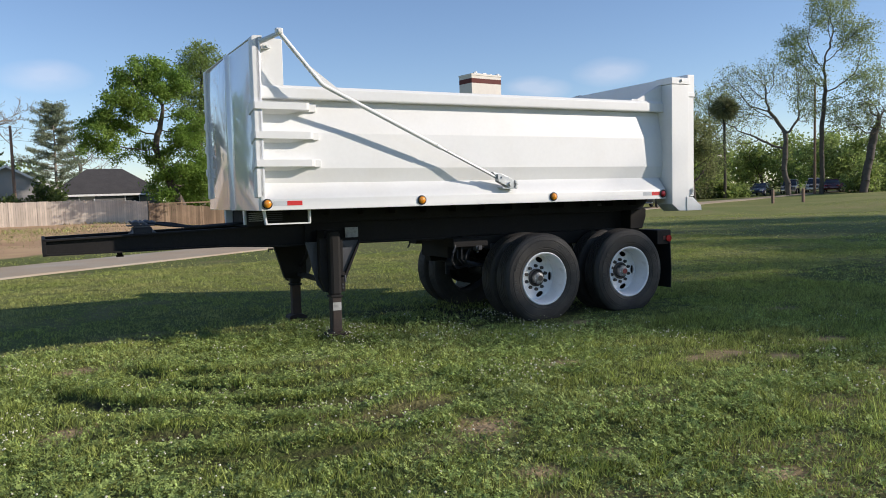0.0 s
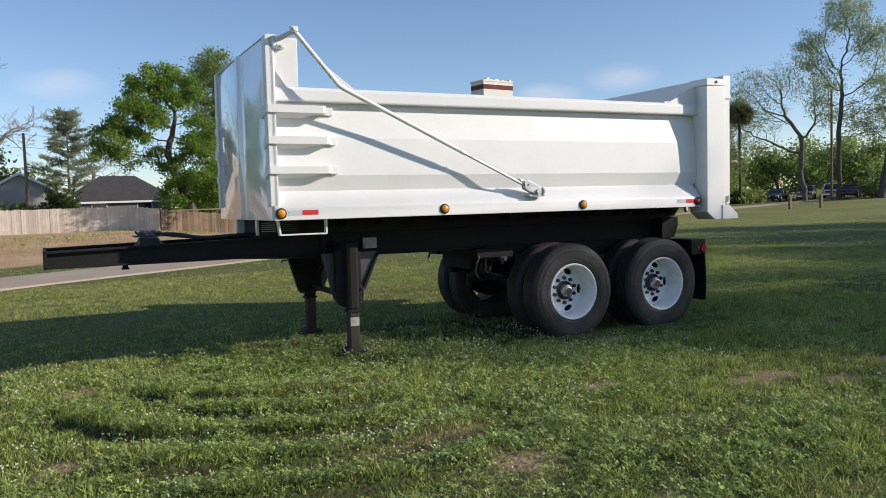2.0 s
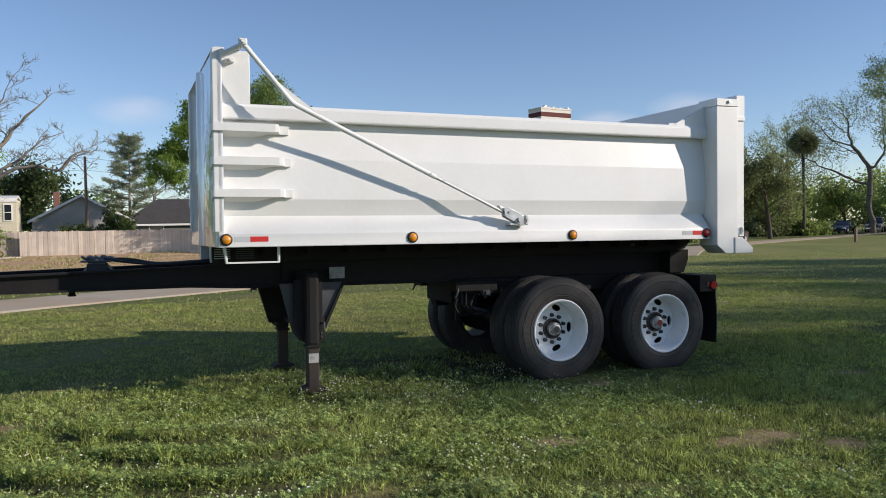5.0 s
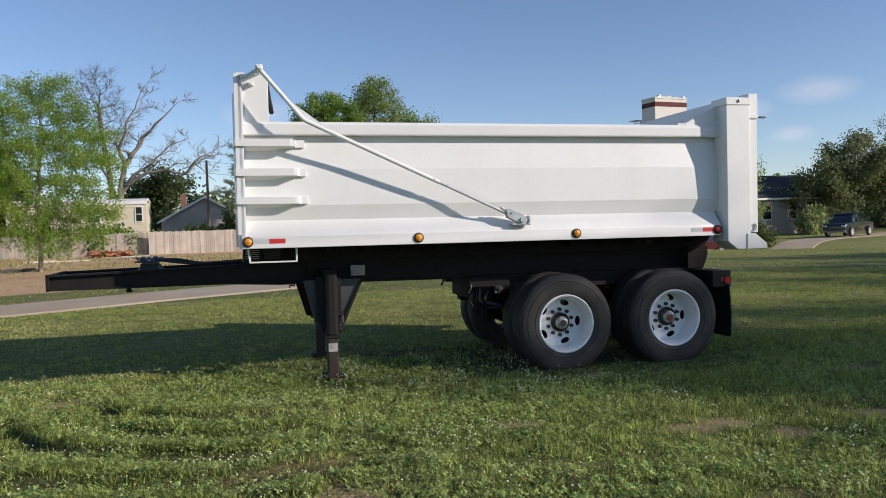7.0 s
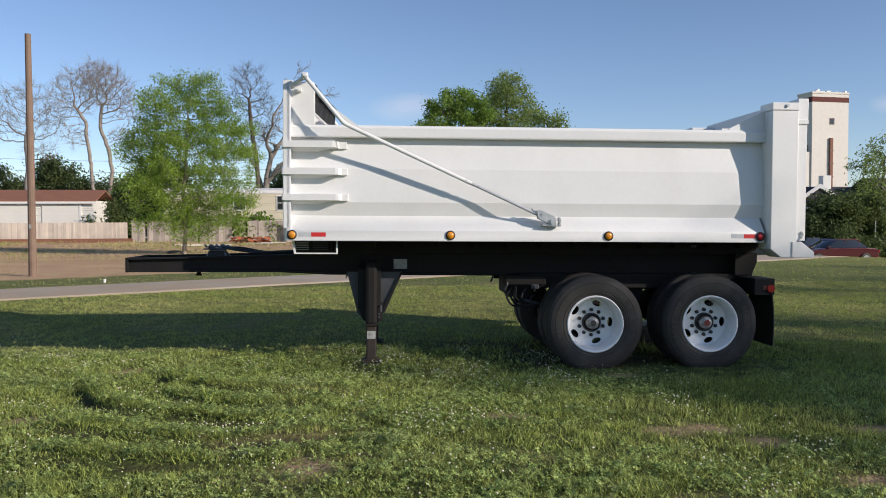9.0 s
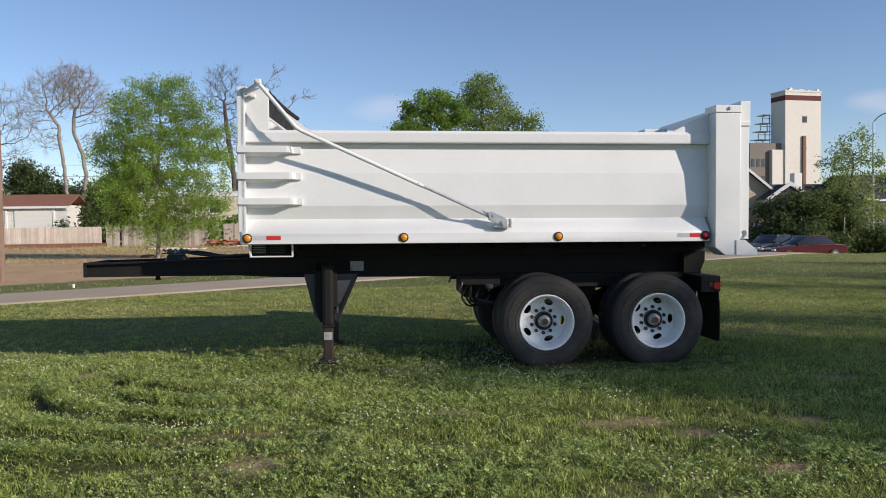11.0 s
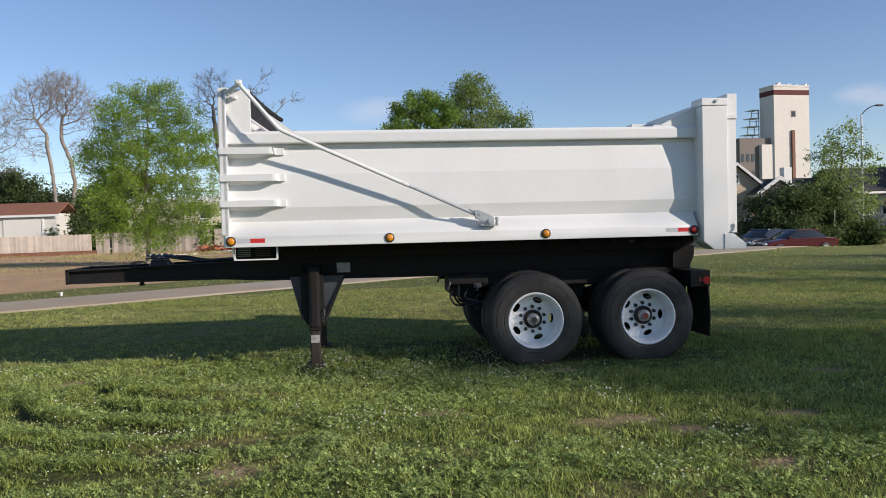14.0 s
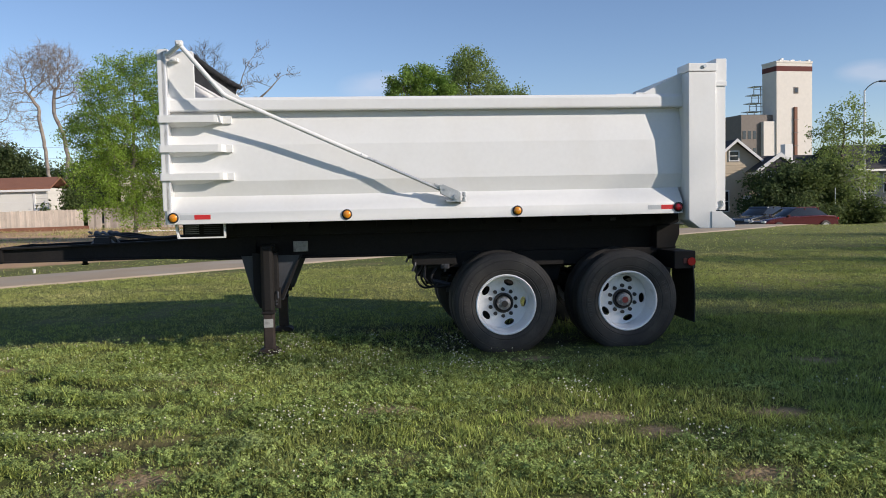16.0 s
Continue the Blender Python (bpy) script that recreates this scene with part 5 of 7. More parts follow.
crown_tree("pecan_tree", "smaller pale green tree before the fence", 21, 13.7, 49.5, [(0, 0, 0), (0.1, 0, 3.5), (0.0, 0, 6.5), (0.2, 0, 9.0)],
           [(0.1, 0, 9.3, 1.5, 1.6, 1.3), (-1.0, 0.3, 7.6, 1.3, 1.4, 1.2), (1.0, -0.2, 7.4, 1.4, 1.4, 1.2), (0, 0, 5.4, 1.5, 1.4, 1.0)],
           380, 0.17, 0.012, LEAF_PECAN, 14000, 0.09, 0.30, step=0.42, kill=0.55, up=0.08, bare=0.15)
layered_tree("grey-green bald cypress with layered branches", 13, 2.5, 84, 12.0, 8.4, 0.22, LEAF_CYPRESS, 38000, BARK_PALE)
crown_tree("maple_tree", "bright green young tree with low branches", 14, -8.25, 31.8, [(0, 0, 0), (0.05, 0, 1.3), (0.0, 0.05, 3.0), (0.15, 0, 5.2), (0.25, 0, 7.0)],
           [(0.9, 0, 7.5, 1.4, 1.5, 1.5), (-0.5, 0, 7.4, 1.4, 1.5, 1.5), (-1.3, 0.3, 6.5, 1.3, 1.4, 1.3), (1.9, 0.2, 6.3, 1.4, 1.5, 1.5), (-1.4, 0.3, 5.2, 1.7, 1.8, 1.5), (1.7, 0, 4.9, 1.9, 1.8, 1.5), (0.2, -0.5, 5.0, 1.8, 1.8, 1.5), (-1.0, -0.3, 3.3, 1.9, 1.8, 1.2),
            (1.8, 0, 3.0, 1.7, 1.6, 1.2), (0.4, 0.3, 2.1, 1.7, 1.5, 0.8), (1.7, -0.2, 1.7, 1.4, 1.2, 0.7), (-1.2, -0.3, 1.6, 1.3, 1.2, 0.6), (0.3, -0.6, 1.1, 1.0, 0.9, 0.45)],
           1500, 0.11, 0.007, LEAF_BRIGHT, 72000, 0.05, 0.19, bark=BARK_TAN, step=0.30, kill=0.36, up=0.12, bare=0.22, hollow=2.0, twigs=1, twig_len=0.5)
crown_tree("bare_tree", "tall bare pale tree with fine twigs", 15, -27.3, 75, [(0, 0, 0), (0.1, 0, 4.8), (-0.1, 0, 8.4), (-0.45, 0, 10.4), (-0.5, 0, 11.8), (-1.6, 0, 13.4)],
           [(-1.6, 0, 14.6, 1.9, 1.9, 2.1), (0.2, 0.4, 15.6, 1.8, 1.8, 2.2), (-2.9, -0.4, 13.0, 1.3, 1.5, 1.5), (-1.4, 0, 10.4, 1.2, 1.2, 1.0)],
           760, 0.17, 0.012, bark=BARK_TAN, twigs=7, twig_len=0.95, step=0.42, kill=0.5, up=0.1, wob=0.22)
crown_tree("bare_tree", "tall bare pale tree with fine twigs", 16, -26.3, 76, [(0, 0, 0), (0.25, 0, 4.0), (0.75, 0, 6.8), (0.35, 0, 9.2), (-0.4, 0, 11.4), (-0.3, 0, 13.2)],
           [(0.7, 0, 15.2, 2.0, 1.9, 2.2), (2.0, -0.3, 13.4, 1.5, 1.5, 1.6), (-0.4, 0.3, 16.2, 1.6, 1.7, 1.6), (2.0, 0, 10.6, 1.1, 1.2, 0.9)],
           760, 0.19, 0.012, bark=BARK_TAN, twigs=7, twig_len=0.95, step=0.42, kill=0.5, up=0.1, wob=0.22)
crown_tree("bare_tree", "bare tree with crooked upper limbs", 17, -10.9, 76, [(0, 0, 0), (0.1, 0, 4.0), (-0.1, 0, 8.0), (-0.6, 0, 11.6), (-0.8, 0, 14.4)],
           [(-0.9, 0, 16.2, 1.7, 1.7, 1.8), (-1.6, 0.3, 14.2, 1.3, 1.4, 1.5), (0.4, 0, 14.2, 1.3, 1.5, 1.6), (0.6, -0.3, 11.2, 1.3, 1.4, 1.1)],
           520, 0.24, 0.011, bark=BARK, twigs=6, twig_len=0.9, step=0.42, kill=0.55, up=0.08, wob=0.28)


def limb_tree():
    """A leaning bare oak: a short trunk, long crooked limbs and twigs along them."""
    rng = np.random.default_rng(18)
    t = thing("bare_tree", "spreading bare oak with long crooked limbs", "tree", at=(-10.6, 77, -0.05))
    limbs = (((0, 0, 0), (0.1, 0, 3.4), (0.5, 0, 6.2), (0.9, 0.4, 8.4), (2.7, 0.8, 11.4), (4.6, 0.6, 13.3), (6.2, 0.8, 15.0)),
             ((0.9, 0.4, 8.4), (0.6, -0.4, 10.4), (1.8, -1.0, 13.4), (3.2, -1.2, 16.2)),
             ((0.4, 0, 5.6), (1.9, -0.6, 7.6), (3.6, -0.8, 8.6), (5.3, -0.6, 10.4), (7.2, -0.5, 11.2)),
             ((1.2, -0.3, 6.6), (3.1, -0.9, 7.7), (5.0, -1.2, 8.0), (6.8, -1.3, 7.5), (7.7, -1.2, 8.5), (9.6, -1.2, 6.8)),
             ((6.8, -1.3, 7.5), (8.3, -1.4, 9.2), (9.6, -1.2, 9.3)),
             ((0.3, 0, 4.6), (-0.9, 1.2, 7.6), (-2.4, 1.8, 10.2), (-3.0, 2.2, 12.6)))
    segs = []
    for k, pts in enumerate(limbs):
        r = 0.46 if k == 0 else 0.22
        total = sum(math.dist(a, b) for a, b in zip(pts, pts[1:]))
        run = 0.0
        last = np.array(pts[0], float)
        for a, b in zip(pts, pts[1:]):
            n = max(2, int(math.dist(a, b) / 0.7))
            for i in range(n):
                q = np.array(a) + (np.array(b) - np.array(a)) * (i + 1) / n + (rng.normal(0, 0.07, 3) if i < n - 1 else 0)
                r0, r1 = max(0.035, r * (1 - 0.92 * run / total)), max(0.03, r * (1 - 0.92 * (run + math.dist(last, q)) / total))
                segs.append((last, q, r0, r1, 0 if k == 0 else 1))
                run += math.dist(last, q)
                last = q
                if q[2] > 7.2 and rng.random() < 0.8:
                    d = rng.normal(0, 1.1, 2)
                    more, _ = grow(rng, q, rng.uniform(0.9, 2.6), max(0.025, r1 * 0.4), fork=0.25, spread=0.8, levels=2, kids=4, up=0.12, wob=0.2, lean=(d[0] + 0.3, d[1]), shrink=0.55, twig=0.022)
                    segs += [(p, e, u, v, min(3, lv + 2)) for p, e, u, v, lv in more]
    branch_mesh("trunk", segs, BARK_PALE, t)


limb_tree()
crown_tree("bare_tree", "bare tree with fine twigs behind the shed", 19, -32.6, 72, [(0, 0, 0), (0.1, 0, 4.0), (0.4, 0, 7.5), (0.2, 0, 10.0)],
           [(0.3, 0, 12.8, 2.4, 2.2, 2.2), (2.0, 0, 11.0, 1.7, 1.6, 1.6), (-2.0, 0, 11.2, 2.0, 1.8, 1.7), (1.6, 0, 8.4, 1.5, 1.4, 0.9)],
           640, 0.22, 0.011, bark=BARK_PALE, twigs=6, twig_len=0.95, step=0.45, kill=0.55, up=0.06, wob=0.24)
crown_tree("bare_tree", "bare tree with fine twigs behind the rooftops", 20, 5.8, 97, [(0, 0, 0), (0.1, 0, 3.0), (0.0, 0, 6.0)],
           [(0, 0, 8.2, 2.6, 2.2, 2.4), (-1.8, 0, 6.6, 2.2, 2, 1.8), (2.2, 0, 6.4, 2.4, 2, 1.8)],
           380, 0.24, 0.018, bark=BARK_PALE, twigs=3, twig_len=0.9, step=0.55, kill=0.65, up=0.08)
tree("evergreen_tree", "dark evergreen tree behind the fence", 22, -17.8, 68, 7.6, 0.22, LEAF_DARK, 10500, 0.15, 0.45, wide=5, fork=0.12, spread=0.8, levels=2, kids=7, up=0.2, shrink=0.36)
tree("evergreen_tree", "dark evergreen tree behind the fence", 23, -38.0, 92, 9.8, 0.26, LEAF_DARK, 9000, 0.20, 0.6, wide=7, fork=0.15, spread=0.85, levels=2, kids=7, up=0.2, shrink=0.42)
tree("evergreen_tree", "dark evergreen tree behind the mobile home", 24, -7.0, 84, 9.0, 0.26, LEAF_DARK, 10500, 0.20, 0.6, wide=8, fork=0.15, spread=0.9, levels=2, kids=7, up=0.15, shrink=0.45)
tree("evergreen_tree", "dark evergreen tree behind the bare trunks", 25, -21.5, 80, 8.5, 0.26, LEAF_DARK, 9000, 0.2, 0.6, wide=7, fork=0.15, spread=0.85, levels=2, kids=7, up=0.2, shrink=0.42)
tree("evergreen_tree", "dark evergreen tree behind the shed roof", 36, -42.5, 90, 8.8, 0.26, LEAF_DARK, 9000, 0.18, 0.6, wide=8, fork=0.15, spread=0.85, levels=2, kids=7, up=0.2, shrink=0.42)
tree("evergreen_tree", "dark evergreen tree behind the shed roof", 37, -33.0, 91, 7.6, 0.26, LEAF_DARK, 8250, 0.18, 0.6, wide=7.5, fork=0.15, spread=0.85, levels=2, kids=7, up=0.2, shrink=0.42)
tree("evergreen_tree", "dark evergreen tree beside the leaning trunk", 38, -20.6, 66, 6.8, 0.2, LEAF_DARK, 8250, 0.14, 0.45, wide=5, fork=0.12, spread=0.85, levels=2, kids=7, up=0.2, shrink=0.4)
tree("evergreen_tree", "dark green tree beside the hipped roof", 39, 13.5, 64.5, 6.0, 0.2, LEAF_OAK, 9000, 0.16, 0.5, wide=5, fork=0.12, spread=0.85, levels=2, kids=7, up=0.15, shrink=0.42)
for k, (bx, by, bl, bh) in enumerate(((-14.5, 58.5, 5, 2.6), (-2.5, 59.5, 2.6, 2.5), (0.5, 60.5, 3.0, 3.7), (12.5, 57.5, 4, 1.8), (-8.5, 57.5, 3.5, 2.2), (-20.5, 60, 4, 3.0))):
    bush("shrub", "green shrub growing at the fence", 40 + k, bx, by, bl, 1.8, bh, LEAF_HEDGE if k % 2 or k == 2 else LEAF_OAK, 5000, 0.14)

# street trees and gardens across the road
vase = crown_tree("bare_tree", "spreading tree with bare branches and first leaves", 27, 73.5, 50.9, [(0, 0, 0), (-0.15, 0, 1.4), (-0.5, 0, 2.8), (-0.35, 0, 4.6), (-0.3, 0, 6.4)],
                  [(-2.2, 0, 13.0, 2.2, 2.2, 1.8), (1.0, 0.6, 12.2, 1.7, 2.0, 1.8), (-5.2, 0, 12.6, 2.2, 2.2, 2.0), (-7.3, 0.5, 10.0, 1.6, 1.9, 2.2), (-4.0, -0.6, 9.4, 2.0, 2.2, 1.6), (1.9, 0, 9.6, 1.2, 1.7, 1.6), (-5.6, 0, 6.6, 1.8, 1.7, 1.0)],
                  1200, 0.30, 0.012, LEAF_PALE, 8500, 0.085, 0.38, bark=BARK_MID, twigs=3, twig_len=0.9, step=0.5, kill=0.7, up=0.08, wob=0.16)
vase.matrix_basis = vase.matrix_basis @ pose(0, 0, 0, 0, 0, -52)
tall = crown_tree("poplar_tree", "tall forked tree with loose grey-green leaf clumps", 28, 74.5, 47.6, [(0, 0, 0), (0.05, 0, 3.4), (0.0, 0, 6.4), (0.15, 0, 9.0), (0.3, 0, 11.5)],
                  [(0.9, 0, 19.2, 1.9, 1.9, 2.0), (-2.6, 0.4, 15.8, 1.6, 1.7, 2.0), (3.0, 0, 16.2, 1.8, 1.9, 2.0), (4.3, 0, 11.8, 1.5, 1.7, 1.9), (-0.9, 0, 13.0, 1.5, 1.6, 1.6), (3.6, 0, 8.2, 1.6, 1.6, 1.5), (1.2, 0.3, 9.2, 1.2, 1.4, 1.0), (-1.9, 0, 9.8, 1.1, 1.3, 1.1)],
                  820, 0.24, 0.013, LEAF_POPLAR, 24000, 0.09, 0.42, bark=BARK, step=0.55, kill=0.7, up=0.16, bare=0.4, twigs=2, twig_len=0.9)
tall.matrix_basis = tall.matrix_basis @ pose(0, 0, 0, 0, 0, -52)
crown_tree("dark_tree", "dark leaning tree with sparse leaves", 30, 75.6, 43.6, [(0, 0, 0), (0.6, 0, 2.4), (1.4, 0, 5.0), (1.9, -0.3, 7.5)],
           [(2.4, 0, 9.6, 2.2, 2.0, 1.8), (0.4, 0, 7.6, 1.9, 1.8, 1.7), (4.0, 0, 7.4, 1.9, 1.8, 1.7)],
           360, 0.40, 0.015, LEAF_DARK, 900, 0.12, 0.3, twigs=3, twig_len=0.8, step=0.5, kill=0.62, wob=0.28)
crown_tree("bare_tree", "pale leafing tree behind the palm", 31, 77.5, 66.0, [(0, 0, 0), (0, 0, 4.0), (0.2, 0, 8.0)],
           [(0.4, 0, 12.0, 3.0, 2.8, 2.8), (-2.6, 0, 10.4, 2.6, 2.4, 2.4), (3.0, 0, 10.0, 2.8, 2.4, 2.4), (0, 0, 7.6, 3.0, 2.6, 1.6)],
           620, 0.30, 0.016, LEAF_PALE, 5200, 0.11, 0.4, twigs=2, twig_len=0.9, step=0.55, kill=0.75, bare=0.3)
for k, (tx, ty, th) in enumerate(((67, 60, 7.0), (71, 61.5, 6.0), (83, 62, 7.5), (88, 55, 7.0), (95, 52, 8.0), (72, 68, 8.5), (104, 55, 9.0), (98, 66, 9))):
    tree("garden_tree", "dense green garden tree beyond the road", 50 + k, tx, ty, th, 0.22, wide=th * 1.05, leafmat=LEAF_GARDEN, leaves=6000, leaf_size=0.2, leaf_spread=0.6,
         fork=0.1, spread=0.95, levels=2, kids=7, up=0.12, shrink=0.5)
for k, (tx, ty, lx, h) in enumerate(((67, 58, 7, 2.6), (71, 56.8, 4, 1.6), (79, 45, 7, 3.6), (90, 46, 9, 3.0))):
    bush("shrub", "green shrub beside the far road", 70 + k, tx, ty, lx, 3, h, LEAF_GARDEN if k else LEAF_DUSTY, 6000, 0.16)


def palm():
    x, y = 69.0, 55.8  # stands among the street trees
    t = thing("palm_tree", "fan palm with a round dark head", "palm tree", at=(x, y, float(ground_height(x, y)) - 0.05))
    bm = B()
    pipe(bm, [(0, 0, 0), (0.05, 0, 3), (-0.05, 0, 5.5), (0.0, 0, 9.8)], [0.19, 0.15, 0.14, 0.16], 9)
    part("trunk", bm, BARK, t, smooth=True)
    rng = np.random.default_rng(5)
    for k in range(130):
        a = 2.4 * k
        el = math.asin(rng.uniform(-0.85, 1.0))
        d = np.array([math.cos(a) * math.cos(el), math.sin(a) * math.cos(el), math.sin(el)])
        c = np.array([0, 0, 10.1]) + d * rng.uniform(0.1, 0.8)
        s = np.cross(d, [0, 0, 1.0])
        s /= np.linalg.norm(s)
        u = np.cross(s, d)
        roll = rng.uniform(0, math.pi)
        s, u = s * math.cos(roll) + u * math.sin(roll), u * math.cos(roll) - s * math.sin(roll)
        q = []
        for j in range(9):
            w = -1.2 + 2.4 * j / 8
            e = d * math.cos(w) + s * math.sin(w)
            tip = c + e * rng.uniform(1.05, 1.5) + np.array([0, 0, -0.12 * abs(w)])
            wv = np.cross(e, u) * 0.065
            q.append([c, c + e * 0.5 + wv, tip, c + e * 0.5 - wv])
        if k == 0:
            acc = []
        acc.append(np.array(q))
    raw_mesh("crown", np.concatenate(acc), 4, PALM, t)


palm()

# house front gardens near the lane
hedge_trees = [(30.7, 42.4, 4.5, LEAF_DARK, 81), (33.2, 43.0, 4.6, LEAF_HEDGE, 82)]
for tx, ty, th, lm, sd in hedge_trees:
    tree("garden_tree", "dense leafy garden tree at the kerb", sd, tx, ty, th, 0.14, lm, 13000, 0.12, 0.38, wide=4.2, fork=0.05, spread=0.95, levels=2, kids=7, up=0.15, shrink=0.52)
crown_tree("young_oak", "young tree with open leafy crown", 83, 38.2, 46.8, [(0, 0, 0), (0.05, 0, 1.5), (0.0, 0, 3.4), (0.2, 0, 6.4)],
           [(0.3, 0, 7.2, 1.3, 1.3, 1.2), (-1.0, 0, 5.8, 1.2, 1.3, 1.2), (1.5, 0, 5.8, 1.2, 1.3, 1.1), (0.1, 0, 3.9, 2.3, 2.0, 1.3), (-0.6, 0, 2.2, 2.2, 1.8, 1.0), (1.4, 0, 2.2, 1.8, 1.6, 0.9)],
           420, 0.13, 0.011, LEAF_GARDEN, 8500, 0.095, 0.26, step=0.38, kill=0.5, up=0.1, bare=0.25)
bush("hedge", "dark clipped hedge along the lane", 85, 31.0, 41.2, 5.5, 1.6, 2.3, LEAF_DARK, 9000, 0.11, "hedge", -30)
bush("hedge", "loose green hedge along the lane", 86, 35.2, 41.4, 4.4, 1.8, 2.2, LEAF_HEDGE, 9000, 0.11, "hedge", -10)
for k, (tx, ty, th) in enumerate(((52.0, 53.6, 7.6), (56.2, 53.0, 9.6), (60.4, 52.2, 8.8))):
    tree("garden_tree", "dusty olive tree shading a front yard", 90 + k, tx, ty, th, 0.24, LEAF_DUSTY, 10000, 0.13, 0.42, bark=BARK,
         wide=6.4, fork=0.26, spread=0.9, levels=3, kids=5, up=0.15, shrink=0.5)
bush("shrub", "pale flowering shrub in a front yard", 96, 50.6, 52.0, 2.5, 2, 2.6, LEAF_PALE, 4000, 0.14)
# woods far off close the view
for k in range(26):
    a = radians(-62 + k * 5.6)
    d = 175 + 40 * ((k * 7) % 5) / 5
    tree("far_tree", "distant green tree on the skyline", 120 + k, d * math.sin(a), d * math.cos(a), 9 + (k * 5) % 4, 0.3, LEAF_GARDEN if k % 3 else LEAF_OAK, 1200, 0.65, 1.3,
         wide=12, fork=0.1, spread=0.95, levels=2, kids=6, up=0.12, shrink=0.5)
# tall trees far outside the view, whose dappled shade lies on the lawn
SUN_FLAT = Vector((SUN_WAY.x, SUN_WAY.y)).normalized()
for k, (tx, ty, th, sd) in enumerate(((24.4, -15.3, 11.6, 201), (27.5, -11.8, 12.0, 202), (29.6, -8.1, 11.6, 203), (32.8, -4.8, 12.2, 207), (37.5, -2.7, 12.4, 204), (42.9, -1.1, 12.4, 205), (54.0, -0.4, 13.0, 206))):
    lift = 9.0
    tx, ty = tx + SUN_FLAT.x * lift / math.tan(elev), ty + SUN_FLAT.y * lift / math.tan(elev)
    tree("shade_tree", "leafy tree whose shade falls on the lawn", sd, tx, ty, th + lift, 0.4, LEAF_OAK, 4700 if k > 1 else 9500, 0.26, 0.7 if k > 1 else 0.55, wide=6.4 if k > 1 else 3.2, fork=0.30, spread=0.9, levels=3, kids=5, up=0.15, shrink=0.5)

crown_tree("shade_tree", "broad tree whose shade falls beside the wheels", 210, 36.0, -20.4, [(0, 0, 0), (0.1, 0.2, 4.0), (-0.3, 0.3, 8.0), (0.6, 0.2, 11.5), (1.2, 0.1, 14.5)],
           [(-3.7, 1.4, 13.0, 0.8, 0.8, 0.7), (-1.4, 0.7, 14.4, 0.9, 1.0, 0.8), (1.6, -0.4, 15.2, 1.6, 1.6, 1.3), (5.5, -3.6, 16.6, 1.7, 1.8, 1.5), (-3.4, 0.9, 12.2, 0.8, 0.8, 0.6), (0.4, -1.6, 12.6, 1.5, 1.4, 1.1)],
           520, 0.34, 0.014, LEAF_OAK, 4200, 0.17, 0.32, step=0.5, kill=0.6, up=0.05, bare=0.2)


# ---- fences, poles, wires ----
def fence(x0, y0, x1, y1, h, mat, label, seed, gaps=0.0):
    rng = random.Random(seed)
    t = thing("wooden_fence", label, "fence", at=(x0, y0, 0), turn=math.degrees(math.atan2(y1 - y0, x1 - x0)))
    length = math.hypot(x1 - x0, y1 - y0)
    bm = B()
    x = 0.0
    while x < length:
        w = 0.142
        if rng.random() >= gaps:
            hh = h + rng.uniform(-0.035, 0.035)
            yy = rng.uniform(-0.012, 0.012)
            c, s = (x1 - x0) / length, (y1 - y0) / length
            g = float(ground_height(x0 + c * x, y0 + s * x))
            prism(bm, [(x, g), (x, g + hh - 0.04), (x + 0.03, g + hh), (x + w - 0.03, g + hh), (x + w, g + hh - 0.04), (x + w, g)], "y", yy, yy + 0.018)
        x += w + 0.008
    k = part("boarding", bm, mat, t)
    k["kind"] = "stuff"
    for z in (0.35, h - 0.35):
        part("rail", box(B(), 0, length, 0.03, 0.07, z, z + 0.09), mat, t)
    n = int(length / 2.4)
    for i in range(n + 1):
        part("post", box(B(), i * 2.4, i * 2.4 + 0.09, 0.07, 0.16, -0.2, h - 0.1), mat, t)
    return t


fence(-62, 52.5, -18.2, 56.0, 1.58, CEDAR, "pale cedar picket fence before the shed", 1)
fence(-18.0, 56.4, -5.9, 56.6, 1.70, CEDAR_OLD, "old grey wooden fence with loose pickets", 2, 0.06)
fence(-5.8, 56.0, 7.0, 55.2, 1.72, CEDAR, "pale cedar picket fence across the lot", 3)
fence(7.2, 55.6, 14.6, 55.4, 1.62, CEDAR_BROWN, "old brown wooden fence behind the oak", 4, 0.02)
part_h = thing("soil_board", "reddish board along the foot of the fence", "board", at=(-62, 52.2, 0.0), turn=math.degrees(math.atan2(3.5, 43.8)))
part("board", box(B(), 0, 44.4, 0, 0.06, 0, 0.32), material("red_soil_board", (0.22, 0.10, 0.06), 0.9, spread=0.3, scale=2), part_h)


def utility_pole(x, y, h, r, label, arm=True):
    t = thing("utility_pole", label, "pole", at=(x, y, float(ground_height(x, y)) - 0.1))
    part("shaft", pipe(B(), [(0, 0, 0), (0.01, 0, h * 0.5), (0, 0, h)], [r, r * 0.88, r * 0.72], 12), POLE, t, smooth=True)
    if arm:
        part("crossarm", box(B(), -0.9, 0.9, 0.1, 0.2, h - 0.7, h - 0.58), POLE, t)
    return t


p10 = utility_pole(-8.95, 16.0, 7.15, 0.115, "brown wooden utility pole at the lane", False)
part("tag", box(B(), -0.03, 0.03, -0.13, -0.115, 1.5, 1.62), GALV, p10)
utility_pole(-1.55, 64.2, 7.9, 0.14, "weathered wooden utility pole behind the fence", False)
utility_pole(75.8, 49.4, 12.0, 0.15, "weathered wooden utility pole among the street trees", False)
utility_pole(-40, 66, 8.0, 0.14, "weathered wooden utility pole behind the shed", False)


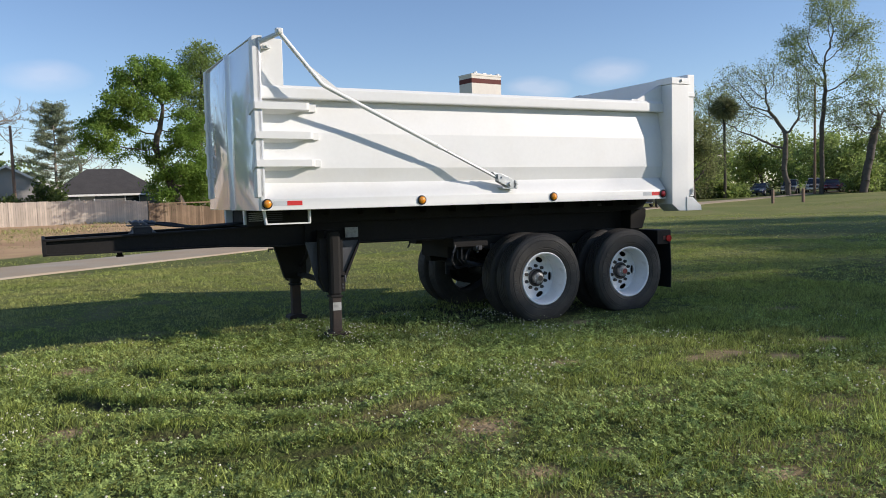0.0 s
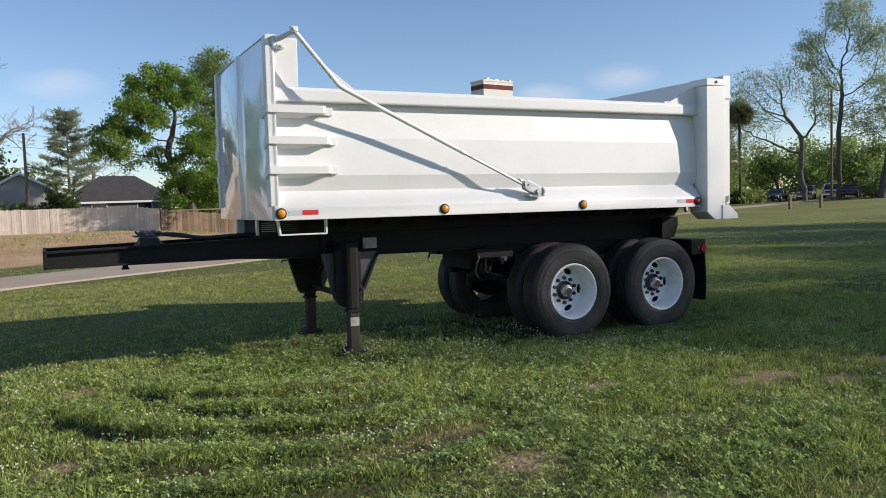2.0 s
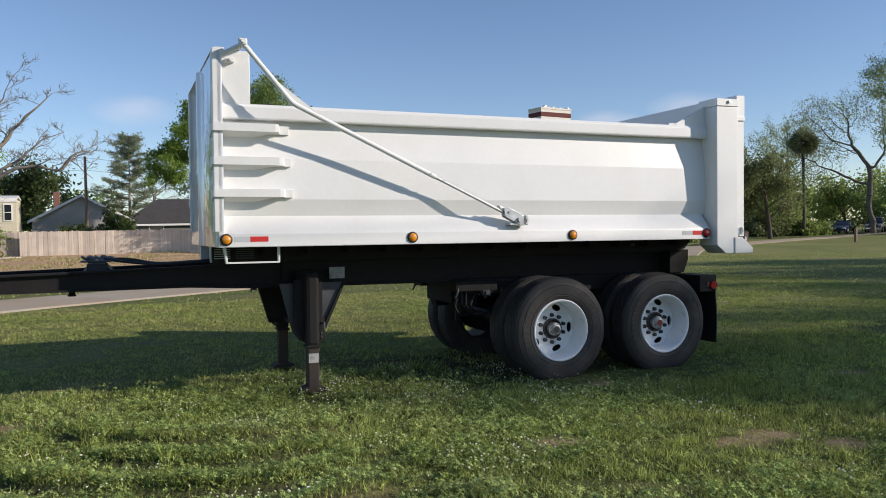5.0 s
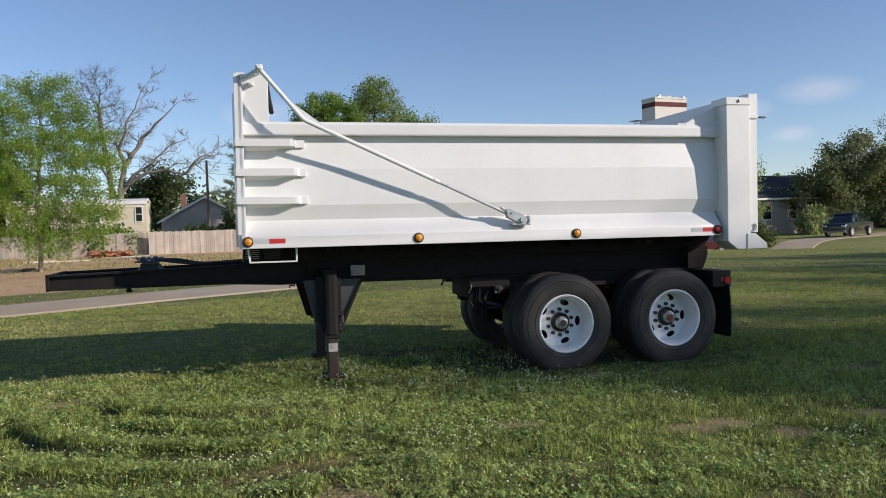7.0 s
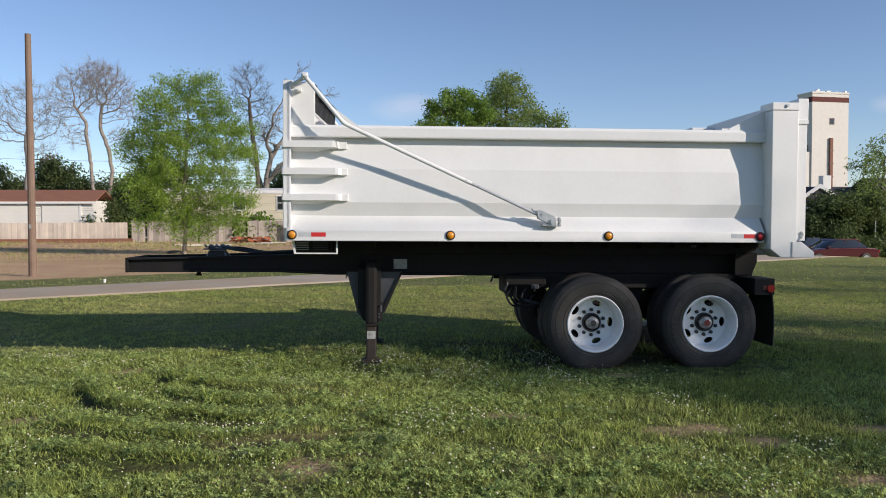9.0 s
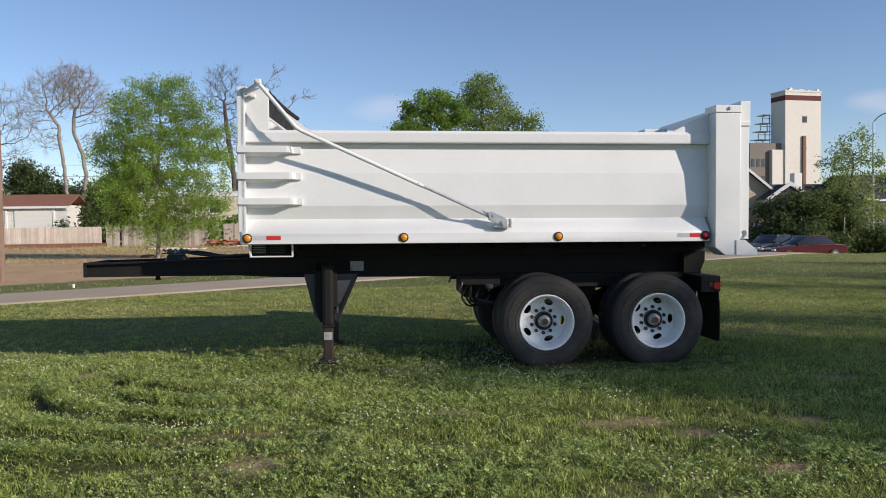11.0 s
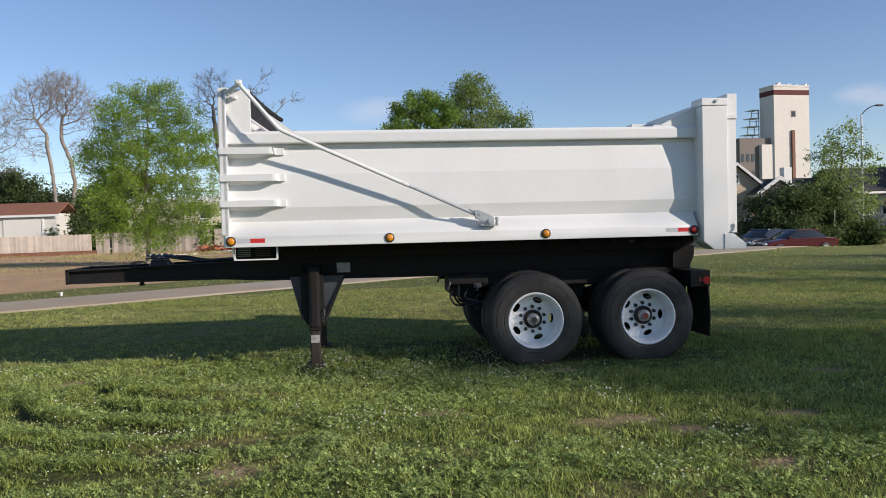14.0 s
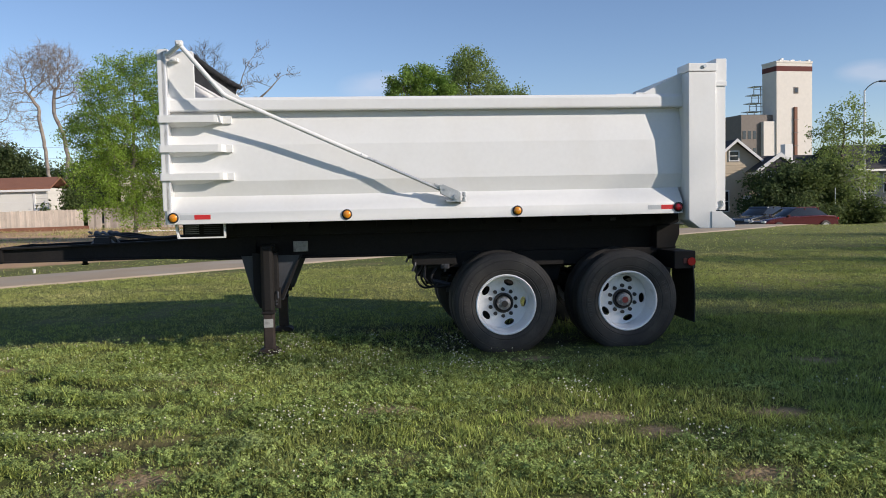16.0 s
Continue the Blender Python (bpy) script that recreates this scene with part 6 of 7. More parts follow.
def wire(a, c, sag, name="power_line"):
    pts = [(a[0] + (c[0] - a[0]) * t, a[1] + (c[1] - a[1]) * t, a[2] + (c[2] - a[2]) * t - sag * 4 * t * (1 - t)) for t in [i / 16 for i in range(17)]]
    tagged(finish(name, pipe(B(), pts, 0.014, 4), HOSE), "thin black overhead wire", "wire")


for dz in (0.0, -1.0):
    wire((-40, 66, 7.8 + dz), (-1.55, 64.2, 7.7 + dz), 0.7)
    wire((-1.55, 64.2, 7.7 + dz), (35, 72, 7.4 + dz), 0.8)


# ---- buildings ----
def house(name, label, x0, x1, y0, y1, z0, wall, roof_h, wallmat, roofmat, hip=False, along="x", over=0.35, windows=(), door=None, turn=0.0, siding=True):
    """Walls with boards, a pitched roof with eaves, windows (x, z, w, h) in the front wall at y0."""
    cx, cy = (x0 + x1) / 2, (y0 + y1) / 2
    t = thing(name, label, "house", at=(cx, cy, z0), turn=turn)
    a, b = (x1 - x0) / 2, (y1 - y0) / 2
    if along == "x" or hip:
        part("wall", box(B(), -a, a, -b, b, -1.3, wall), wallmat, t)
    else:
        part("wall", prism(B(), [(-a, -0.4), (-a, wall), (0, wall + roof_h * 0.97), (a, wall), (a, -0.4)], "y", -b, b), wallmat, t)
    if siding:
        bm = B()
        z = 0.2
        while z < wall - 0.05:
            box(bm, -a - 0.03, a + 0.03, -b - 0.03, b + 0.03, z, z + 0.03)
            z += 0.2
        part("siding_laps", bm, wallmat, t)
    bm = B()
    A, Bb = a + over, b + over
    th = 0.14
    if hip:
        rx = max(0.2, a - b)
        v = [(-A, -Bb, wall), (A, -Bb, wall), (A, Bb, wall), (-A, Bb, wall), (-rx, 0, wall + roof_h), (rx, 0, wall + roof_h)]
        vs = [bm.verts.new(p) for p in v]
        lo = [bm.verts.new((p[0], p[1], p[2] - th)) for p in v[:4]]
        for f in ((0, 1, 5, 4), (1, 2, 5), (2, 3, 4, 5), (3, 0, 4)):
            bm.faces.new([vs[i] for i in f])
        for i in range(4):
            bm.faces.new((vs[i], vs[(i + 1) % 4], lo[(i + 1) % 4], lo[i]))
        bm.faces.new(lo)
    elif along == "x":
        k = roof_h / b
        prism(bm, [(-Bb, wall - over * k), (0, wall + roof_h), (Bb, wall - over * k), (Bb, wall - over * k + th), (0, wall + roof_h + th), (-Bb, wall - over * k + th)], "x", -A, A)
    else:
        k = roof_h / a
        prism(bm, [(-A, wall - over * k), (0, wall + roof_h), (A, wall - over * k), (A, wall - over * k + th), (0, wall + roof_h + th), (-A, wall - over * k + th)], "y", -Bb, Bb)
    part("roof", bm, roofmat, t)
    if hip or along == "x":
        ze = wall - (0 if hip else over * roof_h / b)
        part("eave_board", box(B(), -A, A, -Bb - 0.03, -Bb, ze - 0.16, ze + 0.02), TRIM, t)
    else:
        bm = B()
        k = roof_h / a
        for s in (-1, 1):
            prism(bm, [(s * A, wall - over * k - 0.06), (0, wall + roof_h - 0.06), (0, wall + roof_h + 0.17), (s * A, wall - over * k + 0.17)], "y", -Bb - 0.05, -Bb)
        part("barge_board", bm, TRIM, t)
    for wx, wz, ww, wh in windows:
        w = part("window", box(B(), wx - ww / 2 - 0.09, wx + ww / 2 + 0.09, -b - 0.06, -b + 0.02, wz - 0.09, wz + wh + 0.09), TRIM, t)
        part("pane", box(B(), wx - ww / 2, wx + ww / 2, -b - 0.075, -b - 0.058, wz, wz + wh), GLASS, w)
        bar = box(B(), wx - ww / 2, wx + ww / 2, -b - 0.085, -b - 0.06, wz + wh / 2 - 0.025, wz + wh / 2 + 0.025)
        part("sash_bar", bar, TRIM, w)
    if door:
        d = part("door", box(B(), door[0] - 0.5, door[0] + 0.5, -b - 0.05, -b + 0.02, 0.1, 2.15), TRIM, t)
    return t


house("mobile_home", "cream mobile home with a small window", -16.8, -6.4, 61.5, 65.5, 0.2, 4.0, 0.25, SIDING_CREAM, TRIM, along="x", over=0.05,
      windows=((4.65, 2.45, 0.45, 1.15), (1.2, 2.45, 0.9, 1.1)))
shed = house("shed", "white shed with brown roof and garage doors", -37.0, -22.6, 61.5, 66.0, 0.0, 3.45, 0.85, SIDING_WHITE, ROOF_BROWN, along="x", over=0.3)
for dx in (-0.8, 3.0):
    d = part("garage_door", box(B(), dx, dx + 3.0, -2.32, -2.24, 0.1, 3.05), SIDING_WHITE, shed)
    for k in range(1, 4):
        part("door_panel_line", box(B(), dx, dx + 3.0, -2.33, -2.315, 0.1 + k * 0.74, 0.125 + k * 0.74), TRIM, d)
    part("door_post", box(B(), dx + 3.05, dx + 3.2, -2.36, -2.24, 0.0, 3.2), TRIM, shed)
house("house", "low house with dark hipped shingle roof", 1.6, 11.2, 73.5, 79.9, 0.0, 2.3, 2.5, SIDING_GREY, SHINGLE, hip=True, windows=((-2, 0.9, 1.2, 1.2), (2, 0.9, 1.2, 1.2)))
gable = house("house", "grey house with dark gabled roof", -6.2, 2.1, 74, 84, 0.0, 2.75, 2.25, SIDING_PALE, SHINGLE, along="y", windows=((-1.6, 0.8, 1.1, 1.1),))
part("chimney", box(B(), -2.55, -2.0, -0.45, 0.15, 2.5, 5.6, 0.03), BRICK_DULL, gable, "red brick chimney")
house("house", "pale house half hidden by trees", 14.5, 24, 66, 74, 0.0, 2.8, 2.0, SIDING_WHITE, SHINGLE, along="x", windows=((-3, 1.0, 1.1, 1.3), (0, 1.0, 1.1, 1.3)))
house("house", "pale house behind the far fence", -30, -21, 84, 92, 0.0, 2.8, 2.0, SIDING_GREY, SHINGLE, along="x")
# tan bungalow with front gable at the lane
bz = float(ground_height(30, 47))
bung = house("bungalow", "tan clapboard bungalow with white gable trim", 28.6, 32.2, 46.6, 57.0, bz, 4.6, 1.5, SIDING_TAN, SHINGLE, along="y", over=0.4,
             windows=((-0.1, 4.75, 0.6, 0.6), (-1.0, 1.1, 0.9, 1.4)), door=(1.0,), turn=-6)
part("porch_beam", box(B(), 0.9, 3.7, -7.3, -5.2, 3.62, 3.85), TRIM, bung)
for px in (1.0, 2.3, 3.6):
    part("porch_post", box(B(), px - 0.08, px + 0.08, -7.25, -7.09, 0.3, 3.62), TRIM, bung)
part("porch_roof", prism(B(), [(0.7, 3.85), (3.9, 3.85), (2.3, 4.95)], "y", -7.4, -5.2), SHINGLE, bung)
part("bargeboard", prism(B(), [(0.55, 3.72), (0.62, 3.95), (2.3, 5.12), (3.98, 3.95), (4.05, 3.72), (3.9, 3.72), (2.3, 4.82), (0.7, 3.72)], "y", -7.5, -7.4), TRIM, bung)
part("porch_deck", box(B(), 0.9, 3.7, -7.3, -5.2, -0.3, 0.35), GREY_BUILD, bung)
for k in range(12):
    part("baluster", box(B(), 1.05 + k * 0.22, 1.09 + k * 0.22, -7.24, -7.20, 0.35, 1.1), TRIM, bung)
part("porch_handrail", box(B(), 0.95, 3.65, -7.26, -7.18, 1.1, 1.16), TRIM, bung)
house("house", "dark-roofed house behind the gardens", 37, 46, 57.5, 64, bz + 0.7, 3.2, 1.6, SIDING_GREY, SHINGLE, along="x", windows=((-2, 1.0, 1.1, 1.4), (2, 1.0, 1.1, 1.4)))
chim = thing("chimney_house", "low house with pale chimney", "house", at=(39.7, 56.6, bz))
part("chimney", box(B(), -0.36, 0.36, -0.36, 0.36, 0.0, 6.4, 0.02), TRIM, chim)
house("house", "pale grey house with long eaves across the road", 45.2, 54.5, 55.0, 63, bz + 1.1, 3.2, 1.9, SIDING_PALE, SHINGLE, along="x", over=0.6,
      windows=((-3.6, 1.0, 0.9, 1.5), (-1.8, 1.0, 0.9, 1.5), (1, 1.0, 0.9, 1.5), (3, 1.0, 0.9, 1.5)))
house("house", "tan house far beyond the street trees", 74, 84, 70, 80, 0, 5.5, 2.2, SIDING_TAN, SHINGLE, along="x", windows=((-3, 1, 1.2, 1.5), (0, 1, 1.2, 1.5), (-3, 3.6, 1.2, 1.4)))


def tower():
    t = thing("concrete_tower", "tall cream concrete tower with maroon band", "tower", at=(92.0, 145.0, -1.0), turn=8)
    a, b, h = 4.2, 2.2, 27.9
    part("shaft", box(B(), -a, a, -b, b, 0, h), CONCRETE, t)
    part("roof_band", box(B(), -a - 0.03, a + 0.03, -b - 0.03, b + 0.03, h - 1.75, h - 0.75), TOWER_BAND, t)
    part("parapet", box(B(), -a - 0.1, a + 0.1, -b - 0.1, b + 0.1, h - 0.1, h + 0.25), CONCRETE, t)
    rng = random.Random(8)
    for k in range(9):
        x = rng.uniform(-a + 0.6, a - 0.6)
        part("rooftop_unit", box(B(), x, x + rng.uniform(0.3, 0.9), -b + 0.3, -b + 1.2, h + 0.2, h + rng.uniform(0.35, 0.8)), TRIM, t)
    w = part("window", box(B(), -0.2, 0.9, -b - 0.06, -b + 0.1, h - 6.2, h - 4.9), GREY_BUILD, t)
    part("pane", box(B(), 0.0, 0.7, -b - 0.10, -b - 0.05, h - 6.0, h - 5.1), GLASS, w)
    part("vertical_duct", box(B(), -0.25, 0.40, -b - 0.4, -b, 0, h - 8.9), BRICK_DULL, t)
    for k in range(5):
        part("duct_bracket", box(B(), -0.38, 0.53, -b - 0.45, -b, 6 + k * 2.6, 6.15 + k * 2.6), GREY_BUILD, t)
    an = part("annex", box(B(), -11.5, -a, -1.0, 8.0, 0, 17.6), GREY_BUILD, t, "grey lower block")
    for k in range(3):
        for j in range(3):
            part("annex_window", box(B(), -11.2 + k * 1.2, -10.5 + k * 1.2, -1.06, -0.95, 6 + j * 3.4, 7.6 + j * 3.4), GLASS, an)
    part("annex_tall", box(B(), -7.0, -a, -1.9, 2.0, 0, 16.2), CONCRETE, t)
    for k in range(4):
        z = 17.0 + k * 1.7
        w0 = -7.6 + k * 0.5
        for x in (w0, w0 + 1.6, -a - 0.2):
            part("stair_post", box(B(), x, x + 0.16, 2.4, 2.56, z, z + 1.7), GALV, t)
        part("stair_landing", box(B(), w0, -a, 2.2, 4.5, z + 1.55, z + 1.7), GALV, t)
        part("stair_rail", box(B(), w0, -a, 2.2, 2.3, z + 0.9, z + 1.0), GALV, t)
    return t


tower()


def street_lamp():
    x, y = 41.0, 48.2
    t = thing("street_lamp", "tall grey street lamp with curved arm", "street lamp", at=(x, y, float(ground_height(x, y)) - 0.1))
    part("pole", pipe(B(), [(0, 0, 0), (0, 0, 4.5), (0, 0, 9.35)], [0.11, 0.09, 0.06], 10), GALV, t, smooth=True)
    a, b, c = (0, 0, 9.3), (0.35, -0.25, 9.9), (0.85, -0.6, 9.98)
    part("arm", pipe(B(), [a] + bend(a, b, c, 0.6, 8) + [c], 0.045, 8), GALV, t, smooth=True)
    part("lamp_head", prism(B(), [(0.75, 9.90), (0.8, 10.02), (1.2, 10.02), (1.35, 9.94), (1.3, 9.88)], "y", -0.8, -0.5, 0.02), GREY_STEEL, t)


street_lamp()
for sx, sy in ((33.9, 41.0),):
    sp = thing("sign_post", "thin grey post at the kerb", "post", at=(sx, sy, float(ground_height(sx, sy)) - 0.1))
    part("shaft", rod(B(), (0, 0, 0), (0, 0, 2.6), 0.035), GALV, sp)


# ---- vehicles ----
def car(label, paint, x, y, turn, kind="sedan", length=4.7, half=0.88):
    t = thing("car", label, "car", "cars along the road", at=(x, y, float(ground_height(x, y)) + 0.06), turn=turn)
    L = length / 2
    if kind == "sedan":
        body = [(-L, 0.42), (-L + 0.05, 0.78), (-L + 0.25, 0.90), (-L * 0.5, 0.95), (L * 0.45, 0.93), (L - 0.35, 0.78), (L - 0.05, 0.62), (L, 0.40), (L - 0.1, 0.26), (-L + 0.1, 0.26)]
        cab = [(-L * 0.72, 0.92), (-L * 0.42, 1.36), (-L * 0.2, 1.43), (L * 0.1, 1.42), (L * 0.48, 0.90)]
    elif kind == "pickup":
        body = [(-L, 0.55), (-L, 1.12), (-L * 0.08, 1.12), (L * 0.5, 1.13), (L - 0.2, 1.02), (L, 0.80), (L, 0.45), (L - 0.15, 0.38), (-L + 0.1, 0.42)]
        cab = [(-L * 0.12, 1.10), (-L * 0.08, 1.72), (L * 0.0, 1.82), (L * 0.28, 1.80), (L * 0.54, 1.10)]
    else:
        body = [(-L, 0.45), (-L, 0.95), (L * 0.45, 1.0), (L - 0.25, 0.88), (L, 0.65), (L, 0.38), (L - 0.1, 0.3), (-L + 0.1, 0.3)]
        cab = [(-L * 0.96, 0.95), (-L * 0.86, 1.55), (-L * 0.5, 1.66), (L * 0.1, 1.64), (L * 0.5, 0.98)]
    bm = prism(B(), body, "y", -half, half, 0.05)
    for v in bm.verts:
        v.co.y *= 1 - 0.10 * max(0, abs(v.co.x) / L - 0.6) / 0.4 - 0.05 * max(0, v.co.z - 0.7)
    part("body", bm, paint, t, smooth=True)
    bm = prism(B(), cab, "y", -half * 0.9, half * 0.9, 0.04)
    for v in bm.verts:
        v.co.y *= 1 - 0.28 * max(0, v.co.z - 0.95)
    part("cabin_glass", bm, GLASS, t, "dark car windows", True)
    hi = max(p[1] for p in cab)
    top = sorted([p for p in cab if p[1] > hi - 0.12], key=lambda p: p[0])
    bm = prism(B(), [(top[0][0] - 0.08, hi - 0.09), (top[0][0] + 0.05, hi + 0.012), (top[-1][0], hi + 0.012), (top[-1][0] + 0.16, hi - 0.09)], "y", -half * 0.78, half * 0.78, 0.02)
    part("roof", bm, paint, t)
    mid = (cab[0][0] + cab[-1][0]) / 2
    bm = B()
    for s in (-1, 1):
        for px, w in ((mid, 0.06), (cab[0][0] + 0.55, 0.09)):
            prism(bm, [(px, 0.93 if kind == "sedan" else 1.0), (px + 0.02, hi - 0.03), (px + w + 0.02, hi - 0.03), (px + w, 0.93 if kind == "sedan" else 1.0)], "y", s * half * 0.80 - 0.02, s * half * 0.80 + 0.02)
    part("pillars", bm, paint, t)
    r = 0.32 if kind != "pickup" else 0.39
    first = None
    for wx in (-L * 0.62, L * 0.63):
        for s in (-1, 1):
            w = part("wheel", lathe(B(), [(r * 0.62, -0.10), (r, -0.09), (r, 0.09), (r * 0.62, 0.10)], 24), RUBBER, t, smooth=True)
            w.matrix_basis = pose(wx, s * (half - 0.08), r)
            part("rim", lathe(B(), [(0.02, -0.085), (r * 0.3, -0.08), (r * 0.62, -0.10), (r * 0.62, 0.10), (r * 0.3, 0.08), (0.02, 0.085)], 18), GALV, w)
    zl = 0.66 if kind == "sedan" else 0.85
    for s in (-1, 1):
        part("headlight", box(B(), L - 0.12, L + 0.005, s * half * 0.72 - 0.16, s * half * 0.72 + 0.16, zl - 0.07, zl + 0.06, 0.02), HEADLAMP, t)
        part("tail_light", box(B(), -L - 0.005, -L + 0.1, s * half * 0.75 - 0.15, s * half * 0.75 + 0.15, zl, zl + 0.14, 0.02), REDLENS, t)
        part("wing_mirror", box(B(), L * 0.36, L * 0.40, s * half * 1.02 - 0.08, s * half * 1.02 + 0.08, 0.92 if kind == "sedan" else 1.15, 1.04 if kind == "sedan" else 1.32, 0.02), paint, t)
    part("grille", box(B(), L - 0.03, L + 0.004, -0.45, 0.45, zl - 0.22, zl - 0.02), CHROME if kind == "pickup" else HOSE, t)
    part("bumper", box(B(), L - 0.08, L + 0.03, -half * 0.9, half * 0.9, 0.36, 0.5, 0.03), paint if kind == "sedan" else CHROME, t)
    return t


car("dark red sedan parked beyond the lawn", CAR_RED, 27.6, 35.4, 183, "sedan")
car("dark grey sedan parked facing the lawn", CAR_DARK, 27.8, 39.3, 205, "sedan")
car("dark grey pickup truck parked across the road", CAR_DARK, 47.6, 44.6, 207, "pickup", 5.7, 0.97)
car("dark blue sedan parked far along the road", CAR_BLUE, 75.9, 56.6, 205, "sedan")
car("grey hatchback parked far along the road", CAR_GREY, 78.0, 54.2, 212, "van", 4.4)
car("silver van parked far along the road", CAR_SILVER, 80.5, 52.8, 212, "van", 4.6)
car("dark red car parked far along the road", CAR_RED, 79.0, 49.4, 30, "sedan", 4.4)
car("dark car parked far along the road", CAR_DARK, 83.1, 50.3, 25, "sedan", 4.4)
for fx, fy in ((56.6, 39.5), (58.1, 37.6)):
    fp = thing("bollard", "short dark wooden post by the road", "post", at=(fx, fy, float(ground_height(fx, fy)) - 0.1))
    part("shaft", box(B(), -0.1, 0.1, -0.1, 0.1, 0, 1.3, 0.02), POLE, fp)


# ---- loose things on the soil ----
def tile_pile():
    rng = random.Random(3)
    t = thing("tile_pile", "pile of orange clay tiles on the soil", "pile", at=(-8.0, 51.5, 0))
    for k in range(42):
        lvl = k // 14
        x = -1.3 + (k % 14) * 0.2 + rng.uniform(-0.05, 0.05)
        bm = B()
        prism(bm, [(-0.2, 0), (-0.12, 0.05), (0.12, 0.05), (0.2, 0), (0.12, 0.03), (-0.12, 0.03)], "y", -0.22, 0.22)
        o = part("tile", bm, BRICKRED, t)
        o.matrix_basis = pose(x, rng.uniform(-0.3, 0.3), 0.03 + lvl * 0.15 + rng.uniform(0, 0.05), rng.uniform(-20, 20), rng.uniform(-25, 25), rng.uniform(0, 180))
    return t


tile_pile()
for k, (x, y, l, a) in enumerate(((-9.9, 45.0, 3.2, 8), (-7.0, 49.5, 2.2, -20), (-11.5, 47.0, 2.0, 35), (-6.2, 50.5, 1.8, 5))):
    b = thing("loose_board", "pale loose board lying on the soil", "board", at=(x, y, 0.0), turn=a)
    part("plank", box(B(), -l / 2, l / 2, -0.09, 0.09, 0.03, 0.09), TRIM if k != 2 else CEDAR, b)
rs = thing("soil_stump", "dark low stump of earth at the tree", "stump", at=(-8.95, 32.8, 0))
part("mound", lathe(B(), [(0.002, 0.16), (0.25, 0.14), (0.42, 0.05), (0.5, -0.05)], 14, False), BARK, rs).matrix_basis = pose(0, 0, 0, 90)
cup = thing("paper_cup", "crumpled white paper cup on the verge", "cup", at=(-5.9, 12.9, 0.02))
part("cup", lathe(B(), [(0.001, 0), (0.03, 0), (0.04, 0.095), (0.036, 0.095), (0.027, 0.008), (0.001, 0.008)], 16, False), TRIM, cup).matrix_basis = pose(0, 0, 0, 90)


# ---- grass, clover and blooms ----
def lawn(rng, n, x0, x1, y0, y1):
    x = rng.uniform(x0, x1, n)
    y = rng.uniform(y0, y1, n)
    past = past_road(x, y)
    ok = ((past < -0.15) | ((past > ROAD_WIDTH * 1.17 + 0.2) & (past < 6.6 + rng.normal(0, 0.8, n)))) & (y < 34)
    return x[ok], y[ok]


def growth(x, y):
    """How tall the lawn stands, about 1."""
    rut, rim, low = ruts(x, y)
    clump = 0.22 + 1.5 * vnoise(x, y, 0.13, 21) * (0.5 + vnoise(x, y, 0.06, 27))
    return clump * (0.7 + 0.6 * patch(x, y, 0.9, 23)) * (1 - 0.85 * rut) * (1 + 0.4 * rim) * (1 - 0.6 * low) * (1 - 0.75 * bare(x, y)) * (1 - 0.75 * trodden(x, y))


def blades(name, label, seed, areas, mat, h, w, lean, thinner=None):
    rng = np.random.default_rng(seed)
    acc = []
    for n, x0, x1, y0, y1, k in areas:
        x, y = lawn(rng, n, x0, x1, y0, y1)
        if thinner is not None:
            keep = rng.random(len(x)) < thinner(x, y)
            x, y = x[keep], y[keep]
        hh = h * k[0] * rng.uniform(0.5, 1.35, len(x)) * growth(x, y)
        z = ground_height(x, y) - 0.005
        a = rng.uniform(0, 2 * np.pi, len(x))
        b = rng.uniform(0, 2 * np.pi, len(x))
        ww = w * k[1] * rng.uniform(0.6, 1.3, len(x))
        ll = hh * np.abs(rng.normal(0, lean, len(x)))
        base = np.stack([x, y, z], -1)
        side = np.stack([np.cos(a) * ww, np.sin(a) * ww, 0 * a], -1)
        tip = base + np.stack([np.cos(b) * ll, np.sin(b) * ll, hh], -1)
        acc.append(np.stack([base - side, base + side, tip], 1))
    ob = raw_mesh(name, np.concatenate(acc), 3, mat)
    return tagged(ob, label, "grass", kind="stuff")


blades("grass", "short green lawn grass", 1, [(390000, -5.5, 8.5, -5.3, 1.5, (1.0, 1.0)), (115000, 8.5, 22, -8, 6, (0.6, 2.0)), (110000, -12, -5.5, -6, 1.5, (1.0, 1.6)), (60000, -9, 12, -12, -4.9, (0.9, 1.9))],
       GRASS, 0.042, 0.0046, 0.95, lambda x, y: (1 - 0.85 * bare(x, y)) * np.clip(1 - 0.8 * ruts(x, y)[0], 0.15, 1) * (1 - 0.85 * under(x, y)))
blades("mown_grass", "closely mown pale lawn behind the trailer", 4, [(280000, -12, 16, 1.5, 11, (0.62, 1.9)), (95000, -14, 44, 9, 34, (0.6, 4.0)), (45000, 16, 62, -6, 34, (0.5, 7.0))],
       MOWN, 0.048, 0.0046, 1.0, lambda x, y: (1 - 0.6 * bare(x, y)) * (1 - 0.85 * under(x, y)))
blades("dry_grass", "dry straw-coloured grass in thin patches", 2, [(70000, -5.5, 8.5, -6.4, 1.5, (0.8, 1.0)), (9000, -12, 22, 1.5, 14, (0.35, 1.4))],
       DRY, 0.045, 0.0045, 1.3, lambda x, y: np.clip(0.10 + 0.9 * bare(x, y), 0, 1))
blades("grass_tufts", "taller rough grass tufts", 3, [(24000, -5.5, 8.5, -6.4, 2.5, (1.0, 1.0))],
       GRASS, 0.085, 0.0046, 0.6, lambda x, y: step01((vnoise(x, y, 0.5, 41) - 0.55) / 0.2) * (1 - bare(x, y)))


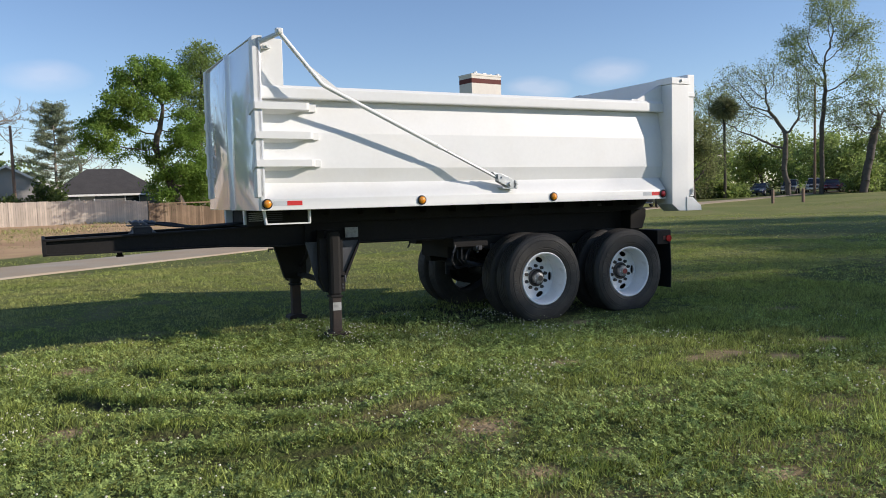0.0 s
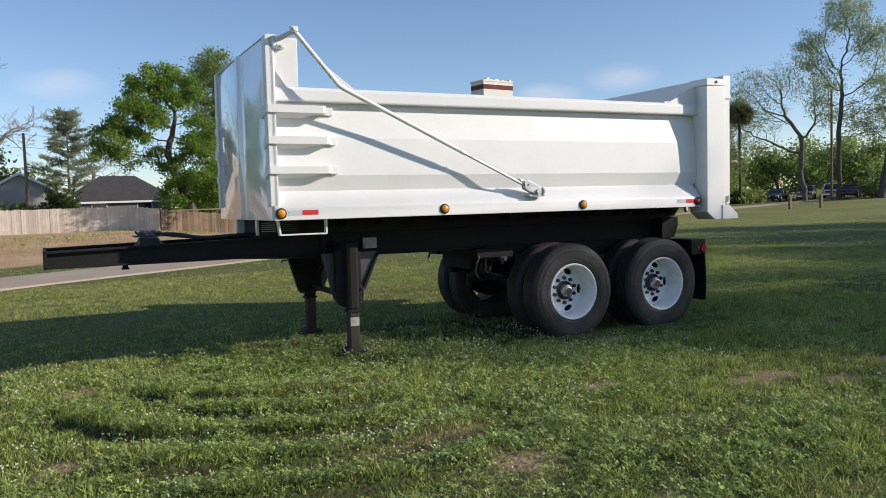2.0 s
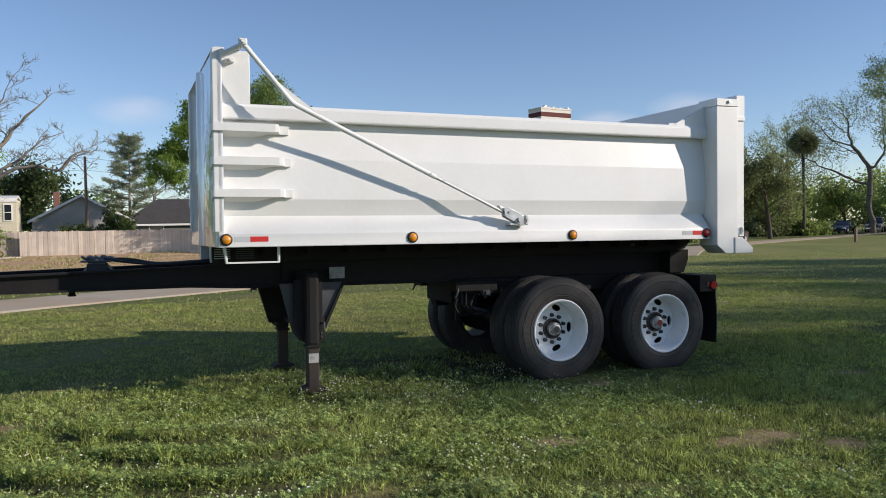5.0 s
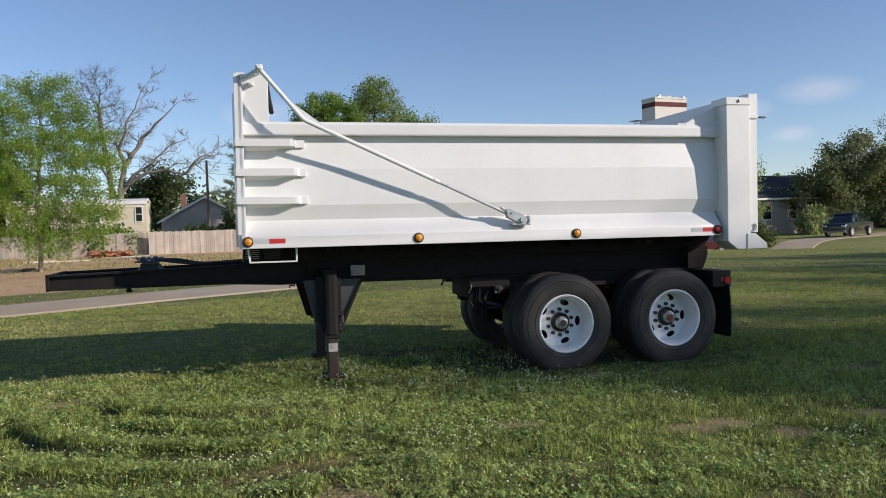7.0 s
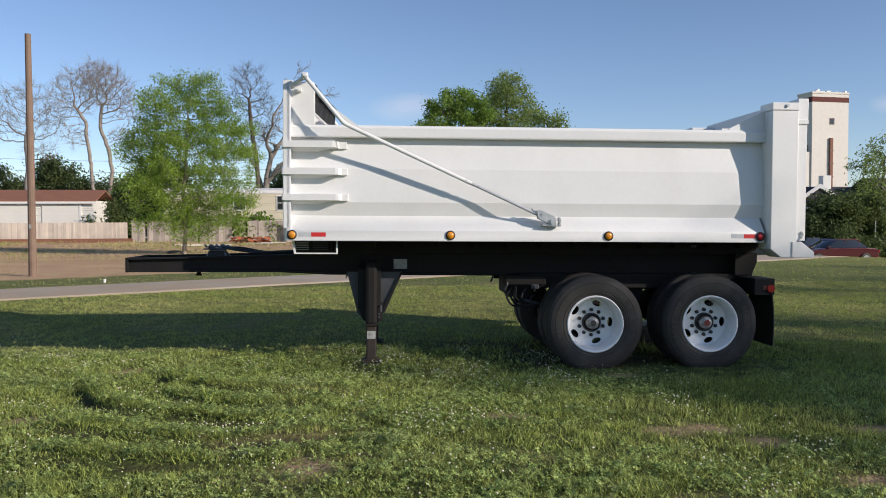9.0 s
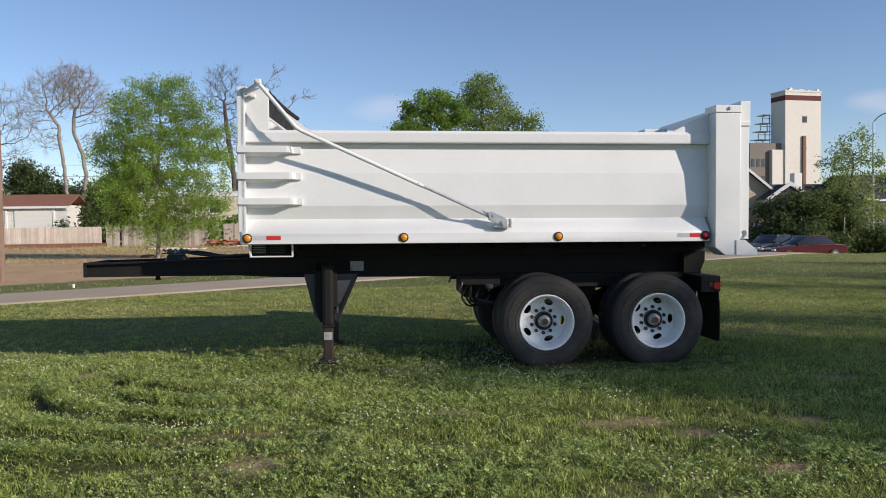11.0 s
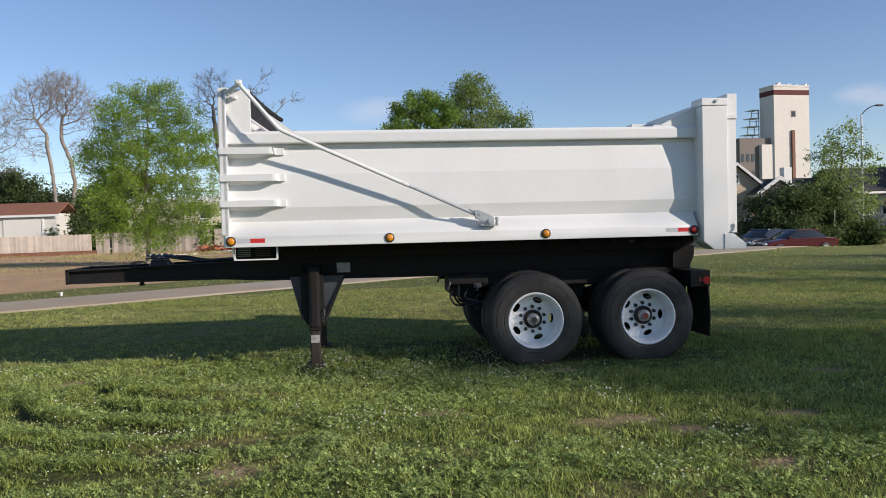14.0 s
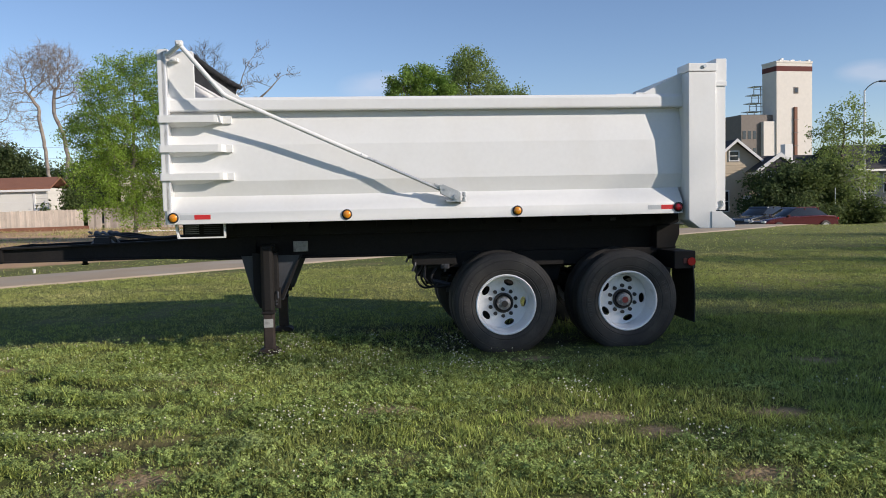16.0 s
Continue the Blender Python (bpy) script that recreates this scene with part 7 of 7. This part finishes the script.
def weeds():
    """Dry and green tufts scattered over the soil."""
    rng = np.random.default_rng(31)
    for name, label, mat, n, cut in (("straw", "dry straw and stubble strewn on the soil", DRY, 30000, 0.46), ("weeds", "green weeds scattered on the bare soil", GRASS, 26000, 0.60)):
        x, y = rng.uniform(-34, 18, n), rng.uniform(15, 55.5, n)
        keep = (past_road(x, y) > 6.3) & (patch(x, y, 5.0, 51 + len(name)) > cut)
        x, y = x[keep], y[keep]
        k = np.clip((y - 5) / 25, 0.7, 2.0)
        a, b = rng.uniform(0, 6.28, len(x)), rng.uniform(0, 6.28, len(x))
        hh = 0.09 * rng.uniform(0.4, 1.5, len(x)) * k
        ww = 0.016 * k * rng.uniform(0.5, 1.4, len(x))
        base = np.stack([x, y, ground_height(x, y) - 0.01], -1)
        side = np.stack([np.cos(a) * ww, np.sin(a) * ww, 0 * a], -1)
        tip = base + np.stack([np.cos(b) * hh, np.sin(b) * hh, hh], -1)
        tagged(raw_mesh(name, np.stack([base - side, base + side, tip], 1), 3, mat), label, "grass", kind="stuff")


weeds()


def clover():
    rng = np.random.default_rng(9)
    x = np.concatenate([rng.uniform(-5, 5, 320000), rng.uniform(4, 9, 45000)])
    y = np.concatenate([rng.uniform(-6.4, 1.6, 320000), rng.uniform(-6.4, 0.2, 45000)])
    rut, rim, low = ruts(x, y)
    p = patch(x, y, 0.8, 61)
    fade = 0.30 * step01((x - 2.0) / 2.5) * step01((y + 4.5) / 3)
    verge = 0.35 * np.exp(-((x - 2.0) / 0.9) ** 2 - ((y - 0.45) / 0.3) ** 2)
    keep = (rng.random(len(x)) < np.clip((p - 0.26 - fade + verge) * 2.4 + 0.9 * rim, 0.02, 1) * (0.25 + 0.75 * step01((vnoise(x, y, 0.12, 29) - 0.25) / 0.3))) & (rng.random(len(x)) > 1.3 * rut) & (rng.random(len(x)) > bare(x, y)) & (rng.random(len(x)) < step01((y + 6.2) / 1.5)) & (rng.random(len(x)) > np.maximum(trodden(x, y), 1.2 * under(x, y)))
    x, y, p, rim, low, verge = x[keep], y[keep], p[keep], rim[keep], low[keep], verge[keep]
    n = len(x)
    z = ground_height(x, y) + (0.012 + 0.085 * vnoise(x, y, 0.11, 21) * (0.4 + vnoise(x, y, 0.05, 27)) + 0.035 * rim + 0.05 * verge) * (1 - 0.6 * low) * rng.uniform(0.5, 1.3, n)
    acc = []
    a0 = rng.uniform(0, 2 * np.pi, n)
    s = rng.uniform(0.0047, 0.0106, n)
    tilt = rng.normal(0, 0.45, (n, 2))
    for k in range(3):
        a = a0 + k * 2.094
        d = np.stack([np.cos(a), np.sin(a), np.cos(a) * tilt[:, 0] + np.sin(a) * tilt[:, 1]], -1)
        e = np.stack([-np.sin(a), np.cos(a), -np.sin(a) * tilt[:, 0] + np.cos(a) * tilt[:, 1]], -1)
        c = np.stack([x, y, z], -1)
        q = np.stack([c, c + d * s[:, None] * 1.45 - e * s[:, None] * 0.85, c + d * s[:, None] * 1.45 + e * s[:, None] * 0.85], 1)
        acc.append(q)
    tagged(raw_mesh("clover", np.concatenate(acc), 3, CLOVER), "dense green clover leaves in the lawn", "clover", kind="stuff")
    # round white flower heads
    fx = np.concatenate([rng.uniform(-5.5, 4.0, 13000), rng.uniform(1.4, 2.9, 80), rng.uniform(3.5, 8.5, 1100)])
    fy = np.concatenate([rng.uniform(-6, 1.3, 13000), rng.uniform(0.1, 0.6, 80), rng.uniform(-6, -1.8, 1100)])
    dense = step01((vnoise(fx, fy, 0.38, 71) - 0.5) / 0.3) * step01((patch(fx, fy, 1.5, 75) - 0.3) / 0.3)
    keep = (rng.random(len(fx)) < np.clip(0.05 + 0.9 * dense, 0, 1)) & (ruts(fx, fy)[0] < 0.4) & (bare(fx, fy) < 0.5)
    fx, fy = fx[keep], fy[keep]
    fz = ground_height(fx, fy) + 0.055 + 0.045 * rng.random(len(fx))
    r = rng.uniform(0.0042, 0.0082, len(fx))
    ico = B()
    bmesh.ops.create_icosphere(ico, subdivisions=1, radius=1)
    tri = np.array([[v.co[:] for v in f.verts] for f in ico.faces])
    ico.free()
    v = tri[None] * r[:, None, None, None] * np.array([1, 1, 0.85]) + np.stack([fx, fy, fz], -1)[:, None, None, :]
    tagged(raw_mesh("clover_blooms", v.reshape(-1, 3), 3, BLOOM), "small white clover flowers in the lawn", "flowers", kind="stuff")
    st = np.stack([np.stack([fx - 0.0012, fy, fz - 0.06], -1), np.stack([fx + 0.0012, fy, fz - 0.06], -1), np.stack([fx, fy, fz], -1)], 1)
    tagged(raw_mesh("bloom_stems", st, 3, CLOVER), "thin green flower stems", "stems", kind="stuff")


clover()
